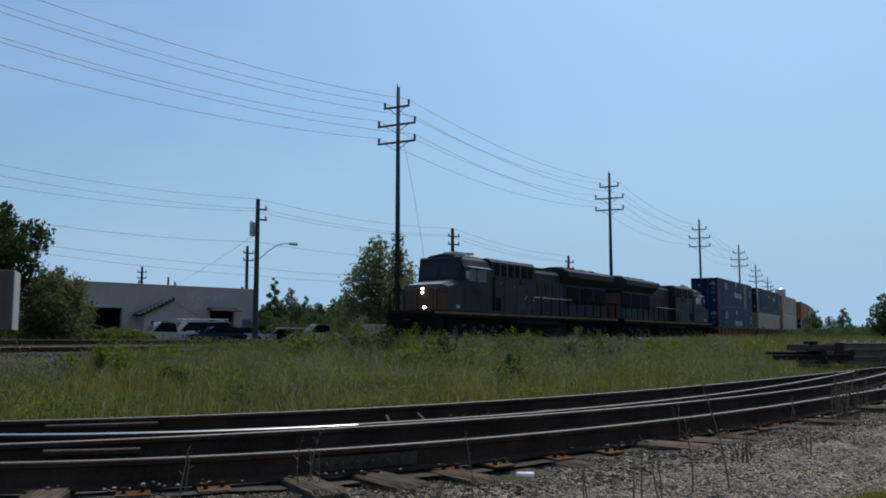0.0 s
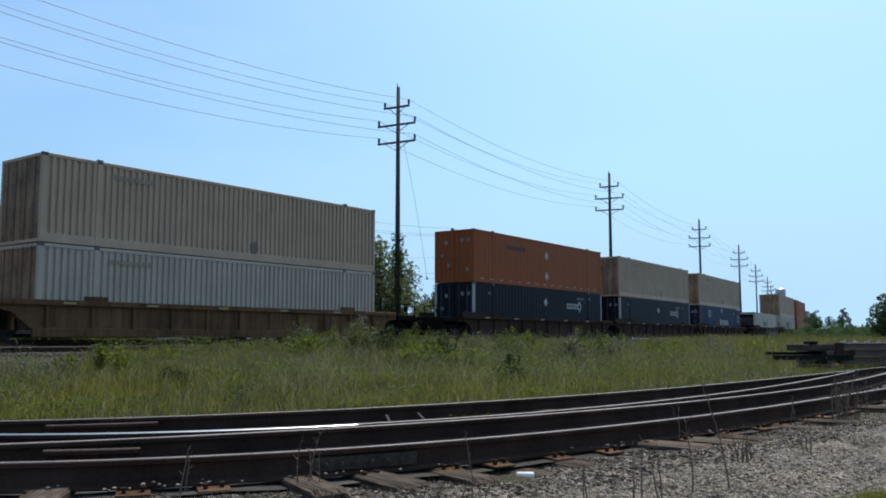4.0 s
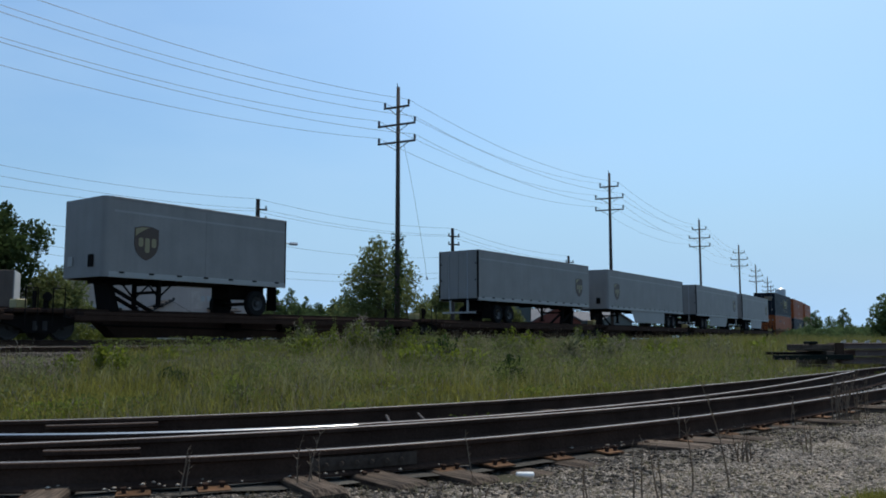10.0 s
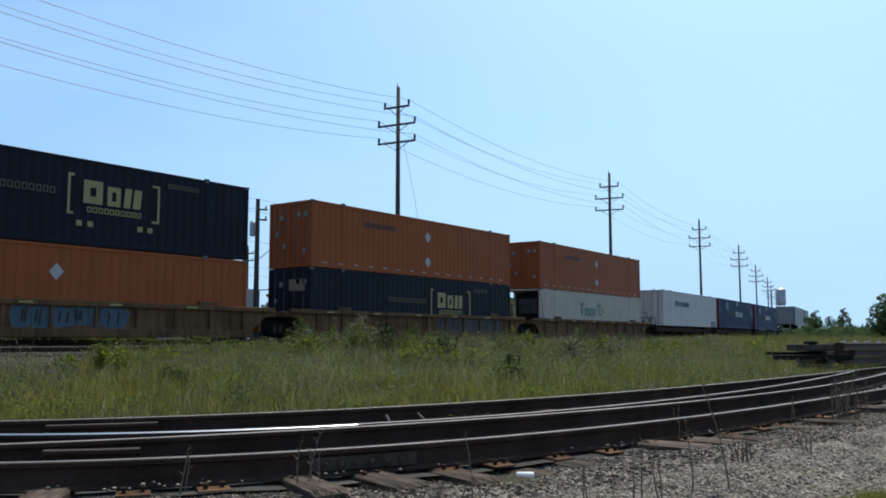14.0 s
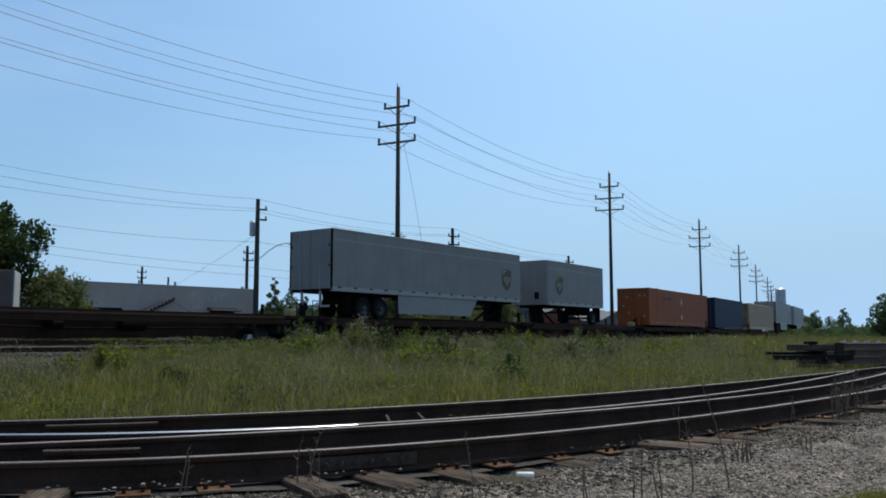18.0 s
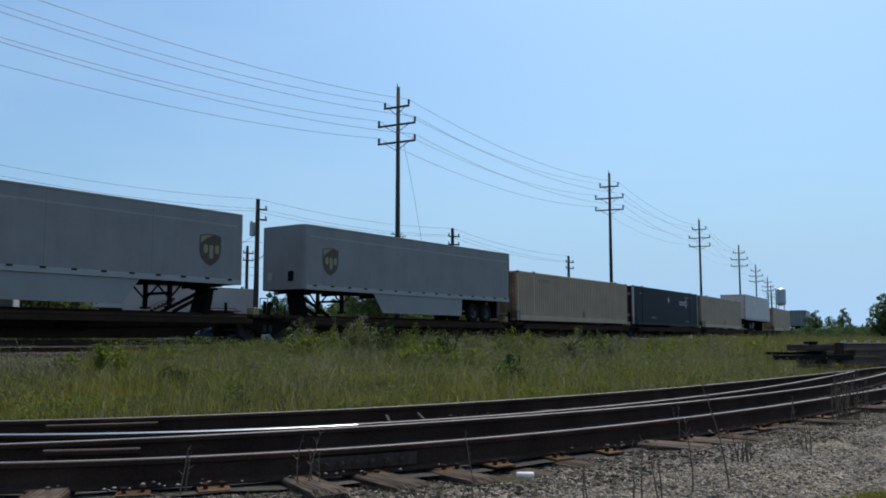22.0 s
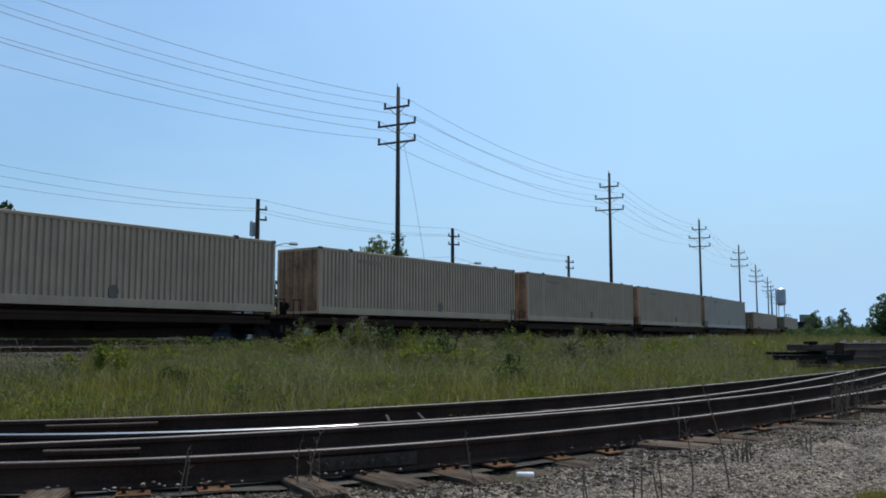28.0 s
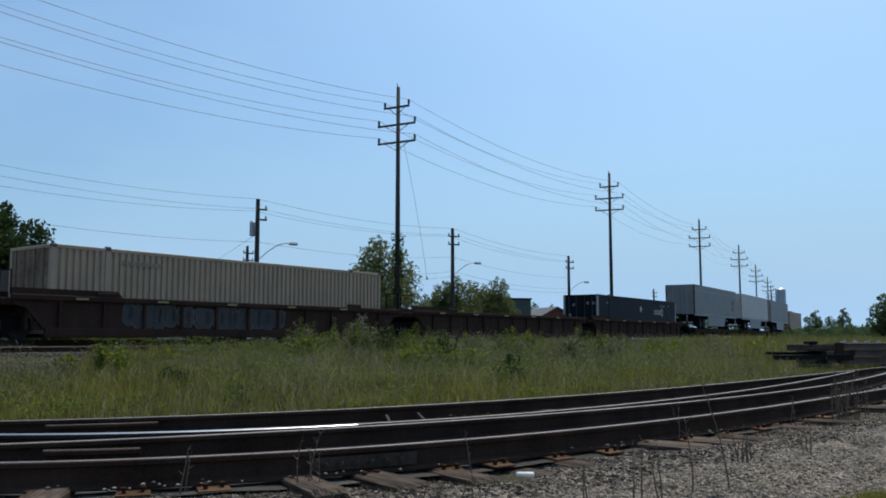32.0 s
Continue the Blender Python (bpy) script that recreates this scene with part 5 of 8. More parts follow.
    part("air_conditioner", Geo().box(-7.6, -6.7, -0.5, 0.5, 4.6, 4.78, 0.04), M["loco_grey"], cab)
    part("horn", Geo().rod((-6.6, -0.5, 4.75), (-6.1, -0.5, 4.75), 0.05, 6, 0.11).rod((-6.6, -0.3, 4.75), (-6.1, -0.3, 4.75), 0.05, 6, 0.11), M["grey_metal"], cab)
    # auxiliary cabinets
    aux = part("auxiliary_cabinet", Geo().prism([(-1.48, 1.47), (1.2, 1.47), (1.2, 4.35), (1.0, 4.5), (-1.2, 4.5), (-1.48, 4.3)], -5.7, -0.7, 0.03), blue, root)
    for i in range(6):
        x = -5.3 + i * 0.75
        part("vent", Geo().box(x, x + 0.42, -1.51, -1.48, 3.55, 4.2), M["grille"], aux)
        part("vent_bar", Geo().box(x + 0.46, x + 0.5, -1.52, -1.48, 3.5, 4.25), M["rail_dull"] if i in (0, 1, 3) else M["loco_panel"], aux)
    part("door", Geo().box(-5.2, -4.7, -1.505, -1.48, 1.6, 2.3), blk, aux)
    # engine hood
    hood = part("engine_hood", Geo().prism([(-0.95, 1.47), (0.95, 1.47), (0.95, 4.05), (0.75, 4.25), (-0.75, 4.25), (-0.95, 4.05)], -0.7, 4.0, 0.03), blue, root)
    for i in range(9):
        x = -0.6 + i * 0.5
        door_ = part("hood_door", Geo().box(x, x + 0.44, -0.975, -0.95, 1.65, 3.55, 0.008), M["loco_panel"] if i in (1, 2, 5, 7) else blue, hood)
        part("door_latch", Geo().box(x + 0.37, x + 0.41, -0.985, -0.975, 2.5, 2.62), M["loco_grey"] if i % 3 == 0 else blk, door_)
    part("exhaust_stack", Geo().box(1.6, 2.6, -0.35, 0.35, 4.25, 4.5, 0.05), blk, hood)
    part("bell", Geo().box(-0.6, -0.1, -0.3, 0.3, 4.25, 4.47, 0.05), blk, hood)
    # radiator section with overhanging wings
    part("radiator_hood", Geo().prism([(-0.98, 1.47), (0.98, 1.47), (0.98, 3.7), (-0.98, 3.7)], 4.0, 10.3, 0.03), blue, root)
    wing = part("radiator_wing", Geo().prism([(-0.98, 3.55), (0.98, 3.55), (1.52, 3.98), (1.52, 4.33), (1.1, 4.55), (0.0, 4.66), (-1.1, 4.55), (-1.52, 4.33), (-1.52, 3.98)], 3.6, 10.6, 0.02), blue, root)
    for i in range(3):
        part("radiator_grille", Geo().box(4.2 + i * 2.1, 6.1 + i * 2.1, -0.995, -0.975, 2.3, 3.4, 0.006), M["grille"], wing)
    part("end_panel", Geo().box(10.3, 10.42, -0.9, 0.9, 1.5, 3.4, 0.03), gold, root, "gold painted hood end")
    # couplers, plows, steps, rails
    for s in (-1, 1):
        part("coupler", Geo().box(min(s * 11.2, s * 11.75), max(s * 11.2, s * 11.75), -0.16, 0.16, 0.72, 1.02, 0.04), blk, root)
        part("plow", Geo().add([(s * 11.3, -1.45, 1.15), (s * 11.3, 1.45, 1.15), (s * 11.2, 1.5, 0.2), (s * 11.5, 0, 0.2), (s * 11.2, -1.5, 0.2), (s * 11.12, -1.45, 1.15), (s * 11.12, 1.45, 1.15), (s * 11.02, 1.5, 0.2), (s * 11.3, 0, 0.2), (s * 11.02, -1.5, 0.2)],
                               [(0, 4, 3, 2, 1), (5, 6, 7, 8, 9), (0, 1, 6, 5), (4, 9, 8, 3), (3, 8, 7, 2), (1, 2, 7, 6), (0, 5, 9, 4)]), blk, root)
        for y in (-1.5, 1.22):
            for k in range(4):
                part("step", Geo().box(s * 10.75 - 0.28, s * 10.75 + 0.28, y, y + 0.28, 0.3 + 0.3 * k, 0.34 + 0.3 * k), blk, root)
        part("end_rail", Geo().tube([(s * 11.1, -1.4, 1.47), (s * 11.1, -1.4, 2.5), (s * 11.1, -0.4, 2.5), (s * 11.1, -0.4, 1.47)], 0.022, 6).tube([(s * 11.1, 1.4, 1.47), (s * 11.1, 1.4, 2.5), (s * 11.1, 0.4, 2.5), (s * 11.1, 0.4, 1.47)], 0.022, 6), blk, root)
    for y in (-1.48, 1.48):
        for i in range(11):
            x = -1.2 + i * 1.2
            part("handrail_post", Geo().rod((x, y, 1.47), (x, y, 2.52), 0.04, 6), blk, root)
        # one rail in two colours: the pale length stands for its sun glint
        part("handrail", Geo().rod((-1.9, y, 2.5), (4.0, y, 2.5), 0.02, 6), M["grey_metal"], root)
        part("handrail", Geo().rod((4.0, y, 2.5), (10.9, y, 2.5), 0.022, 6), blk, root)
        part("handrail", Geo().tube([(-10.9, y, 1.47), (-10.9, y, 2.45), (-9.9, y, 2.45)], 0.02, 6), blk, root)
    # plain bars in place of painted figures
    for i in range(4):
        part("figure_bar", Geo().box(-7.9 + i * 0.32, -7.68 + i * 0.32, -1.535, -1.52, 2.35, 2.7), M["loco_faded"], cab)
    for x, w_ in ((0.45, 0.75), (1.45, 0.62), (2.3, 0.8)):
        part("lettering", Geo().slab([(x + 0.1, 2.5), (x + w_ - 0.08, 2.56), (x + w_, 3.3), (x + w_ * 0.5, 3.42), (x, 3.28)], -1.0, -0.972), M["loco_faded"], hood, "worn faded gold shape")
    for x, z, w_, h_, nm in ((-5.5, 2.9, 0.9, 0.5, "access_panel"), (-4.2, 2.6, 1.1, 0.8, "access_panel"), (-2.9, 1.7, 1.0, 1.3, "access_door"), (-1.7, 1.7, 0.8, 1.3, "access_door"), (-2.6, 3.2, 0.35, 0.25, "small_grille")):
        part(nm, Geo().box(x, x + w_, -1.5, -1.478, z, z + h_, 0.008), M["loco_panel"] if nm != "small_grille" else M["grille"], aux)
        part("latch", Geo().box(x + w_ - 0.12, x + w_ - 0.06, -1.51, -1.5, z + h_ * 0.45, z + h_ * 0.55), M["loco_grey"], aux)
    for x in (-4.4, -0.2, 3.2):
        part("grab_rail", Geo().tube([(x, -1.53, 1.6), (x, -1.56, 1.65), (x, -1.56, 2.5), (x, -1.53, 2.55)], 0.018, 5), blk, root)
    # no hollow here: a flat black plate paints the recess's shade
    part("cab_recess", Geo().box(-5.68, -5.36, -1.52, -1.478, 1.55, 3.45), M["grille"], aux, "black plate painting the shade of a recess behind the cab")
    part("number_plate_bar", Geo().box(-9.2, -8.85, -1.512, -1.5, 1.62, 1.8), M["loco_grey"], root, "pale plate without writing")
    part("pilot_side", Geo().box(-11.12, -10.4, -1.5, -1.46, 0.45, 1.12, 0.01), blk, root)
    part("horn_cluster", Geo().rod((0.3, -0.3, 4.25), (0.3, -0.3, 4.5), 0.03, 6).rod((0.0, -0.42, 4.52), (0.75, -0.42, 4.52), 0.05, 6, 0.12).rod((0.1, -0.25, 4.56), (0.6, -0.25, 4.56), 0.05, 6, 0.11).rod((0.7, -0.1, 4.52), (0.05, -0.1, 4.52), 0.05, 6, 0.12), blk, hood)
    for i in range(4):
        part("roof_fan", Geo().lathe([(0.62, 4.6), (0.66, 4.66), (0.6, 4.72), (0.1, 4.73)], 16, "z", (4.7 + i * 1.5, 0, 0)), blk, wing)
    for y in (-1.54,):
        for x0, x1 in ((-8.04, -7.26), (-7.19, -6.26)):
            # pale strips added for the bright sky showing through the cab windows
            part("window_frame", Geo().box(x0, x1, y, y + 0.012, 3.1, 3.15).box(x0, x1, y, y + 0.012, 3.75, 3.8).box(x0, x0 + 0.04, y, y + 0.012, 3.15, 3.75).box(x1 - 0.04, x1, y, y + 0.012, 3.15, 3.75), M["rail_dull"], cab)
    part("mirror", Geo().box(-8.35, -8.3, -1.72, -1.56, 3.2, 3.6, 0.01), M["grey_metal"], cab)
    return root


loco_a = locomotive("dark blue freight locomotive with a gold nose and lit headlights")
movers.append((loco_a, 23.5, RAIL))
loco_b = copy_thing(loco_a, Matrix.Identity(4))
loco_b["label"] = "dark blue freight locomotive running long hood first behind the leader"
for o in loco_b.children_recursive:
    o.data = o.data.copy()
    o.data.transform(Matrix.Scale(-1, 4, (1, 0, 0)))
    o.data.flip_normals()
    if o.data.materials[0] == M["headlight"]:
        o.data.materials[0] = M["glass"]
        o["label"] = "unlit lamp"
movers.append((loco_b, 47.0, RAIL))


# ---- ballast, ties ----
def bed(name, lat0, lat1, z, drop, s0, s1, label):
    """A ballast bed along the main line: flat top and sloped shoulders."""
    vs, fs = [], []
    ss = np.arange(s0, s1, 1.5)
    for s in ss:
        for lat, zz in ((lat0 - 1.1, z - drop), (lat0, z), (lat1, z), (lat1 + 1.1, z - drop)):
            x, y, _ = along(s, lat)
            vs.append((x, y, zz + (random.random() - 0.5) * 0.03))
    for k in range(len(ss) - 1):
        fs += [(4 * k + i, 4 * k + i + 1, 4 * k + 5 + i, 4 * k + 4 + i) for i in range(3)]
    me = bpy.data.meshes.new(name)
    me.from_pydata(vs, [], fs)
    me.materials.append(M["ballast"])
    tagged(new(name, me), label, "ballast", kind="structure")


M["ballast"] = surface("ballast", (0.075, 0.066, 0.056), 0.95, 0, 0.45, 1.2, 16, 1.0, dirt=(0.022, 0.019, 0.016), spec=0.15)
bed("ballast_bed", -0.3, 2.9, RAIL - 0.2, 0.5, -60, 330, "grey crushed stone ballast under the main track")
bed("ballast_bed", -4.4, -1.42, 0.79 - 0.2, 0.4, -60, 330, "grey crushed stone ballast under the second track")


def tie_mesh(length, seed=0):
    """A sawn tie with worn, split ends and a slightly hollowed top."""
    r = random.Random(seed * 7 + int(length * 10))
    g, xs = Geo(), [-length / 2, -length / 2 + 0.05, -length / 2 + 0.25, -length / 6, length / 6, length / 2 - 0.25, length / 2 - 0.05, length / 2]
    vs, fs = [], []
    for k, x in enumerate(xs):
        end = k in (0, len(xs) - 1)
        w, top = (0.098 if end else 0.112) + r.uniform(-0.008, 0.006), (-0.02 if end else 0.0) - r.uniform(0, 0.008)
        xo = [x + (r.uniform(-0.035, 0.035) if end else 0) for _ in range(6)]
        vs += [(xo[0], -w, -0.16), (xo[1], -w, top - 0.014), (xo[2], -w + 0.02, top), (xo[3], w - 0.02, top - 0.004), (xo[4], w, top - 0.018), (xo[5], w, -0.16)]
    for k in range(len(xs) - 1):
        fs += [(6 * k + i, 6 * k + (i + 1) % 6, 6 * k + 6 + (i + 1) % 6, 6 * k + 6 + i) for i in range(6)]
    n = len(vs)
    fs += [tuple(range(5, -1, -1)), tuple(range(n - 6, n))]
    return g.add(vs, fs).mesh("tie", M["tie"])


def place_ties(parent, pts, length_of, z, skew=3.0):
    data = {}
    for x, y, a, ln in pts:
        key = (round(ln, 1), int(abs(x) * 10) % 4)
        if key not in data:
            data[key] = tie_mesh(*key)
        ob = new("tie", data[key])
        ob.parent = parent
        ob.matrix_basis = pose(x, y, z + random.uniform(-0.02, 0.012), random.uniform(-2, 2), random.uniform(-1.5, 1.5), math.degrees(a) + random.uniform(-skew, skew))


for trk, lat, zz in ((main_track, 1.3, RAIL - 0.172), (second_track, -2.9, 0.79 - 0.172)):
    rows_ = []
    for s in np.arange(-14, 34, 0.56):
        x, y, a = along(s, lat)
        rows_.append((x, y, a + math.pi / 2, 2.6))
    place_ties(trk, rows_, None, zz)
rows_ = []
nc, fc = TURNOUT["stock_rail"][0], TURNOUT["far_stock_rail"][0]
for k, x in enumerate(np.arange(-8.0, 8.6, 0.44)):
    (xa, ya), = turnout_line(nc, x, x, 1)
    u = min(max(x, -3.6), 10.5)
    slope = (3 * nc[0] * u + 2 * nc[1]) * u + nc[2]
    a = math.atan(slope)
    nx, ny = -math.sin(a), math.cos(a)
    ln = 4.0 + (0.25 if k % 5 == 0 else 0.0) + random.uniform(-0.15, 0.2)
    rows_.append((xa + nx * (ln / 2 - 0.66 + random.uniform(-0.12, 0.12)), ya + ny * (ln / 2 - 0.66 + random.uniform(-0.12, 0.12)), a + math.pi / 2, ln))
place_ties(near_track, rows_, None, NEAR_RAIL - 0.172, 2.0)
M["plate"] = surface("rusty_tie_plate", (0.13, 0.068, 0.036), 0.9, 0, 0.4, 6, 50, 0.4, rand=0.5, spec=0.1)
plate_geo = Geo().prism([(-0.19, 0), (0.19, 0), (0.19, 0.01), (0.09, 0.018), (-0.09, 0.018), (-0.19, 0.01)], -0.095, 0.095, 0.004)
plate_geo.v = [(p[1], p[0], p[2]) for p in plate_geo.v]
plate_mesh = plate_geo.mesh("tie_plate", M["plate"])
spike_mesh = Geo().box(-0.011, 0.011, -0.011, 0.011, 0.0, 0.03).box(-0.018, 0.018, -0.016, 0.02, 0.03, 0.045, 0.005).mesh("spike", M["rail"])
for tx_, ty_, ta_, ln_ in rows_:
    if not -6.5 < tx_ < 7.5:
        continue
    # foot of the near rail on this tie
    k_ = (ln_ / 2 - 0.66)
    px_, py_ = tx_ - k_ * math.cos(ta_), ty_ - k_ * math.sin(ta_)
    py_ = float(turnout_line(nc, px_, px_, 1)[0][1])
    plate = part("tie_plate", plate_mesh, M["plate"], near_track)
    plate.matrix_basis = pose(px_, py_ - 0.02, NEAR_RAIL - 0.19, 0, 0, math.degrees(ta_))
    for dx_ in (-0.05, 0.05):
        sp_ = part("spike", spike_mesh, M["rail"], plate)
        sp_.matrix_basis = pose(-0.115 + random.uniform(-0.02, 0.02), dx_, 0.005, random.uniform(-8, 8), random.uniform(-8, 8), 0)
# guard rails beside the stock rails, spacer bars and joint bars
def offset_line(c, x0, x1, off, n=30):
    out = []
    for x, y in turnout_line(c, x0, x1, n):
        u = min(max(x, -3.6), 10.5)
        a = math.atan((3 * c[0] * u + 2 * c[1]) * u + c[2])
        out.append((x - math.sin(a) * off, y + math.cos(a) * off))
    return out


M["rail_old"] = surface("rail_head_rusted", (0.075, 0.058, 0.05), 0.8, 0.1, 0.35, 3, 60, 0.1, spec=0.15)
rail_between("guard_rail", offset_line(fc, -3.45, -2.62, -0.2), NEAR_RAIL - 0.03, M["rail_old"], near_track)
rail_between("guard_rail", offset_line(nc, -2.54, -1.82, 0.8), NEAR_RAIL - 0.03, M["rail_old"], near_track)
for x in (-0.44, -0.14):
    (a0, b0), = turnout_line(fc, x - 0.18, x - 0.18, 1)
    (a1, b1), = turnout_line(TURNOUT["closure_rail"][0], x, x, 1)
    d = Vector((a1 - a0, b1 - b0, 0))
    p0 = Vector((a0, b0, NEAR_RAIL - 0.03)) + d * 0.42
    part("gauge_rod", Geo().rod(p0, Vector((a1, b1, NEAR_RAIL - 0.03)) - d * 0.03, 0.012, 6), M["rail_old"], near_track)


# joint bar bolted to the near rail
M["joint"] = surface("joint_bar_rust", (0.075, 0.056, 0.043), 0.95, 0, 0.5, 4, 30, 0.5, spec=0.04, dirt=(0.03, 0.021, 0.016))
jp = offset_line(nc, -0.85, -0.2, -0.03, 8)
jg = Geo()
for (xa, ya), (xb, yb) in zip(jp[:-1], jp[1:]):
    nx, ny = (yb - ya), -(xb - xa)
    k = 0.012 / math.hypot(nx, ny)
    nx, ny = nx * k, ny * k
    lo, hi = NEAR_RAIL - 0.135, NEAR_RAIL - 0.052
    jg.add([(xa, ya, lo), (xb, yb, lo), (xb, yb, hi), (xa, ya, hi), (xa + nx, ya + ny, lo), (xb + nx, yb + ny, lo), (xb + nx, yb + ny, hi), (xa + nx, ya + ny, hi)],
           [(4, 5, 6, 7), (3, 2, 1, 0), (0, 1, 5, 4), (7, 6, 2, 3), (0, 4, 7, 3), (1, 2, 6, 5)])
part("joint_bar", jg, M["joint"], near_track, "rusty joint bar on the rail")
for k, (xa, ya) in enumerate(jp[1:-1]):
    part("bolt", Geo().rod((xa, ya - 0.01, NEAR_RAIL - 0.095), (xa, ya - 0.045, NEAR_RAIL - 0.095), 0.016, 6), M["joint"], near_track)


# ---- gravel and stones before the near track ----
def n_line(x):
    u = np.clip(x, -3.6, 10.5)
    return ((nc[0] * u + nc[1]) * u + nc[2]) * u + nc[3] + (x - u) * ((3 * nc[0] * u + 2 * nc[1]) * u + nc[2])


def bank_z(x, y):
    """Height of the gravel: lumpy, heaped up beside the track and hollow between the ties' ends."""
    lump = np.array([noise.noise(Vector((a * 0.9, b * 0.9, 8.0))) * 0.035 + noise.noise(Vector((a * 3.1, b * 3.1, 2.0))) * 0.016 for a, b in zip(x, y)])
    return ground_z(x, y) + 0.025 + lump + 0.018 * smooth(2.2, 0.9, n_line(x) - y) - 0.03 * smooth(0.95, 0.6, n_line(x) - y)


def gravel_bank():
    xs, ys = np.arange(-14, 22, 0.25), np.linspace(0, 1, 60)
    gx, gy = [], []
    for v in ys:
        for x in xs:
            (_, yr), = turnout_line(nc, x, x, 1)
            gx.append(x)
            back = min(-6.0, yr - 5.0) + 0.8 * math.sin(x * 0.7)
            gy.append(back + (yr - 0.2 - back) * v)
    gx, gy = np.array(gx), np.array(gy)
    gz = bank_z(gx, gy)
    n, m = len(xs), len(ys)
    idx = np.arange(n * m).reshape(m, n)
    faces = np.stack([idx[:-1, :-1], idx[:-1, 1:], idx[1:, 1:], idx[1:, :-1]], -1).reshape(-1, 4)
    tagged(new("gravel_bank", raw_mesh("gravel_bank", np.stack([gx, gy, gz], -1), faces, M["gravel"])), "pale grey gravel and grit beside the track", "gravel", kind="structure")
    # between the rails
    gx2, gy2 = [], []
    for v in np.linspace(0, 1, 12):
        for x in xs:
            (_, ya), = turnout_line(nc, x, x, 1)
            (_, yb), = turnout_line(fc, x, x, 1)
            gx2.append(x)
            gy2.append(ya - 0.25 + (yb + 0.6 - ya + 0.25) * v)
    gz2 = np.full(len(gx2), 0.105) + np.array([noise.noise(Vector((a * 2, b * 2, 5.0))) * 0.02 for a, b in zip(gx2, gy2)])
    idx = np.arange(n * 12).reshape(12, n)
    faces = np.stack([idx[:-1, :-1], idx[:-1, 1:], idx[1:, 1:], idx[1:, :-1]], -1).reshape(-1, 4)
    tagged(new("track_bed", raw_mesh("track_bed", np.stack([gx2, gy2, gz2], -1), faces, M["ballast"])), "dark ballast between the rails", "ballast", kind="structure")
    return


gravel_bank()


def stones(name, n, spot, size, mat, label):
    """Broken stones: squashed eight-cornered lumps in one mesh."""
    rng = np.random.default_rng(len(name) + n)
    base = np.array([(1, 0, 0), (-1, 0, 0), (0, 1, 0), (0, -1, 0), (0, 0, 1), (0, 0, -0.6), (0.6, 0.6, 0.5), (-0.6, 0.5, 0.6)], float)
    tri = np.array([(0, 6, 4), (0, 2, 6), (2, 4, 6), (2, 7, 4), (2, 1, 7), (1, 4, 7), (1, 3, 4), (3, 0, 4), (0, 5, 2), (2, 5, 1), (1, 5, 3), (3, 5, 0)])
    pts = spot(rng, n)
    n = len(pts)
    sc = rng.uniform(size[0], size[1], n) * rng.uniform(0.6, 1.2, n)
    v = base[None] * rng.uniform(0.7, 1.25, (n, 8, 1)) * np.stack([sc, sc * rng.uniform(0.6, 1, n), sc * rng.uniform(0.28, 0.6, n)], -1)[:, None, :]
    a = rng.uniform(0, 6.28, n)
    c, s = np.cos(a)[:, None], np.sin(a)[:, None]
    x, y = v[..., 0] * c - v[..., 1] * s, v[..., 0] * s + v[..., 1] * c
    v = np.stack([x, y, v[..., 2]], -1) + pts[:, None, :]
    f = (tri[None] + (np.arange(n) * 8)[:, None, None]).reshape(-1, 3)
    return tagged(new(name, raw_mesh(name, v.reshape(-1, 3), f, mat)), label, "stones", kind="stuff")


def f_line(x):
    u = np.clip(x, -3.6, 10.5)
    return ((fc[0] * u + fc[1]) * u + fc[2]) * u + fc[3] + (x - u) * ((3 * fc[0] * u + 2 * fc[1]) * u + fc[2])


def spot_bank(rng, n):
    x = rng.uniform(-4.5, 12, n)
    y = n_line(x) - 0.12 - rng.uniform(0, 1, n) ** 1.2 * 5.0
    keep = (y > 3.2) & (np.abs(x) < y * 0.6 + 0.5)
    x, y = x[keep], y[keep]
    return np.stack([x, y, bank_z(x, y) + 0.004], -1)


def spot_left(rng, n):
    x = rng.uniform(-5.0, 7.5, n)
    y = n_line(x) - 0.1 - rng.uniform(0, 1, n) ** 1.8 * 1.35
    return np.stack([x, y, bank_z(x, y) + 0.008], -1)


def spot_between(rng, n):
    x = rng.uniform(-6, 10, n)
    t = rng.uniform(0, 1, n)
    y = n_line(x) + 0.1 + (f_line(x) - n_line(x) + 0.3) * t
    return np.stack([x, y, np.full(n, 0.125)], -1)


stones("gravel_stones", 74000, spot_bank, (0.006, 0.022), M["stone"], "loose pale gravel stones beside the rails")
def spot_grit(rng, n):
    x = rng.uniform(0.6, 9.0, n)
    y = n_line(x) - 0.7 - rng.uniform(0, 1, n) * 4.2
    patch = np.array([noise.noise(Vector((a * 0.7, b * 0.7, 12.0))) for a, b in zip(x, y)])
    keep = (y > 3.2) & (np.abs(x) < y * 0.6 + 0.5) & (patch + 0.12 * (x - 1.4) > rng.uniform(-0.15, 0.25, n))
    x, y = x[keep], y[keep]
    return np.stack([x, y, bank_z(x, y) + 0.006], -1)


stones("pale_grit", 60000, spot_grit, (0.004, 0.013), M["grit"], "fine pale sandy grit spread over the gravel")
stones("ballast_stones", 15000, spot_left, (0.008, 0.027), M["stone_mid"], "grey broken ballast stones along the near rail")
def spot_patch(rng, n):
    y = rng.uniform(14, 27, n)
    x = -y * rng.uniform(0.36, 0.54, n)
    return np.stack([x, y, ground_z(x, y) + 0.01], -1)


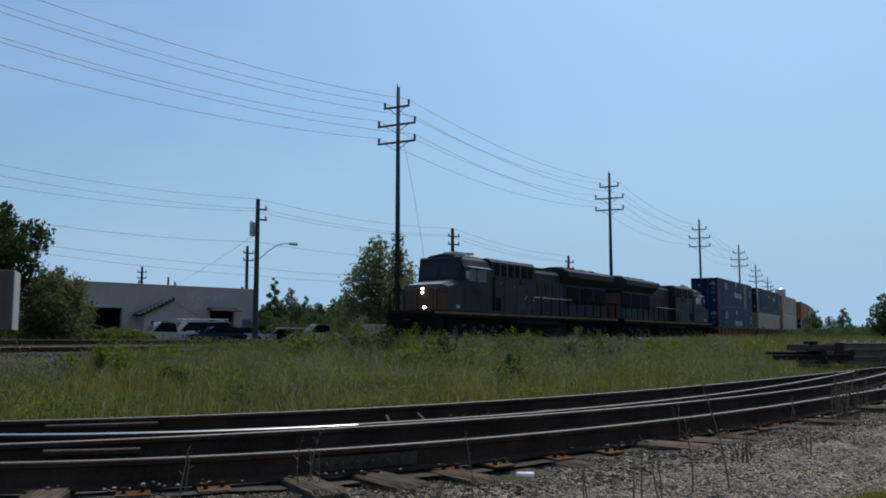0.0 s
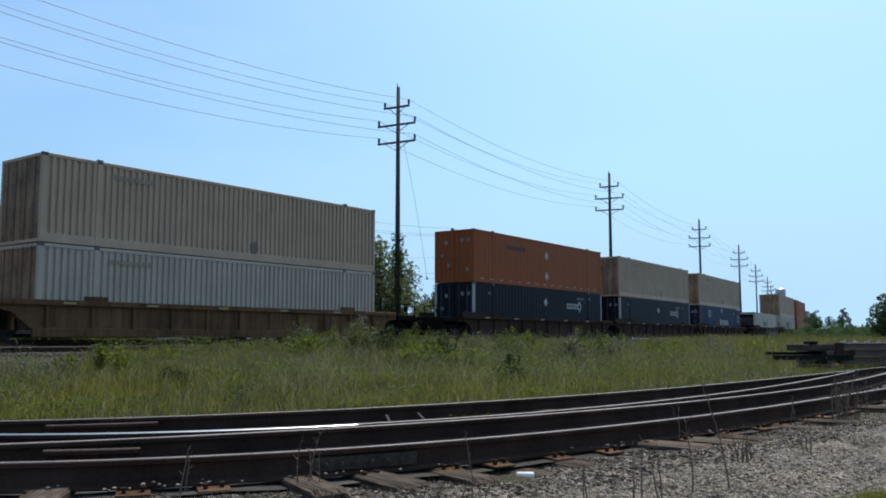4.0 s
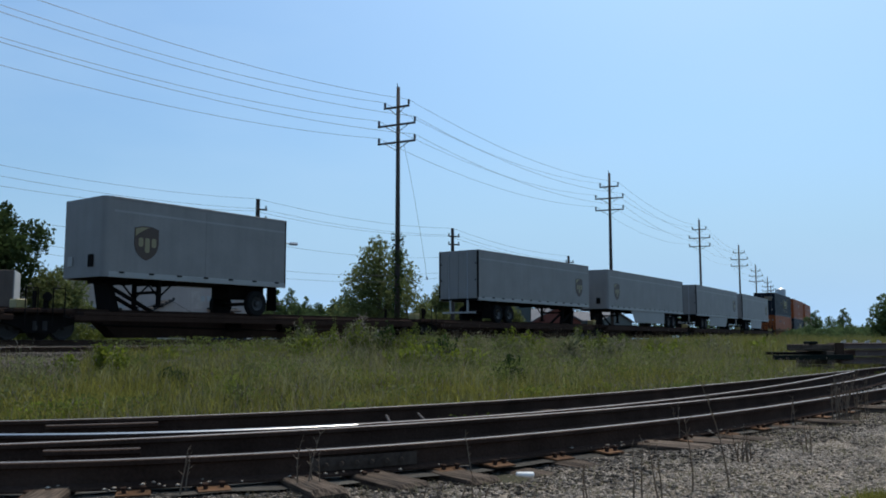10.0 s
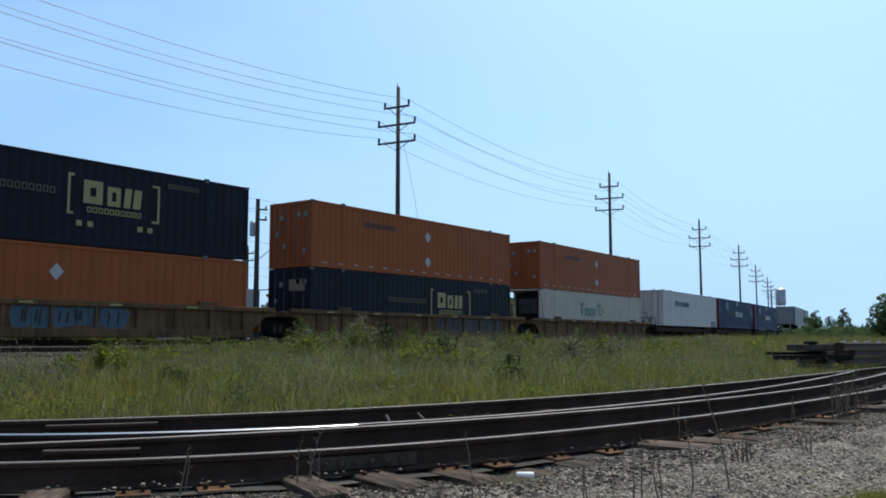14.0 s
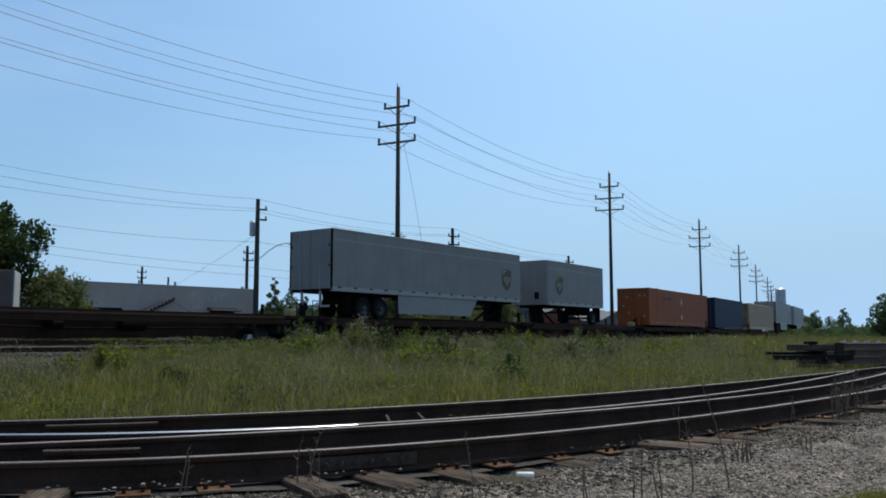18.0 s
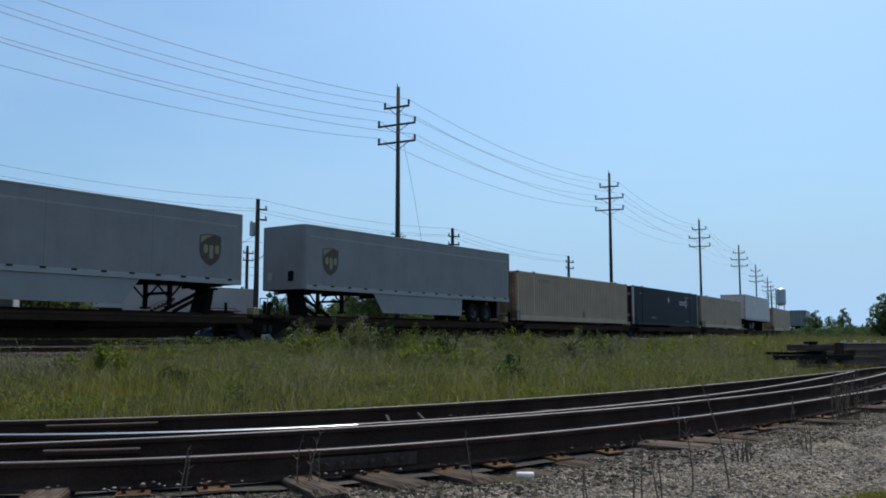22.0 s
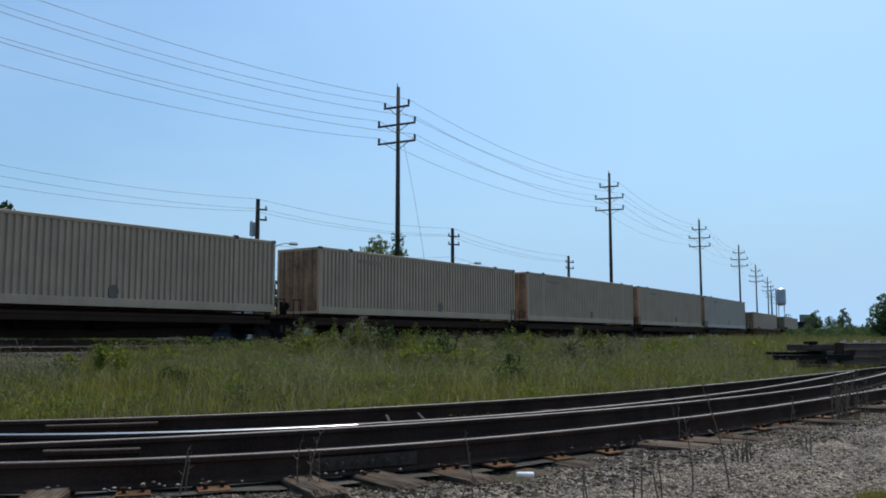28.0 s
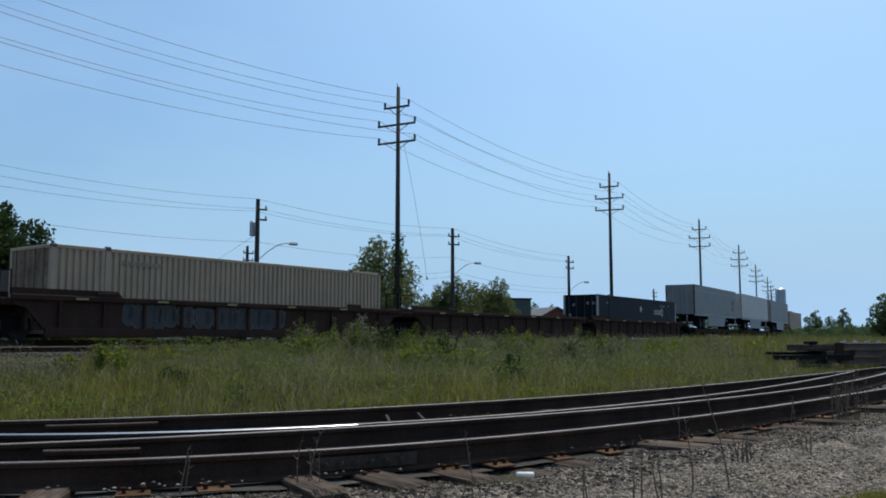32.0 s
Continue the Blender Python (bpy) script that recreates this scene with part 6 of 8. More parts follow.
def spot_foot(rng, n):
    x = rng.uniform(-3.6, 3.0, n)
    y = n_line(x) - rng.uniform(0.06, 0.2, n)
    return np.stack([x, y, NEAR_RAIL - rng.uniform(0.13, 0.155, n)], -1)


stones("foot_stones", 70, spot_foot, (0.012, 0.022), M["grit"], "single pale stones lying on the ties by the rail")
stones("patch_stones", 9000, spot_patch, (0.02, 0.05), M["stone_mid"], "grey loose ballast stones on a bare patch")
stones("dark_ballast_stones", 3000, spot_between, (0.02, 0.05), M["stone_dark"], "dark ballast stones between the rails")


# ---- grass and weeds ----
def blades(name, n, spot, height, width, mat, label, lean=0.35, curl=0.35):
    """Grass in one mesh: each blade a bent three-segment strip."""
    rng = np.random.default_rng(n)
    p = spot(rng, n)
    n = len(p)
    h = height(rng, p)
    a, b = rng.uniform(0, 6.28, n), rng.uniform(0, 6.28, n)
    ln = rng.uniform(0.1, 1, n) * lean
    w = rng.uniform(0.6, 1.4, n) * width
    lv = np.array([0, 0.55, 1.0])
    wd = np.array([1.0, 0.8, 0.0])
    off = (lv ** 2)[None] * (ln * h)[:, None]
    cx = p[:, 0, None] + np.cos(b)[:, None] * off
    cy = p[:, 1, None] + np.sin(b)[:, None] * off
    cz = p[:, 2, None] + h[:, None] * (lv - curl * ln[:, None] * lv ** 3)
    sx, sy = (np.cos(a) * w)[:, None] * wd, (np.sin(a) * w)[:, None] * wd
    left, right = np.stack([cx - sx, cy - sy, cz], -1), np.stack([cx + sx, cy + sy, cz], -1)
    v = np.concatenate([left, right], 1)
    q = np.array([(0, 3, 4, 1), (1, 4, 5, 2)])
    f = (q[None] + (np.arange(n) * 6)[:, None, None]).reshape(-1, 4)
    return tagged(new(name, raw_mesh(name, v.reshape(-1, 3), f, mat)), label, "grass", kind="stuff")


def tuft(x, y, k=0.55, o=0.0):
    return np.array([noise.noise(Vector((a * k, b * k, o))) for a, b in zip(x, y)])


def spot_meadow(rng, n):
    s, lat = rng.uniform(-34, 150, n * 2), -rng.uniform(5.6, 22.5, n * 2)
    keep = rng.uniform(0, 1, n * 2) < np.clip(26 / (26 + np.maximum(s, 0)), 0, 1)
    s, lat = s[keep][:n], lat[keep][:n]
    a = np.interp(s, S_TAB, h_tab)
    x, y = np.interp(s, S_TAB, x_tab) - lat * np.sin(a), np.interp(s, S_TAB, y_tab) + lat * np.cos(a)
    ok = (y > f_line(np.clip(x, -12, 11)) + 0.35 + 0.25 * np.sin(x * 3)) & (y > 6) & (np.abs(x) < 0.56 * y + 1)
    ok &= ~((x > 10.5) & (y < 0.9 * x + 12))
    x, y, lat = x[ok], y[ok], lat[ok]
    open_patch = (x < -0.41 * y) & (y > 14.5) & (y < 27) & (rng.uniform(0, 1, len(x)) < 0.9)
    x, y, lat = x[~open_patch], y[~open_patch], lat[~open_patch]
    bare = (x < -0.30 * y) & (lat > -13.5) & (tuft(x, y, 0.6, 4.0) < 0.02)
    x, y, lat = x[~bare], y[~bare], lat[~bare]
    return np.stack([x, y, ground_z(x, y) - 0.03, ], -1)


def tall(rng, p):
    lat, _ = lateral(p[:, 0], p[:, 1])
    t = tuft(p[:, 0], p[:, 1], 0.5)
    near = np.clip((p[:, 1] - f_line(np.clip(p[:, 0], -12, 11))) / 5.0, 0, 1)
    h = 0.14 + 0.34 * near + 0.5 * np.clip(t + 0.25, 0, 1) * near + 0.1 * smooth(-14, -9, lat)
    low = 0.3 + 0.45 * smooth(-0.19, -0.1, p[:, 0] / p[:, 1])      # the grass thins out towards the road end
    far = smooth(-15, -10, lat)
    h = h * (1 - far) + np.minimum(h, low) * far
    return h * rng.uniform(0.55, 1.2, len(p))


def short(rng, p):
    near = np.clip((p[:, 1] - f_line(np.clip(p[:, 0], -12, 11))) / 6.0, 0, 1)
    return (0.17 + 0.24 * near) * (0.8 + 0.5 * np.clip(tuft(p[:, 0], p[:, 1], 0.9, 7.0), -0.5, 1)) * rng.uniform(0.5, 1.25, len(p))


def spot_tall(rng, n):
    p = spot_meadow(rng, n)
    lat, _ = lateral(p[:, 0], p[:, 1])
    keep = rng.uniform(0, 1, len(p)) < np.clip(0.35 + 0.5 * smooth(-19, -11, lat) + 0.9 * tuft(p[:, 0], p[:, 1], 0.33, 2.0), 0.03, 1)
    return p[keep]


blades("meadow_grass", 190000, spot_meadow, short, 0.006, M["grass"], "short yellow-green meadow grass between the tracks", 1.0)
def spot_near_left(rng, n):
    x, y = rng.uniform(-9.5, 3.0, n), rng.uniform(7.0, 18.0, n)
    ok = (y > f_line(x) + 0.3 + 0.2 * np.sin(x * 3)) & (np.abs(x) < 0.56 * y + 0.5) & (tuft(x, y, 0.7, 6.0) > -0.28) & ~((x < -0.41 * y) & (y > 14.5))
    x, y = x[ok], y[ok]
    return np.stack([x, y, ground_z(x, y) - 0.03], -1)


blades("verge_grass", 60000, spot_near_left, lambda r, p: short(r, p) * 1.1, 0.0045, M["grass"], "short soft green grass beside the near track", 1.1)
blades("tall_grass", 130000, spot_tall, tall, 0.005, M["grass_tall"], "tall grey-green grass with bent tips between the tracks", 0.85)
blades("dry_grass", 45000, spot_tall, lambda r, p: tall(r, p) * 1.08, 0.0035, M["grass_dry"], "thin tan dry grass stems with seed heads", 0.7)


def seed_heads(n):
    rng = np.random.default_rng(77)
    p = spot_tall(rng, n)
    p[:, 2] += tall(rng, p) * rng.uniform(0.8, 1.1, len(p))
    m = len(p)
    r, h = rng.uniform(0.004, 0.009, m), rng.uniform(0.04, 0.12, m)
    t = rng.normal(size=(m, 2)) * 0.02
    z0 = np.zeros(m)
    v = np.stack([p, p + np.stack([r, z0, h * 0.5], -1), p + np.stack([-r * 0.6, r, h * 0.55], -1), p + np.stack([-r * 0.6, -r, h * 0.45], -1), p + np.stack([t[:, 0], t[:, 1], h], -1)], 1).reshape(-1, 3)
    tri = np.array([(0, 1, 2), (0, 2, 3), (0, 3, 1), (4, 2, 1), (4, 3, 2), (4, 1, 3)])
    f = (tri[None] + (np.arange(m) * 5)[:, None, None]).reshape(-1, 3)
    tagged(new("seed_heads", raw_mesh("seed_heads", v, f, M["seed"])), "greyish purple grass seed heads", "grass", kind="stuff")


seed_heads(30000)


def spot_beyond(rng, n):
    s, lat = rng.uniform(-30, 190, n), rng.uniform(4.6, 12, n) ** 1.0
    a = np.interp(s, S_TAB, h_tab)
    x, y = np.interp(s, S_TAB, x_tab) - lat * np.sin(a), np.interp(s, S_TAB, y_tab) + lat * np.cos(a)
    ok = (np.abs(x) < 0.56 * y + 2) & (y > 10)
    return np.stack([x[ok], y[ok], ground_z(x[ok], y[ok]) - 0.03], -1)


blades("scrub_beyond_track", 40000, spot_beyond, lambda r, p: r.uniform(0.2, 0.5, len(p)), 0.014, M["grass_tall"], "rank green scrub and grass beyond the main track", 0.5)


def spot_yard(rng, n):
    x, y = rng.uniform(-45, 60, n), rng.uniform(45, 150, n)
    lat, _ = lateral(x, y)
    ok = (lat > 11) & (np.abs(x) < 0.56 * y + 2) & ~((x < -0.17 * y) & (y > 52) & (y < 100))
    return np.stack([x[ok], y[ok], ground_z(x[ok], y[ok]) - 0.03], -1)




def spot_curve(rng, n):
    """Rank growth inside the curve, towards the distance."""
    d = rng.uniform(31, 66, n)
    x = (rng.uniform(1130, 1640, n) - 784) / 1544.0 * d
    lat, _ = lateral(x, d)
    keep = (lat < -6.2) & (tuft(x, d, 0.3, 5.0) > rng.uniform(-0.75, 0.1, n))
    x, d = x[keep], d[keep]
    return np.stack([x, d, ground_z(x, d) - 0.02], -1)


def rank(rng, p):
    side = smooth(0.2, 0.52, p[:, 0] / p[:, 1])
    return (0.62 + 0.42 * side + 0.006 * (p[:, 1] - 40)) * (1 + 0.35 * tuft(p[:, 0], p[:, 1], 0.45, 2.0)) * rng.uniform(0.6, 1.12, len(p))


blades("curve_scrub", 34000, spot_curve, rank, 0.011, M["grass"], "rank light green grass and weeds inside the curve", 0.5)
blades("curve_weeds", 16000, spot_curve, rank, 0.016, M["grass_tall"], "tall grey-green weeds inside the curve", 0.6)
blades("yard_scrub", 26000, spot_yard, lambda r, p: r.uniform(0.25, 0.6, len(p)), 0.03, M["grass_tall"], "uncut green verge along the far street", 0.5)


# ---- weeds and dry stalks ----
def herbs(name, clumps, per, leaf, height, mat, label, seed):
    """Low leafy herbs scattered in clumps through the meadow, one mesh."""
    rng = np.random.default_rng(seed)
    c = spot_meadow(rng, clumps * 3)[:clumps]
    size = rng.uniform(0.12, 0.42, len(c))
    q = np.repeat(np.arange(len(c)), per)
    h = rng.uniform(0, 1, len(q)) ** 0.7
    near = np.clip((c[q, 1] - f_line(np.clip(c[q, 0], -12, 11))) / 6.0, 0.25, 1)
    off = rng.normal(size=(len(q), 2)) * (size[q] * (1.1 - 0.5 * h))[:, None]
    pts = np.stack([c[q, 0] + off[:, 0], c[q, 1] + off[:, 1], c[q, 2] + 0.04 + h * height * near * (0.6 + size[q])], -1)
    v, f = leaf_cloud(rng, pts, leaf)
    tagged(new(name, raw_mesh(name, v, f, mat)), label, "weeds", kind="stuff")


def leaf_cloud(rng, pts, size, flat=0.0):
    """Leaf quads, folded along the rib, at random turns round the given points."""
    n = len(pts)
    d = rng.normal(size=(n, 3))
    d[:, 2] *= 1 - flat
    d /= np.linalg.norm(d, axis=1)[:, None]
    e = np.cross(d, rng.normal(size=(n, 3)))
    e /= np.linalg.norm(e, axis=1)[:, None] + 1e-9
    u = np.cross(d, e)
    s = rng.uniform(0.6, 1.3, n)[:, None] * size
    v = np.stack([pts - d * s, pts + e * s * 0.5 + u * s * 0.12, pts + d * s, pts - e * s * 0.5 + u * s * 0.12], 1).reshape(-1, 3)
    f = np.arange(n * 4).reshape(-1, 4)
    return v, f


def weed(x, y, height, spread, mat, n=260, leaf=0.045, label="leafy green weed clump in the grass"):
    rng = np.random.default_rng(int(abs(x * 131 + y * 17)) + 5)
    z = float(ground_z(np.array([x]), np.array([y]))[0])
    root = thing("weed_clump", label, "weed", "weeds in the grass")
    root.matrix_basis = pose(x, y, z - 0.03)
    pts, stems = [], Geo()
    for k in range(max(5, int(spread * 26))):
        a, r = rng.uniform(0, 6.28), spread * rng.uniform(0, 1) ** 0.6
        hh = height * rng.uniform(0.6, 1.0) * (1 - 0.35 * r / spread)
        b, tp = Vector((r * 0.6 * math.cos(a), r * 0.6 * math.sin(a), 0)), Vector((r * math.cos(a), r * math.sin(a), hh))
        stems.rod(b, tp, 0.006, 4, 0.003)
        for t in rng.uniform(0.15, 1.0, int(n / max(5, int(spread * 26)))):
            p = b.lerp(tp, t)
            pts.append((p.x + rng.normal() * 0.05, p.y + rng.normal() * 0.05, p.z + rng.normal() * 0.03))
    tagged(part("stem_cluster", stems, M["weed_stem"], root), kind="stuff")
    v, f = leaf_cloud(rng, np.array(pts), leaf)
    part("leaves", raw_mesh("leaves", v, f, mat), mat, root)
    return root


def spire(x, y, height, mat, stems_n, label):
    """Upright flowering weeds: stems with leaves standing along them, thinning to a feathery tip."""
    rng = np.random.default_rng(int(abs(x * 311 + y * 53)) + 3)
    z = float(ground_z(np.array([x]), np.array([y]))[0])
    root = thing("weed_spire", label, "weed", "weeds in the grass")
    root.matrix_basis = pose(x, y, z - 0.03)
    stems, pts, tips = Geo(), [], []
    for k in range(stems_n):
        b = Vector((rng.normal() * 0.13, rng.normal() * 0.13, 0))
        hh = height * rng.uniform(0.62, 1.0)
        tp = b + Vector((rng.normal() * 0.09, rng.normal() * 0.09, hh))
        stems.rod(b, tp, 0.007, 4, 0.003)
        for t in np.linspace(0.1, 1.0, int(hh * 70)):
            p = b.lerp(tp, t)
            r = 0.11 * (1.05 - t) ** 0.7 + 0.016
            (tips if t > 0.72 else pts).append((p.x + rng.normal() * r, p.y + rng.normal() * r, p.z + rng.normal() * 0.02))
    tagged(part("stem_cluster", stems, M["weed_stem"], root), kind="stuff")
    v, f = leaf_cloud(rng, np.array(pts), 0.05)
    part("leaves", raw_mesh("leaves", v, f, mat), mat, root)
    v, f = leaf_cloud(rng, np.array(tips + tips), 0.03)
    tagged(part("flower_head", raw_mesh("flower_head", v, f, M["seed"] if mat == M["weed_grey"] and stems_n % 2 else mat), mat, root), kind="stuff")
    return root


M["weed_stem"] = surface("weed_stem", (0.10, 0.12, 0.04), 0.8, 0, 0.3, 3, 20, 0.1)
M["weed_dark"] = leafy("dark_weed_leaf", (0.03, 0.05, 0.015), 0.35, 0.4)
M["weed_mid"] = leafy("mid_green_weed_leaf", (0.115, 0.135, 0.036), 0.22, 0.58)
M["weed_grey"] = leafy("grey_weed_leaf", (0.16, 0.16, 0.085), 0.2, 0.58)
herbs("meadow_herbs", 560, 170, 0.026, 0.55, M["weed_mid"], "leafy green herbs growing through the meadow grass", 31)
herbs("pale_herbs", 220, 150, 0.024, 0.6, M["weed_grey"], "grey-green leafy herbs in the meadow grass", 32)
herbs("yellow_herbs", 150, 170, 0.025, 0.5, M["weed"], "yellow-green leafy herbs in the meadow grass", 33)
weeds_near = ((-5.9, 15.6, 1.0, 0.36, 'weed', 520, 0.05), (-6.9, 16.0, 0.6, 0.25, 'weed', 260, 0.045), (-3.2, 13.6, 0.42, 0.22, 'weed', 240, 0.045), (-4.4, 14.4, 0.5, 0.3, 'weed_dark', 220, 0.04),
          (-0.45, 20.5, 0.88, 1.0, 'weed', 1100, 0.06), (0.6, 20.8, 0.8, 0.5, 'weed', 500, 0.055), (1.35, 17.6, 0.68, 0.42, 'weed_dark', 520, 0.055), (-3.6, 23.4, 0.85, 0.5, 'weed', 520, 0.06),
          (-2.2, 24.6, 1.35, 0.6, 'weed_grey', 600, 0.055), (3.7, 25.6, 1.35, 0.35, 'weed_grey', 420, 0.06))
weeds_far = ((-1.6, 25.2, 1.4, 0.4, 'weed_dark', 380, 0.06), (-4.6, 24.8, 0.55, 0.6, 'weed_grey', 520, 0.055), (-6.8, 23.6, 0.45, 0.5, 'weed_grey', 420, 0.05), (1.9, 25.8, 1.1, 0.6, 'weed_grey', 460, 0.055),
          (5.2, 27.4, 1.05, 0.7, 'weed_grey', 460, 0.06), (7.6, 30.0, 1.1, 0.7, 'weed', 460, 0.07), (10.5, 33.5, 1.15, 0.8, 'weed_grey', 460, 0.07), (13.5, 37.0, 1.2, 0.9, 'weed', 460, 0.08),
          (0.0, 23.5, 1.0, 0.7, 'weed_dark', 500, 0.06), (-6.2, 12.2, 0.35, 0.3, 'weed_grey', 200, 0.04))
for x, y, hh, sp, mt, n, lf in weeds_near + weeds_far:
    weed(x, y, hh, sp, M[mt], n, lf, {"weed": "bright yellow-green leafy weed clump", "weed_dark": "dark green bushy weed in the grass", "weed_grey": "grey-green flowering weed clump in the grass"}[mt])


def stalk(x, y, height, n, lean=0.12, label="bare brown dead weed stalk in the gravel", spread=0.08):
    rng = random.Random(int(x * 977 + y * 31))
    z = float(ground_z(np.array([x]), np.array([y]))[0])
    root = thing("dead_weed", label, "weed", "dead weeds in the gravel")
    root.matrix_basis = pose(x, y, z + 0.01)
    for k in range(n):
        g = Geo()
        p = Vector((rng.uniform(-spread, spread), rng.uniform(-spread, spread), 0))
        d = Vector((rng.uniform(-lean, lean), rng.uniform(-lean, lean), 1.0))
        hh = height * rng.uniform(0.65, 1.05)
        seg = 6
        pts = [p]
        for i in range(seg):
            d += Vector((rng.uniform(-0.1, 0.1), rng.uniform(-0.1, 0.1), 0))
            pts.append(pts[-1] + d.normalized() * hh / seg)
            if i > 1:
                for s in range(2):
                    b = Vector((rng.uniform(-1, 1), rng.uniform(-1, 1), rng.uniform(0.5, 1.3))).normalized()
                    g.rod(pts[-1], pts[-1] + b * hh * rng.uniform(0.05, 0.16), 0.003, 4, 0.0015)
        for i in range(seg):
            g.rod(pts[i], pts[i + 1], 0.0065 * (1 - i / 8), 5, 0.0065 * (1 - (i + 1) / 8))
        part("stalk", g, M["stalk"], root)
    return root


for x, y, hh, n, ln in ((1.03, 4.9, 0.48, 2, 0.14), (1.18, 4.75, 0.42, 2, 0.16), (1.42, 5.3, 0.62, 1, 0.05), (1.68, 5.25, 0.70, 1, 0.06), (2.22, 6.5, 0.24, 8, 0.1), (0.72, 4.75, 0.3, 2, 0.1), (0.15, 4.8, 0.2, 3, 0.2),
                         (4.3, 9.6, 0.55, 9, 0.12), (4.5, 9.9, 0.6, 8, 0.12), (4.75, 10.1, 0.5, 8, 0.14), (3.6, 9.1, 0.42, 2, 0.1), (2.05, 7.8, 0.4, 2, 0.1), (-0.78, 5.35, 0.35, 4, 0.16), (-1.5, 5.2, 0.3, 2, 0.2), (-0.1, 4.9, 0.14, 5, 0.4), (2.8, 6.9, 0.3, 3, 0.1), (0.2, 6.0, 0.36, 1, 0.1)):
    stalk(x, y, hh, n, ln)


# ---- trees ----
def crown_points(rng, blobs, n):
    """Points through a set of lumps, denser at their skins."""
    vol = np.array([b[3] ** 2 for b in blobs])
    pick = rng.choice(len(blobs), n, p=vol / vol.sum())
    b = np.array(blobs)[pick]
    d = rng.normal(size=(n, 3))
    d /= np.linalg.norm(d, axis=1)[:, None]
    r = rng.uniform(0.25, 1.0, n) ** 0.5 * rng.uniform(0.75, 1.18, n)
    return b[:, :3] + d * (b[:, 3] * r)[:, None] * np.array([1, 1, 0.85])


def tree(x, y, height, width, crown_from, mat, n=2600, leaf=0.16, lumps=16, label="green leafy tree", name="tree", pointed=0.0, trunk=0.22):
    rng = np.random.default_rng(int(abs(x * 71 + y * 13)) + 11)
    z = float(ground_z(np.array([x]), np.array([y]))[0])
    root = thing(name, label, "tree" if name == "tree" else "bush", "trees and bushes")
    root.matrix_basis = pose(x, y, z - 0.05)
    blobs = []
    span = height - crown_from
    for k in range(lumps):
        t = (k + 0.5) / lumps
        zz = crown_from + span * (0.08 + 0.84 * t)
        wide = math.sin(math.pi * min(1, 0.22 + t * 0.74)) ** 0.7 * (1 - pointed * t)
        a, r = k * 2.4 + rng.uniform(-0.5, 0.5), width / 2 * wide * rng.uniform(0.3, 0.85)
        blobs.append((r * math.cos(a), r * math.sin(a), zz, width / 2 * max(0.3, wide) * rng.uniform(0.42, 0.62)))
    g = Geo()
    g.rod((0, 0, 0), (0, 0, crown_from + span * 0.35), trunk, 10, trunk * 0.6)
    g.rod((0, 0, crown_from + span * 0.35), (0.05, 0, height * 0.9), trunk * 0.6, 8, trunk * 0.15)
    part("trunk", g, M["bark"], root)
    for b in blobs[::2]:
        part("limb", Geo().rod((0, 0, max(0.3, b[2] - span * 0.22)), (b[0] * 0.9, b[1] * 0.9, b[2]), trunk * 0.32, 6, trunk * 0.1), M["bark"], root)
    v, f = leaf_cloud(rng, crown_points(rng, blobs, n), leaf)
    v[:, 2] = np.maximum(v[:, 2], 0.05)
    part("crown", raw_mesh("crown", v, f, mat), mat, root)
    return root


def sight_x(col, depth):
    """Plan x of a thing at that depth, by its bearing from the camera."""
    return (col - 784) / 1544.0 * depth


LF, LD = M["leaf"], M["leaf_far"]
tree(sight_x(-14, 46), 46, 8.1, 5.0, 3.0, LF, 8500, 0.14, 14, "dark green broadleaf tree behind a fence line")
tree(sight_x(-60, 44), 44, 8.0, 5.0, 2.0, LF, 2600, 0.18, 16, "dark green broadleaf tree behind a fence line")
tree(sight_x(92, 47), 47, 4.7, 3.9, 0.1, M["bush"], 11000, 0.10, 22, "rounded green bush beside a parked trailer", "bush", 0, 0.1)
for c, d, hh, w in ((60, 47, 3.2, 3.0), (20, 45, 1.9, 3.0), (125, 50, 2.2, 2.6), (205, 52, 1.2, 3.0), (240, 52, 1.0, 2.4), (170, 51, 1.1, 2.2)):
    tree(sight_x(c, d), d, hh, w, 0.1, M["grass_bush"], 1400, 0.09, 10, "low scrubby green bush", "bush", 0, 0.06)
tree(sight_x(671, 74), 74, 9.7, 8.2, 0.6, M["bush"], 10000, 0.16, 26, "tall open green tree behind the pole line", "tree", 0.25)
tree(sight_x(720, 80), 80, 8.0, 3.0, 3.0, LF, 420, 0.13, 14, "thin half-bare tree behind the pole line", "tree", 0.2, 0.14)
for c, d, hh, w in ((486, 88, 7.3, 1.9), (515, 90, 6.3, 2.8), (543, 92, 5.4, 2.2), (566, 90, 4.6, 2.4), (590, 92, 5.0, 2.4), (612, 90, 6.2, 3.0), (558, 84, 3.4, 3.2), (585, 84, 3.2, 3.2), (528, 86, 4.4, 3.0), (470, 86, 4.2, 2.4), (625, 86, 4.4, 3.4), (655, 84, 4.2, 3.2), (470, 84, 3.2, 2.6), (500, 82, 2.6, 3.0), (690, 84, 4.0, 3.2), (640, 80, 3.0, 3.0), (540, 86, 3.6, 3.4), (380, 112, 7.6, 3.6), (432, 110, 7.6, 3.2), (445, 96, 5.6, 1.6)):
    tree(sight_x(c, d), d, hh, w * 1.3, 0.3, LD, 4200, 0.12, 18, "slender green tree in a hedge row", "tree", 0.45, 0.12)
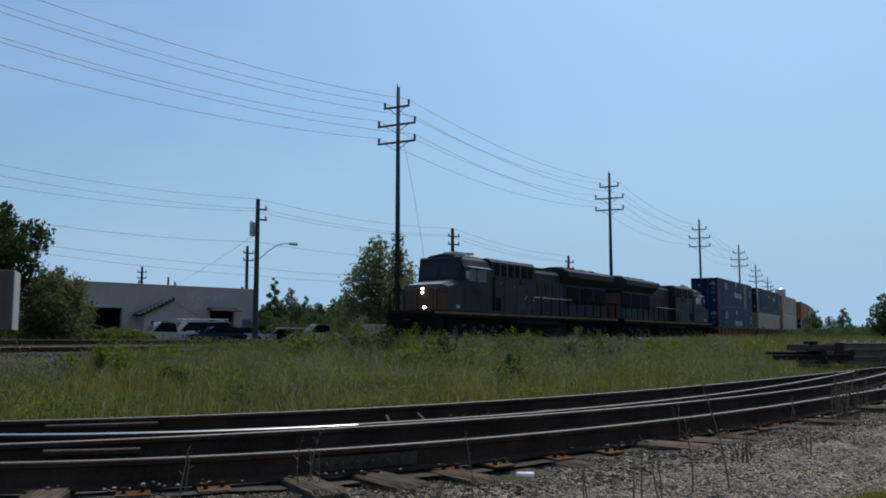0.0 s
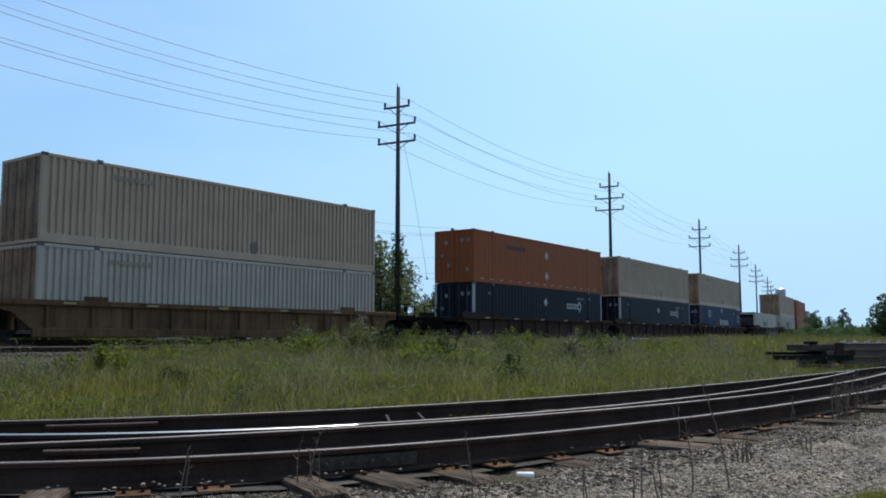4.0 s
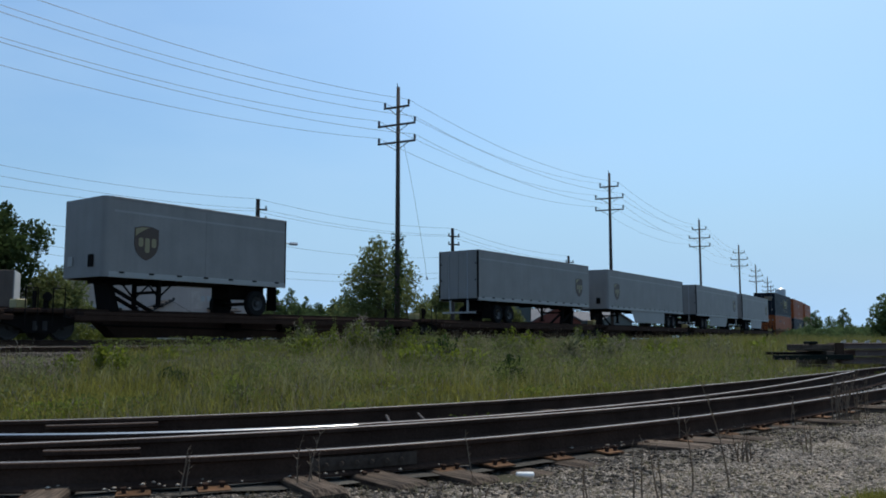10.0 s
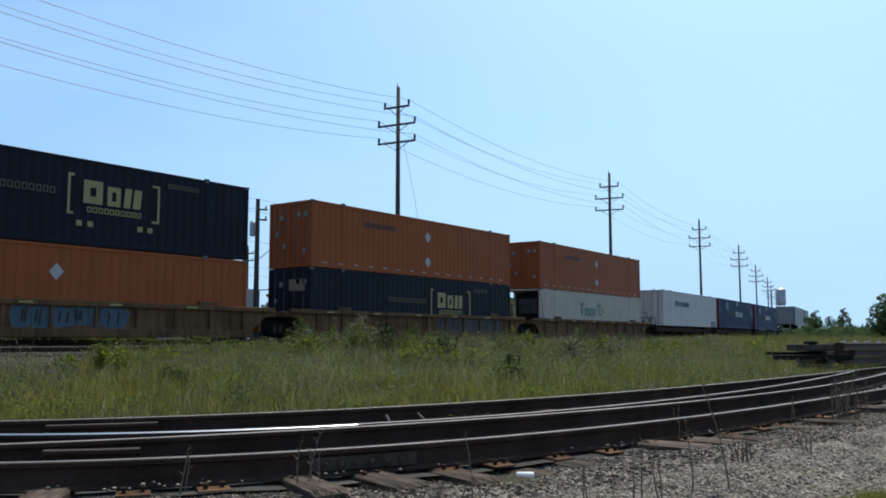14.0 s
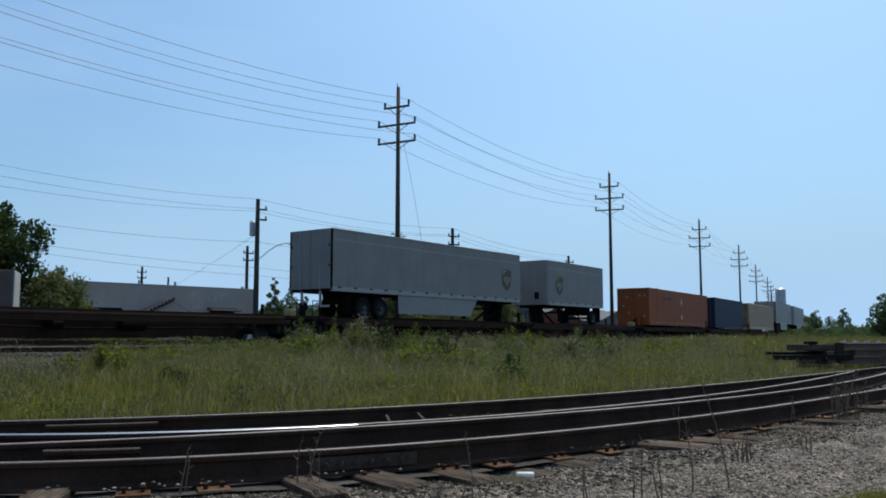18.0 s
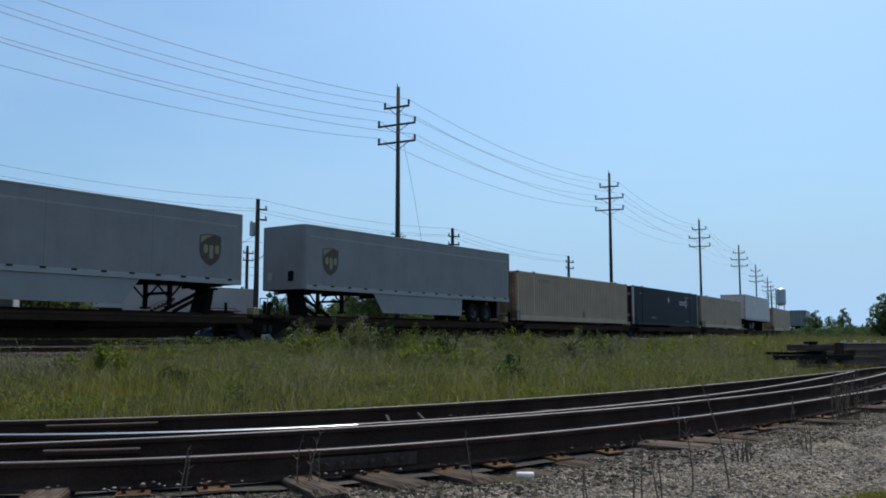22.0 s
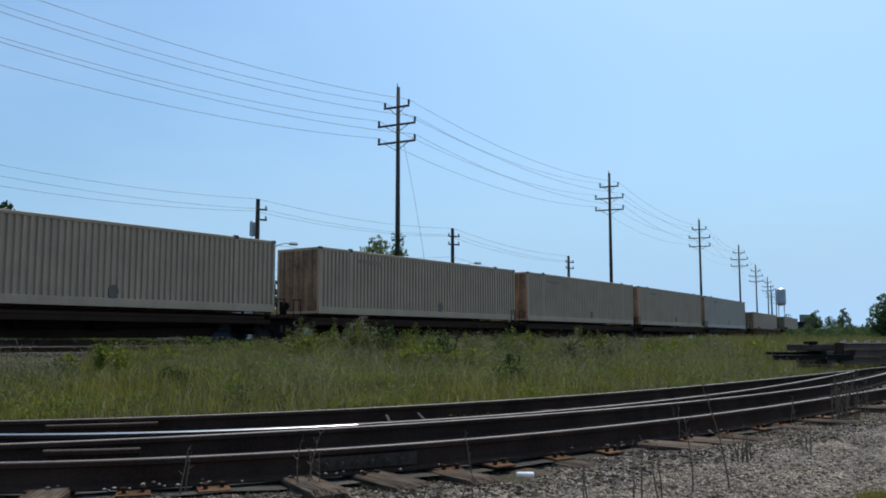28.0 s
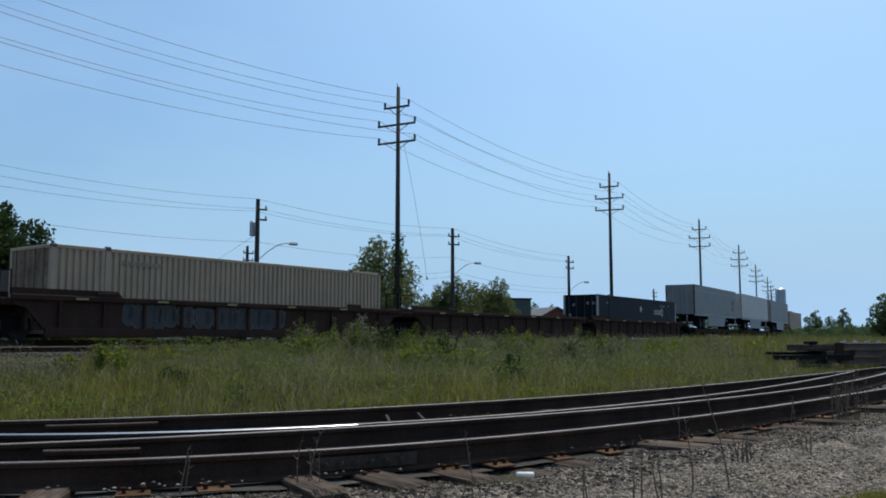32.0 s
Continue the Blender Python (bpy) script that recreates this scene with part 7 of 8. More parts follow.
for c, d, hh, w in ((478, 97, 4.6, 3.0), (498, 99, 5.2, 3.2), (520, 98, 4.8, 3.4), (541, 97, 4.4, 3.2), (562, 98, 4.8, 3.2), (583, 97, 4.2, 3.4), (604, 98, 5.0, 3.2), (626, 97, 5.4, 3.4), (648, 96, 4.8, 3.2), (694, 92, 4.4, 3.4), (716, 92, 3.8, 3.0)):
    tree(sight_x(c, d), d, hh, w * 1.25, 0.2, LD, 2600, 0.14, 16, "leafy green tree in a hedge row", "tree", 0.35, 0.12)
for c, d, hh, w in ((768, 86, 5.6, 2.6), (788, 84, 6.6, 2.8), (808, 84, 7.0, 3.4), (832, 86, 6.8, 3.4), (855, 87, 6.4, 3.0), (880, 88, 7.4, 3.0), (872, 90, 6.0, 3.4), (898, 90, 4.4, 2.8), (748, 88, 4.0, 2.4), (735, 86, 3.2, 2.2), (820, 82, 3.6, 4.0), (790, 82, 3.4, 4.0)):
    tree(sight_x(c, d), d, hh, w * 1.35, 0.2, M["bush"], 4600, 0.13, 20, "dense dark green bush by the road", "bush", 0.1, 0.14)
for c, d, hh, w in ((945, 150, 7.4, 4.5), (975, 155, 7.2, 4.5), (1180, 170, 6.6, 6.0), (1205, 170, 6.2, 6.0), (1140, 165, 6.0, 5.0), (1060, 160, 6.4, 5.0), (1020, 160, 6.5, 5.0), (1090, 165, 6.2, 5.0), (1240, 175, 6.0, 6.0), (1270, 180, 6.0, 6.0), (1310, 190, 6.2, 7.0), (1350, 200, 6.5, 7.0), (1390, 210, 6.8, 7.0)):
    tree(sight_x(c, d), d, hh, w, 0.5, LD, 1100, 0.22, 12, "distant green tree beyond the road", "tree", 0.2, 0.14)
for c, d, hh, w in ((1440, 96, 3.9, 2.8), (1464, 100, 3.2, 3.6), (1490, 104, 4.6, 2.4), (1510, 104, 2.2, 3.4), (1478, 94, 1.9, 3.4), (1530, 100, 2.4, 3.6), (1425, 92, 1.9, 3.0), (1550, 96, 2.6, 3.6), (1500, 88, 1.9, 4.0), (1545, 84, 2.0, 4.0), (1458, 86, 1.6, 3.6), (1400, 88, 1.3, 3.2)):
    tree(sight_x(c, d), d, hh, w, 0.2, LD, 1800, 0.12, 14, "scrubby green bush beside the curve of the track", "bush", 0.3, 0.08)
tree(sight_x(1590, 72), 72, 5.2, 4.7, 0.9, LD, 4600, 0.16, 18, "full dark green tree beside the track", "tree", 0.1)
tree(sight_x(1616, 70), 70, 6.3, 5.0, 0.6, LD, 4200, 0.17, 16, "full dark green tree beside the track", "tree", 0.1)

# leaves climbing the first pole
rng_v = np.random.default_rng(4)
hv = rng_v.uniform(0.3, 7.6, 900)
av = rng_v.uniform(0, 6.28, 900)
rv = 0.2 + rng_v.uniform(0, 0.16, 900) + 0.18 * np.exp(-((hv - 7.3) / 0.35) ** 2) * rng_v.uniform(0, 1, 900)
v_, f_ = leaf_cloud(rng_v, np.stack([POLES[0][0] + rv * np.cos(av), POLES[0][1] + rv * np.sin(av), hv], -1), 0.09)
tagged(new("climbing_vine", raw_mesh("climbing_vine", v_, f_, LF)), "dark green vine climbing a wooden pole", "vine", kind="stuff")


# ---- far street: poles, street lamps ----
def street_pole(x, y, top, lamp=True, box=False, heading=50.0, arms=2):
    z = float(ground_z(np.array([x]), np.array([y]))[0])
    root = thing("street_pole", "weathered wooden street pole" + (" with a curved lamp arm" if lamp else "") + (" and a transformer" if box else ""), "utility pole", "poles along the far street")
    root.matrix_basis = pose(x, y, z - 0.1, 0, 0, heading)
    h = top - z + 0.1
    part("shaft", Geo().rod((0, 0, 0), (0, 0, h), 0.21, 10, 0.14), M["pole"], root)
    for k in range(arms):
        zz = h - 0.75 - k * 0.72
        part("crossarm", Geo().box(-0.15 if box else -0.55, 0.6, -0.24, -0.14, zz - 0.06, zz + 0.06, 0.012), M["pole"], root)
        for yy in (-0.08 if box else -0.48, 0.52):
            part("insulator", Geo().lathe([(0.03, zz + 0.06), (0.06, zz + 0.1), (0.06, zz + 0.22), (0.03, zz + 0.28)], 8, "z", (yy, -0.19, 0)), M["porcelain"], root)
    if box:
        part("transformer", Geo().lathe([(0.05, h - 2.6), (0.2, h - 2.55), (0.2, h - 1.65), (0.17, h - 1.6), (0.08, h - 1.5)], 14, "z", (-0.25, 0.32, 0)), M["grey_metal"], root)
    if lamp:
        za = h - 4.2
        pts = [Vector((0.15, 0, za)), Vector((0.75, 0, za + 0.55)), Vector((1.5, 0, za + 1.05)), Vector((2.05, 0, za + 1.22)), Vector((2.45, 0, za + 1.2))]
        arm = part("lamp_arm", Geo().tube(pts, 0.035, 8), M["grey_metal"], root)
        part("lamp_head", Geo().prism([(-0.13, 0), (0.13, 0), (0.16, 0.08), (0.1, 0.2), (-0.1, 0.2), (-0.16, 0.08)], 2.35, 2.95, 0.05).shifted(za + 1.1), M["grey_metal"], arm)
    return root


FAR = [(sight_x(453, 60), 60.0, 10.7, True, True), (sight_x(801, 77), 77.0, 10.8, True, False), (sight_x(1007, 102), 102.0, 10.7, True, False), (sight_x(1157, 165), 165.0, 10.4, True, False), (sight_x(1212, 220), 220.0, 11.5, True, False)]
for x, y, top, lamp, bx in FAR:
    street_pole(x, y, top, lamp, bx, 30.0 if lamp else 50.0)
street_pole(sight_x(436, 88), 88.0, 10.4, False, False, 40.0)
street_pole(sight_x(250, 112), 112.0, 10.3, False, False, 10.0)
street_pole(sight_x(297, 130), 130.0, 10.2, False, False, 10.0, 0)
street_pole(sight_x(1277, 170), 170.0, 8.2, False, False, 40.0, 0)
street_pole(sight_x(1373, 330), 330.0, 20.0, False, False, 40.0, 0)
street_wires = thing("street_wires", "thin dark street wires sagging between poles", "wires")
LEFT = (-31.0, 38.0, 10.7)
for k, (dz, off, lz) in enumerate(((0.0, 0.0, 0.65), (-0.75, 0.55, 0.1), (-0.8, -0.5, -0.65), (-3.0, 0, -2.1), (-4.8, 0, -3.3), (-5.35, 0, -3.7))):
    a = Vector((FAR[0][0] + off * 0.6, FAR[0][1] - off * 0.6, FAR[0][2] + dz))
    wire_line("wire", a, (LEFT[0], LEFT[1], LEFT[2] + lz), 0.75 if k < 4 else 0.45, 0.012, street_wires)
    for i in range(2):
        b = Vector((FAR[i + 1][0] + off * 0.6, FAR[i + 1][1] - off * 0.6, FAR[i + 1][2] + dz * (0.85 if k < 4 else 0.8)))
        wire_line("wire", a, b, 0.45, 0.012, street_wires)
        a = b
wire_line("wire", (FAR[0][0], FAR[0][1], 8.3), (sight_x(300, 108), 108, 7.4), 0.2, 0.012, street_wires)
# slack cable with a hanging tag by the first pole
wire_line("wire", (POLES[0][0] + 0.35, POLES[0][1], 13.3), (sight_x(752, 56), 56.0, 5.9), -0.35, 0.012, street_wires)
part("hanging_tag", Geo().rod((sight_x(752, 56), 56.0, 5.9), (sight_x(755, 56), 56.0, 5.0), 0.012, 4).rod((sight_x(755, 56), 56.0, 5.0), (sight_x(756, 56), 56.0, 4.8), 0.05, 6), M["wire"], street_wires)

# ---- workshop across the tracks ----
M["wall_white"] = surface("painted_block_wall", (0.40, 0.325, 0.28), 0.85, 0, 0.16, 0.5, 12, 0.2, streak=0.4)
M["wall_patch"] = surface("patched_plaster", (0.44, 0.36, 0.31), 0.9, 0, 0.3, 1.2, 14, 0.2)
M["roof_dark"] = surface("tar_roof", (0.022, 0.02, 0.02), 0.9, 0, 0.3, 1, 15, 0.3)
M["brick_red"] = surface("brick_red_wall", (0.20, 0.06, 0.04), 0.9, 0, 0.3, 1, 20, 0.3)
M["shingle"] = surface("grey_shingle", (0.13, 0.12, 0.12), 0.9, 0, 0.3, 1, 20, 0.4)
M["siding"] = surface("dull_green_siding", (0.10, 0.11, 0.10), 0.85, 0, 0.2, 1, 20, 0.1)


def wall_with_holes(length, height, thick, holes):
    """A wall along x at y 0..thick with rectangular openings (x0, x1, z0, z1)."""
    g = Geo()
    xs = sorted({0.0, length, *[h[0] for h in holes], *[h[1] for h in holes]})
    zs = sorted({0.0, height, *[h[2] for h in holes], *[h[3] for h in holes]})
    for xa, xb in zip(xs[:-1], xs[1:]):
        for za, zb in zip(zs[:-1], zs[1:]):
            if not any(h[0] <= xa and xb <= h[1] and h[2] <= za and zb <= h[3] for h in holes):
                g.box(xa, xb, 0, thick, za, zb)
    return g


def workshop():
    root = thing("workshop_building", "low white-painted workshop with a flat roof and dark open garage doors", "building")
    root.matrix_basis = pose(-40.0, 60.95, 0.35, 0, 0, 46.7)
    Lw, Hw = 31.7, 5.35
    doors = [(15.4, 18.5, 0.0, 3.3), (27.0, 29.6, 0.9, 3.35)]
    part("front_wall", wall_with_holes(Lw, Hw, 0.3, doors), M["wall_white"], root)
    part("end_wall", Geo().box(Lw - 0.3, Lw, 0.302, 14.0, 0, Hw), M["wall_white"], root)
    part("end_wall", Geo().box(0, 0.3, 0.302, 14.0, 0, Hw), M["wall_white"], root)
    part("rear_wall", Geo().box(0.302, Lw - 0.302, 13.7, 14.0, 0, Hw), M["wall_white"], root)
    part("roof", Geo().box(0.302, Lw - 0.302, 0.302, 13.698, Hw - 0.35, Hw - 0.15), M["roof_dark"], root)
    part("coping", Geo().box(-0.05, Lw + 0.05, -0.05, 0.34, Hw, Hw + 0.1, 0.02), M["concrete"], root)
    part("floor", Geo().box(0.302, Lw - 0.302, 0.302, 13.698, -0.1, 0.02), M["concrete"], root)
    part("door_lintel", Geo().box(15.2, 18.7, -0.04, 0.0, 3.3, 3.55), M["concrete"], root)
    part("loading_door", Geo().box(27.0, 29.6, 1.4, 1.5, 0.9, 3.35), M["roof_dark"], root)
    part("loading_dock", Geo().box(26.8, 29.8, -1.2, 0.0, -0.3, 0.85, 0.03), M["concrete"], root)
    part("awning", Geo().add([(26.7, 0, 3.55), (29.8, 0, 3.55), (29.8, -0.9, 3.3), (26.7, -0.9, 3.3), (26.7, 0, 3.42), (29.8, 0, 3.42), (29.8, -0.9, 3.2), (26.7, -0.9, 3.2)], [(0, 3, 2, 1), (4, 5, 6, 7), (2, 3, 7, 6), (0, 1, 5, 4), (1, 2, 6, 5), (3, 0, 4, 7)]), M["roof_dark"], root)
    part("door_notice", Geo().box(28.5, 29.1, 1.36, 1.4, 1.9, 2.5), M["concrete"], root)
    part("wall_patch", Geo().box(25.0, 26.2, -0.012, 0.0, 3.4, 5.0), M["wall_patch"], root, "patched paler plaster")
    part("side_door", Geo().box(30.5, 31.5, -0.05, 0.0, 0.0, 2.5, 0.01), M["siding"], root)
    for i in range(6):
        part("sign_bar", Geo().box(26.0 + i * 0.62, 26.4 + i * 0.62, -0.03, 0.0, 4.1, 4.6), M["concrete"], root, "faded sign letters")
    for x in (9.0, 21.0, 24.5):
        part("roof_vent", Geo().rod((x, 2.0, Hw - 0.2), (x, 2.0, Hw + 0.55), 0.12, 8), M["grey_metal"], root)
    # gabled annex
    annex = part("annex", Geo().add([(19.7, -1.6, 0), (24.8, -1.6, 0), (24.8, -1.6, 2.7), (22.25, -1.6, 3.9), (19.7, -1.6, 2.7), (19.7, 0.0, 0), (24.8, 0.0, 0), (24.8, 0.0, 2.7), (22.25, 0.0, 3.9), (19.7, 0.0, 2.7)],
                                  [(0, 1, 2, 3, 4), (9, 8, 7, 6, 5), (0, 4, 9, 5), (1, 6, 7, 2)]), M["wall_white"], root)
    part("annex_roof", Geo().add([(19.45, -1.85, 2.62), (22.25, -1.85, 3.95), (22.25, 0.0, 3.95), (19.45, 0.0, 2.62), (19.45, -1.85, 2.78), (22.25, -1.85, 4.1), (22.25, 0.0, 4.1), (19.45, 0.0, 2.78)], [(0, 3, 2, 1), (4, 5, 6, 7), (0, 1, 5, 4), (0, 4, 7, 3), (1, 2, 6, 5)])
         .add([(24.8, -1.598, 2.66), (22.25, -1.598, 3.86), (22.25, 0.0, 3.86), (24.8, 0.0, 2.66), (24.8, -1.598, 2.74), (22.25, -1.598, 3.94), (22.25, 0.0, 3.94), (24.8, 0.0, 2.74)], [(0, 1, 2, 3), (4, 7, 6, 5), (0, 4, 5, 1), (0, 3, 7, 4), (1, 5, 6, 2)]), M["roof_dark"], annex)
    for i in range(9):
        u = i / 8
        part("roof_batten", Geo().box(19.42 + 2.75 * u, 19.58 + 2.75 * u, -1.9, -1.7, 2.72 + 1.3 * u, 2.94 + 1.3 * u, 0.02), M["roof_dark"], annex)
    part("annex_window_sill", Geo().box(20.2, 22.1, -1.68, -1.6, 1.1, 1.18), M["concrete"], annex)
    for x in (20.3, 21.3):
        part("annex_window", Geo().box(x, x + 0.7, -1.63, -1.6, 1.2, 2.2), M["glass"], annex)
    return root


workshop()


def bollard(x, y):
    root = thing("bollard", "short white post by the workshop yard", "bollard", "bollards")
    root.matrix_basis = pose(x, y, float(ground_z(np.array([x]), np.array([y]))[0]))
    part("post", Geo().rod((0, 0, -0.1), (0, 0, 1.15), 0.11, 10), M["wall_white"], root)
    part("cap", Geo().lathe([(0.11, 1.15), (0.09, 1.2), (0.03, 1.23)], 10, "z"), M["wall_white"], root)


bollard(sight_x(241, 66), 66.0)
bollard(sight_x(233, 66), 66.0)


def house(x, y, w, d, h, roof_h, wall, heading, label, windows=2):
    root = thing("house", label, "building", "buildings beyond the street")
    root.matrix_basis = pose(x, y, float(ground_z(np.array([x]), np.array([y]))[0]) - 0.1, 0, 0, heading)
    part("wall_shell", Geo().add([(-w / 2, 0, 0), (w / 2, 0, 0), (w / 2, 0, h), (0, 0, h + roof_h), (-w / 2, 0, h), (-w / 2, d, 0), (w / 2, d, 0), (w / 2, d, h), (0, d, h + roof_h), (-w / 2, d, h)],
                            [(0, 1, 2, 3, 4), (9, 8, 7, 6, 5), (0, 4, 9, 5), (1, 6, 7, 2)]), wall, root)
    if roof_h > 0.2:
        for s in (-1, 1):
            e = 0.35
            part("roof", Geo().add([(s * (w / 2 + e), -e, h - 0.12), (0, -e, h + roof_h + 0.02), (0, d + e, h + roof_h + 0.02), (s * (w / 2 + e), d + e, h - 0.12), (s * (w / 2 + e), -e, h + 0.04), (0, -e, h + roof_h + 0.18), (0, d + e, h + roof_h + 0.18), (s * (w / 2 + e), d + e, h + 0.04)],
                                    [(0, 3, 2, 1), (4, 5, 6, 7), (0, 1, 5, 4), (2, 3, 7, 6), (0, 4, 7, 3), (1, 2, 6, 5)]), M["shingle"], root)
    else:
        part("roof", Geo().box(-w / 2 - 0.1, w / 2 + 0.1, -0.1, d + 0.1, h + 0.01, h + 0.2, 0.02), M["roof_dark"], root)
    for i in range(windows):
        xx = -w / 2 + w * (i + 0.7) / (windows + 0.4)
        win = part("window", Geo().box(xx - 0.45, xx + 0.45, -0.04, 0.0, 1.1, 2.3, 0.01), M["wall_white"], root)
        part("pane", Geo().box(xx - 0.36, xx + 0.36, -0.05, -0.041, 1.2, 2.2), M["glass"], win)
    return root


house(sight_x(912, 98), 98.0, 3.6, 6.0, 5.0, 0.0, M["siding"], 10, "dull dark green flat-roofed shed behind bushes", 0)
house(sight_x(985, 118), 118.0, 7.0, 10.0, 2.9, 1.9, M["brick_red"], 15, "red brick house with a grey gable roof")
house(sight_x(948, 112), 112.0, 5.2, 5.0, 2.4, 0.0, M["brick_red"], 15, "low red brick outbuilding", 1)
house(sight_x(1090, 150), 150.0, 17.0, 9.0, 3.6, 1.6, M["siding"], 60, "long low dark building with a shingled roof", 3)

# tall flowering weeds along the far edge of the grass, a yellow-green tuft in the gravel
for k in range(22):
    c = 400 + k * 31 + (k * 37) % 23
    d = 24.5 + 0.006 * (c - 400) + (k * 13) % 5 * 0.5
    weed(sight_x(c, d), d, (0.78 + 0.09 * ((k * 7) % 5)) * (0.62 if c < 520 else 1.0), 0.32, M[("weed_grey", "weed", "grass_dry", "weed_grey")[k % 4]], 320, 0.05, ("grey-green flowering weed spire", "bright yellow-green leafy weed clump", "tan dry weed gone to seed", "grey-green flowering weed spire")[k % 4])
rng_s = random.Random(21)
SPIRES = ((538, 25.0, 1.25, 4), (649, 25.5, 1.45, 7), (735, 25.0, 1.15, 5), (775, 25.5, 1.1, 4), (895, 26.5, 1.2, 4), (1013, 28.5, 1.25, 4), (560, 26.0, 1.1, 3), (480, 24.5, 0.62, 4), (410, 24.0, 0.5, 3), (350, 23.5, 0.45, 3), (600, 25.8, 1.2, 5), (690, 25.8, 1.25, 5),
          (830, 26.0, 0.95, 4), (940, 27.5, 1.0, 4), (975, 28.0, 0.9, 3), (1060, 30.0, 1.1, 4), (1110, 32.0, 1.1, 5), (1160, 34.0, 1.1, 5), (1215, 36.5, 1.15, 5), (1270, 39.0, 1.15, 5), (300, 23.0, 0.42, 3))
for c, d, hh, k in SPIRES:
    for i in range(3):
        dd = d + rng_s.uniform(-1.6, 0.9)
        mt = ("weed_mid", "weed", "weed_grey", "weed_mid")[(c + i) % 4]
        spire(sight_x(c + rng_s.uniform(-16, 16), dd), dd, hh * rng_s.uniform(0.72, 1.04), M[mt], k, {"weed_mid": "tall green leafy weed with feathery tops", "weed": "bright yellow-green tall weed", "weed_grey": "grey-green flowering weed spire"}[mt])
for x, y, r in ((2.35, 4.75, 0.3), (2.75, 4.95, 0.25), (3.05, 5.3, 0.3), (2.5, 5.05, 0.15)):
    rng_t = np.random.default_rng(int(x * 100))
    n_t = 900
    a_t, r_t = rng_t.uniform(0, 6.28, n_t), r * rng_t.uniform(0, 1, n_t) ** 0.7
    p_t = np.stack([x + r_t * np.cos(a_t), y + r_t * np.sin(a_t), np.zeros(n_t)], -1)
    p_t[:, 2] = bank_z(p_t[:, 0], p_t[:, 1]) - 0.01
    tuft_ob = blades("grass_tuft", n_t, lambda g_, n_, p_=p_t: p_, lambda g_, p_: g_.uniform(0.04, 0.12, len(p_)), 0.003, M["grass"], "yellow-green grass tuft at the edge of the gravel", 1.2)


def spot_chaff(g_, n_):
    x = g_.uniform(-3.5, 9.0, n_)
    y = n_line(x) - 0.3 - g_.uniform(0, 1, n_) * 3.6
    ok = (y > 3.6) & (np.abs(x) < y * 0.56) & (tuft(x, y, 0.8, 9.0) > -0.05)
    x, y = x[ok], y[ok]
    return np.stack([x, y, bank_z(x, y) + 0.004], -1)


blades("chaff", 16000, spot_chaff, lambda g_, p_: g_.uniform(0.015, 0.07, len(p_)), 0.002, M["grass_dry"], "dead straw and twigs scattered on the gravel", 2.2)
tank_ = thing("water_tank", "pale steel water tank on a stand beyond the trees", "water tank")
tank_.matrix_basis = pose(sight_x(1382, 300), 300.0, 0.0)
part("tank", Geo().lathe([(0.1, 18.6), (1.5, 17.9), (1.55, 17.8), (1.55, 13.2), (1.3, 12.6), (0.2, 12.3)], 18, "z"), M["grey_metal"], tank_)
for a in range(4):
    part("leg", Geo().rod((1.5 * math.cos(a * 1.57 + 0.4), 1.5 * math.sin(a * 1.57 + 0.4), 0), (1.2 * math.cos(a * 1.57 + 0.4), 1.2 * math.sin(a * 1.57 + 0.4), 13.0), 0.14, 8), M["grey_metal"], tank_)

# parked box trailer at the street's edge
M["trailer_dull"] = surface("weathered_trailer_paint", (0.14, 0.105, 0.085), 0.7, 0, 0.25, 0.8, 20, 0.1, streak=0.5, spec=0.2)
pt = thing("parked_trailer", "pale grey parked box trailer beside a bush", "trailer")
pt.matrix_basis = pose(sight_x(28, 42), 42.0, float(ground_z(np.array([sight_x(34, 42)]), np.array([42.0]))[0]), 0, 0, 200)
part("box_body", Geo().box(0, 7.0, -1.2, 1.2, 0.95, 3.75, 0.015), M["trailer_dull"], pt)
for i in range(12):
    part("side_rib", Geo().box(0.3 + i * 0.55, 0.38 + i * 0.55, 1.2, 1.24, 1.0, 3.7), M["trailer_dull"], pt)
part("end_frame", Geo().box(-0.05, 0.0, -1.2, 1.2, 0.95, 3.75, 0.02), M["concrete"], pt)
for x in (5.2, 6.2):
    for y in (-0.95, 0.95):
        road_wheels(pt, x, y)
part("support_leg", Geo().box(1.0, 1.2, -0.8, 0.8, 0.0, 0.95), M["black"], pt)


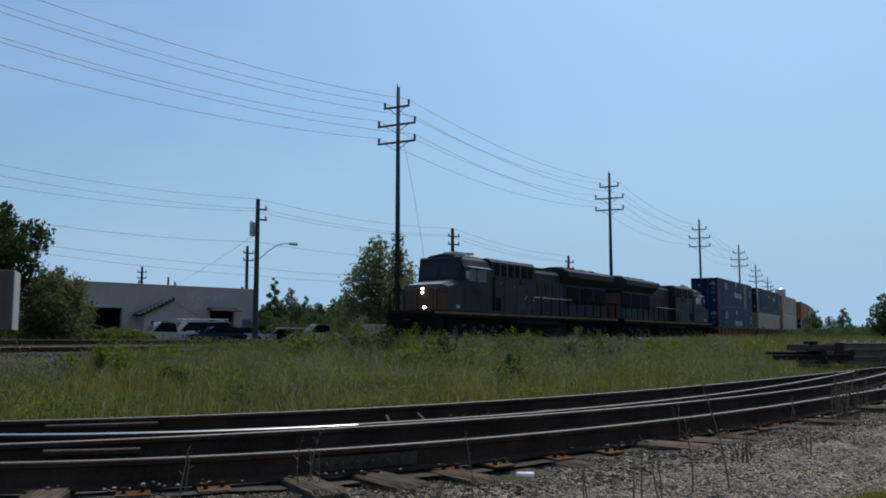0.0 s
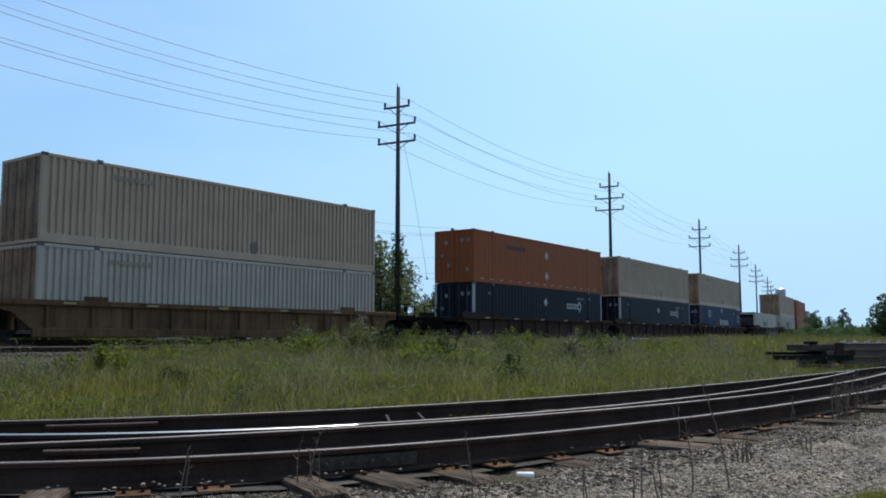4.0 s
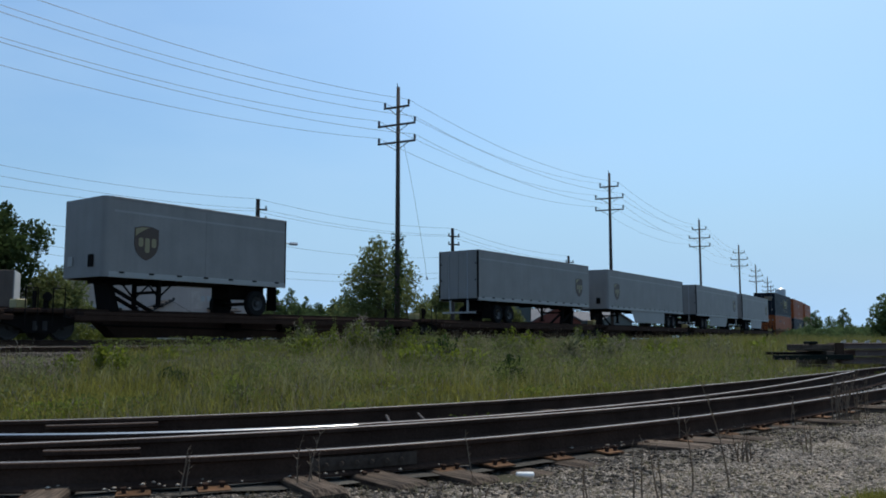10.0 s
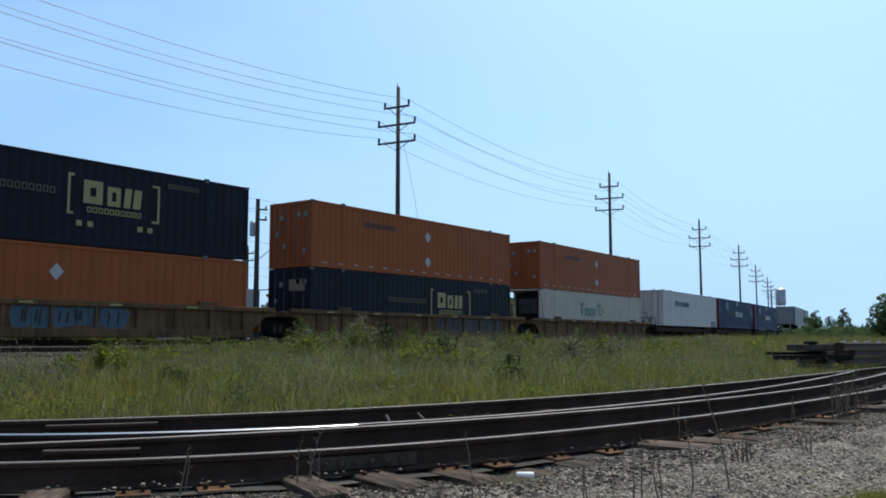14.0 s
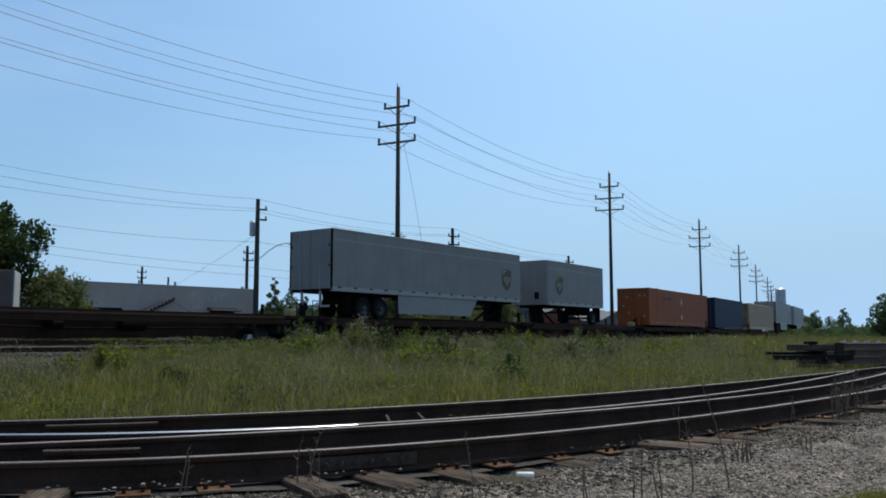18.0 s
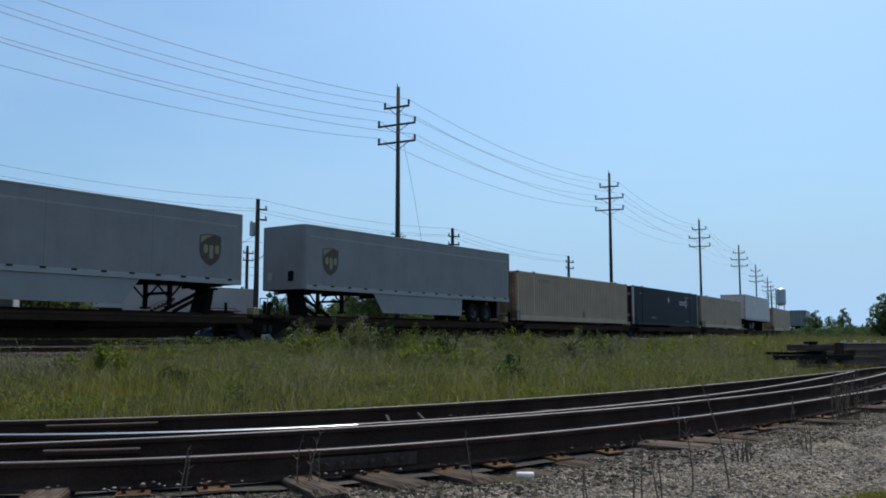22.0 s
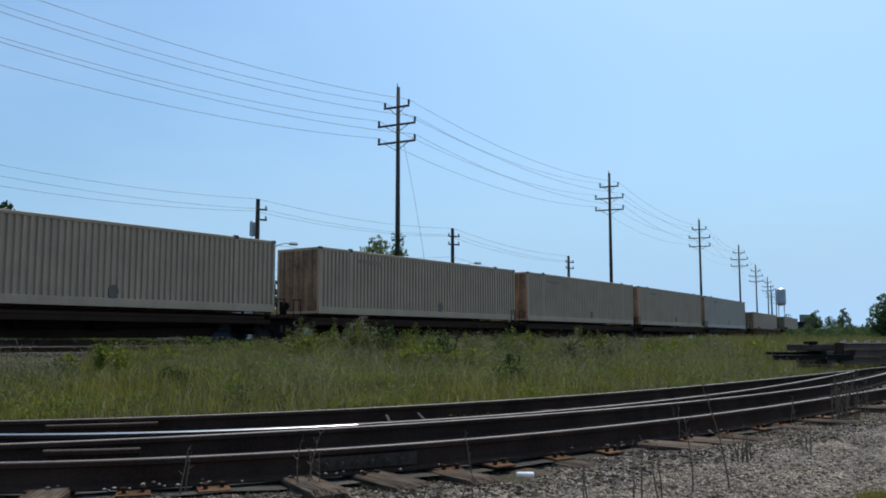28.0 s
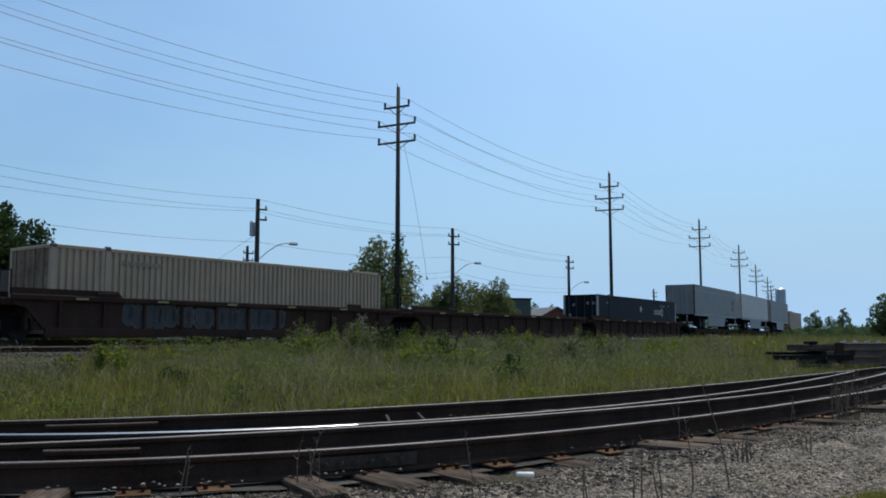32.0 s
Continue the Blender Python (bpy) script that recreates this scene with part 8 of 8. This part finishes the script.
# ---- parked cars ----
def car(x, y, heading, paint, kind, label):
    root = thing("parked_" + ("pickup" if kind == "pickup" else "van" if kind == "van" else "car"), label, "vehicle", "parked vehicles")
    root.matrix_basis = pose(x, y, float(ground_z(np.array([x]), np.array([y]))[0]) - 0.02, 0, 0, heading)
    side = {"pickup": [(-2.7, 0.45), (-2.75, 0.95), (-0.35, 0.98), (-0.3, 1.02), (1.3, 1.05), (2.5, 0.98), (2.7, 0.75), (2.7, 0.42)],
            "van": [(-2.6, 0.42), (-2.6, 1.2), (-2.5, 1.2), (1.6, 1.15), (2.5, 1.0), (2.65, 0.7), (2.65, 0.42)],
            "car": [(-2.2, 0.42), (-2.3, 0.85), (-1.9, 0.98), (1.0, 0.95), (2.1, 0.85), (2.3, 0.62), (2.3, 0.42)]}[kind]
    top = {"pickup": [(-0.4, 0.98), (-0.2, 1.72), (0.1, 1.8), (0.9, 1.78), (1.6, 1.05)], "van": [(-2.6, 1.15), (-2.55, 1.8), (-2.3, 1.88), (1.0, 1.86), (1.75, 1.12)], "car": [(-2.0, 0.95), (-1.5, 1.42), (-0.8, 1.5), (0.2, 1.46), (1.1, 0.94)]}[kind]
    part("body", Geo().slab(side, -0.92, 0.92), paint, root)
    cab_ = part("cabin", Geo().slab(top, -0.82, 0.82), paint, root)
    gl = [(p[0] * 0.9 + top[2][0] * 0.1, p[1] * 0.86 + 0.19) for p in top]
    part("side_glass", Geo().slab(gl, -0.835, -0.82), M["glass"], cab_)
    part("side_glass", Geo().slab(gl, 0.82, 0.835), M["glass"], cab_)
    a, b = top[-2], top[-1]
    part("windscreen", Geo().add([(b[0] - 0.02, -0.7, b[1] + 0.08), (b[0] - 0.02, 0.7, b[1] + 0.08), (a[0] + 0.06, 0.66, a[1] - 0.04), (a[0] + 0.06, -0.66, a[1] - 0.04), (b[0] - 0.12, -0.7, b[1] + 0.06), (b[0] - 0.12, 0.7, b[1] + 0.06), (a[0] - 0.06, 0.66, a[1] - 0.1), (a[0] - 0.06, -0.66, a[1] - 0.1)],
                                 [(0, 1, 2, 3), (7, 6, 5, 4), (0, 4, 5, 1), (3, 2, 6, 7), (0, 3, 7, 4), (1, 5, 6, 2)]), M["windscreen"], cab_)
    for wx in (-1.55, 1.6):
        for o in (-1, 1):
            w = part("wheel", Geo().lathe([(0.2, o * 0.72), (0.34, o * 0.72), (0.36, o * 0.76), (0.36, o * 0.9), (0.32, o * 0.94), (0.2, o * 0.93)], 16, "y", (wx, 0, 0.36)), M["tyre"], root)
            part("rim", Geo().lathe([(0.2, o * 0.8), (0.2, o * 0.94), (0.08, o * 0.9), (0.05, o * 0.95)], 12, "y", (wx, 0, 0.36)), M["grey_metal"], w)
    front = max(p[0] for p in side)
    part("bumper", Geo().box(front - 0.05, front + 0.1, -0.9, 0.9, 0.4, 0.62, 0.03), M["grey_metal"], root)
    for yy in (-0.68, 0.68):
        part("headlamp", Geo().box(front - 0.04, front + 0.02, yy - 0.18, yy + 0.18, 0.66, 0.84, 0.02), M["mark_white"], root)
    part("grille", Geo().box(front + 0.0, front + 0.03, -0.45, 0.45, 0.63, 0.86, 0.01), M["black"], root)
    rear = min(p[0] for p in side)
    part("rear_bumper", Geo().box(rear - 0.08, rear + 0.05, -0.88, 0.88, 0.42, 0.6, 0.03), M["grey_metal"], root)
    for o in (-1, 1):
        part("tail_lamp", Geo().box(rear - 0.03, rear + 0.03, o * 0.78 - 0.1, o * 0.78 + 0.1, 0.66, 0.86, 0.01), M["brick_red"], root)
        ya, yb = sorted((o * 0.92, o * 0.935))
        part("sill_trim", Geo().box(-1.1, 1.15, ya, yb, 0.42, 0.54), M["black"], root)
        for wx in (-1.55, 1.6):
            part("wheel_arch", Geo().slab([(wx + 0.47 * math.cos(a), 0.42 + 0.4 * math.sin(a)) for a in np.linspace(0, math.pi, 11)], ya, yb), M["black"], root)
        for xx in ((-0.3, 0.75) if kind != "van" else (-0.6, 0.6, 1.3)):
            part("door_gap", Geo().box(xx - 0.012, xx + 0.012, ya, yb, 0.56, 0.94), M["black"], root)
        part("wing_mirror", Geo().box(0.95, 1.1, min(o * 0.84, o * 1.08), max(o * 0.84, o * 1.08), 1.08, 1.24, 0.02), M["black"], root)
    if kind == "van":
        for yy in (-0.6, 0.6):
            part("ladder_rail", Geo().rod((-2.4, yy, 2.03), (1.2, yy, 2.03), 0.03, 6), M["grey_metal"], root)
        for xx in (-2.0, -0.8, 0.6):
            part("rack_bar", Geo().box(xx - 0.03, xx + 0.03, -0.75, 0.75, 1.87, 2.0), M["grey_metal"], root)
    return root


M["windscreen"] = surface("windscreen_glass", (0.02, 0.021, 0.024), 0.06, 0, 0.1, 2, 10, 0, spec=1.0)
M["car_white"] = surface("white_car_paint", (0.46, 0.41, 0.37), 0.25, 0, 0.06, 1, 20, 0)
M["car_dark"] = surface("dark_blue_car_paint", (0.02, 0.03, 0.06), 0.2, 0, 0.1, 1, 20, 0)
M["car_silver"] = surface("silver_car_paint", (0.42, 0.43, 0.45), 0.3, 0.3, 0.06, 1, 20, 0)
car(sight_x(302, 64), 64.0, 215, M["car_white"], "pickup", "white pickup truck parked before the workshop")
car(sight_x(346, 66.5), 66.5, 212, M["car_white"], "van", "white work van with a ladder rack parked before the workshop")
car(sight_x(380, 65), 65.0, 210, M["car_dark"], "car", "dark blue car parked before the workshop")
car(sight_x(416, 70), 70.0, 210, M["car_silver"], "car", "silver car parked beside the workshop")
car(sight_x(136, 60), 60.0, 230, M["car_white"], "car", "white car parked half behind a bush")
car(sight_x(497, 78), 78.0, 200, M["car_silver"], "car", "silver car parked under trees")
car(sight_x(574, 74), 74.0, 205, M["car_white"], "pickup", "white pickup truck parked under trees")
ft = thing("flat_trailer", "low equipment trailer parked between cars", "trailer")
ft.matrix_basis = pose(sight_x(530, 76), 76.0, float(ground_z(np.array([sight_x(530, 76)]), np.array([76.0]))[0]), 0, 0, 20)
part("deck", Geo().box(-1.9, 1.9, -0.9, 0.9, 1.35, 1.5, 0.02), M["concrete"], ft)
for xx in (-0.5, 0.5):
    for yy in (-0.95, 0.95):
        part("wheel", Geo().lathe([(0.1, yy - 0.1), (0.36, yy - 0.1), (0.36, yy + 0.1), (0.1, yy + 0.1)], 14, "y", (xx, 0, 0.36)), M["tyre"], ft)
part("frame", Geo().box(-1.8, 1.8, -0.6, 0.6, 0.36, 1.34), M["black"], ft)
ub = thing("utility_box", "pale grey utility cabinet near the pole", "cabinet")
ub.matrix_basis = pose(sight_x(664, 62), 62.0, 0.2, 0, 0, 30)
part("cabinet_body", Geo().box(-0.85, 0.85, -0.5, 0.5, 0.0, 1.75, 0.03), M["wall_white"], ub)
part("cabinet_lid", Geo().box(-0.9, 0.9, -0.55, 0.55, 1.752, 1.82, 0.02), M["concrete"], ub)


# ---- pile of old rails and beams ----
def rail_pile():
    root = thing("rail_pile", "pile of rusty old rails and beams on dark timbers", "rail pile")
    x0, y0 = 9.6, 25.2
    z = float(ground_z(np.array([11.0]), np.array([25.0]))[0])
    root.matrix_basis = pose(x0, y0, z, 0, 0, 9)
    for x in (1.2, 4.0, 7.5, 11.0):
        for k in range(3):
            part("timber", Geo().box(x - 0.12, x + 0.12, -0.7, 0.9, 0.02 + 0.2 * k, 0.2 + 0.2 * k, 0.015), M["tie"], root)
    part("beam", Geo().box(-0.45, 1.9, -0.72, -0.5, 0.36, 0.5, 0.015), M["siding_green"], root, "dark green steel beam")
    part("beam", Geo().box(-0.5, 1.6, -0.45, -0.2, 0.505, 0.58, 0.015), M["black"], root)
    part("block", Geo().box(0.45, 1.4, -0.6, 0.3, 0.61, 0.80, 0.02), M["tie"], root)
    part("block", Geo().box(0.62, 0.86, -0.66, -0.3, 0.80, 0.88, 0.015), M["siding_green"], root)
    part("plate", Geo().box(1.35, 1.62, -0.7, -0.66, 0.52, 0.84, 0.008), M["rail"], root)
    prof = rail_profile()
    for layer, zz in enumerate((0.24, 0.46, 0.66)):
        for k in range(5):
            g = Geo().prism([(a - 0.55 + k * 0.28, b + zz) for a, b in prof], 1.6 + 0.15 * ((k * 7 + layer * 3) % 5), 13.0)
            part("old_rail", g, M["rail_light"], root, "rusty old rail")
    for i in range(26):
        x = 1.7 + i * 0.125 + 0.05 * ((i * 5) % 3)
        part("spike", Geo().rod((x, -0.45 + 0.2 * (i % 3), 0.83), (x + 0.04, -0.45 + 0.2 * (i % 3), 0.87 + 0.03 * (i % 2)), 0.024, 6, 0.034), M["mark_white"], root)


M["siding_green"] = surface("dark_green_steel", (0.012, 0.015, 0.012), 0.85, 0.0, 0.3, 2, 20, 0.2, spec=0.1)
M["rail_light"] = surface("old_rail_rust", (0.12, 0.078, 0.062), 0.9, 0.0, 0.35, 2, 30, 0.2)
rail_pile()

# litter between the ties
lit = thing("litter", "crushed white paper cup lying beside a tie", "litter")
lit.matrix_basis = pose(0.50, 5.44, 0.165, 0, 4, 8)
cup = Geo().lathe([(0.013, -0.055), (0.018, -0.053), (0.022, 0.0), (0.026, 0.05), (0.02, 0.052), (0.012, 0.02)], 12, "y")
cup.v = [(p[1], p[0] * 1.0, p[2] * 0.75 + 0.012) for p in cup.v]
part("cup", cup, surface("white_paper", (0.8, 0.76, 0.7), 0.7, 0, 0.08, 8, 40, 0.1), lit)


# ---- what moves ----
def motions():
    for ob, middle, z in movers:
        rows = []
        t = 0.0
        while t <= 32.001:
            s = middle - run(t)
            x, y, a = along(s, 1.3)
            rows.append((t, pose(x, y, z, 0, 0, math.degrees(a))))
            t += 0.5 if -60 < s < 260 else 1.0 if abs(t - round(t)) < 0.01 else 0.5
        walk(ob, rows)


motions()
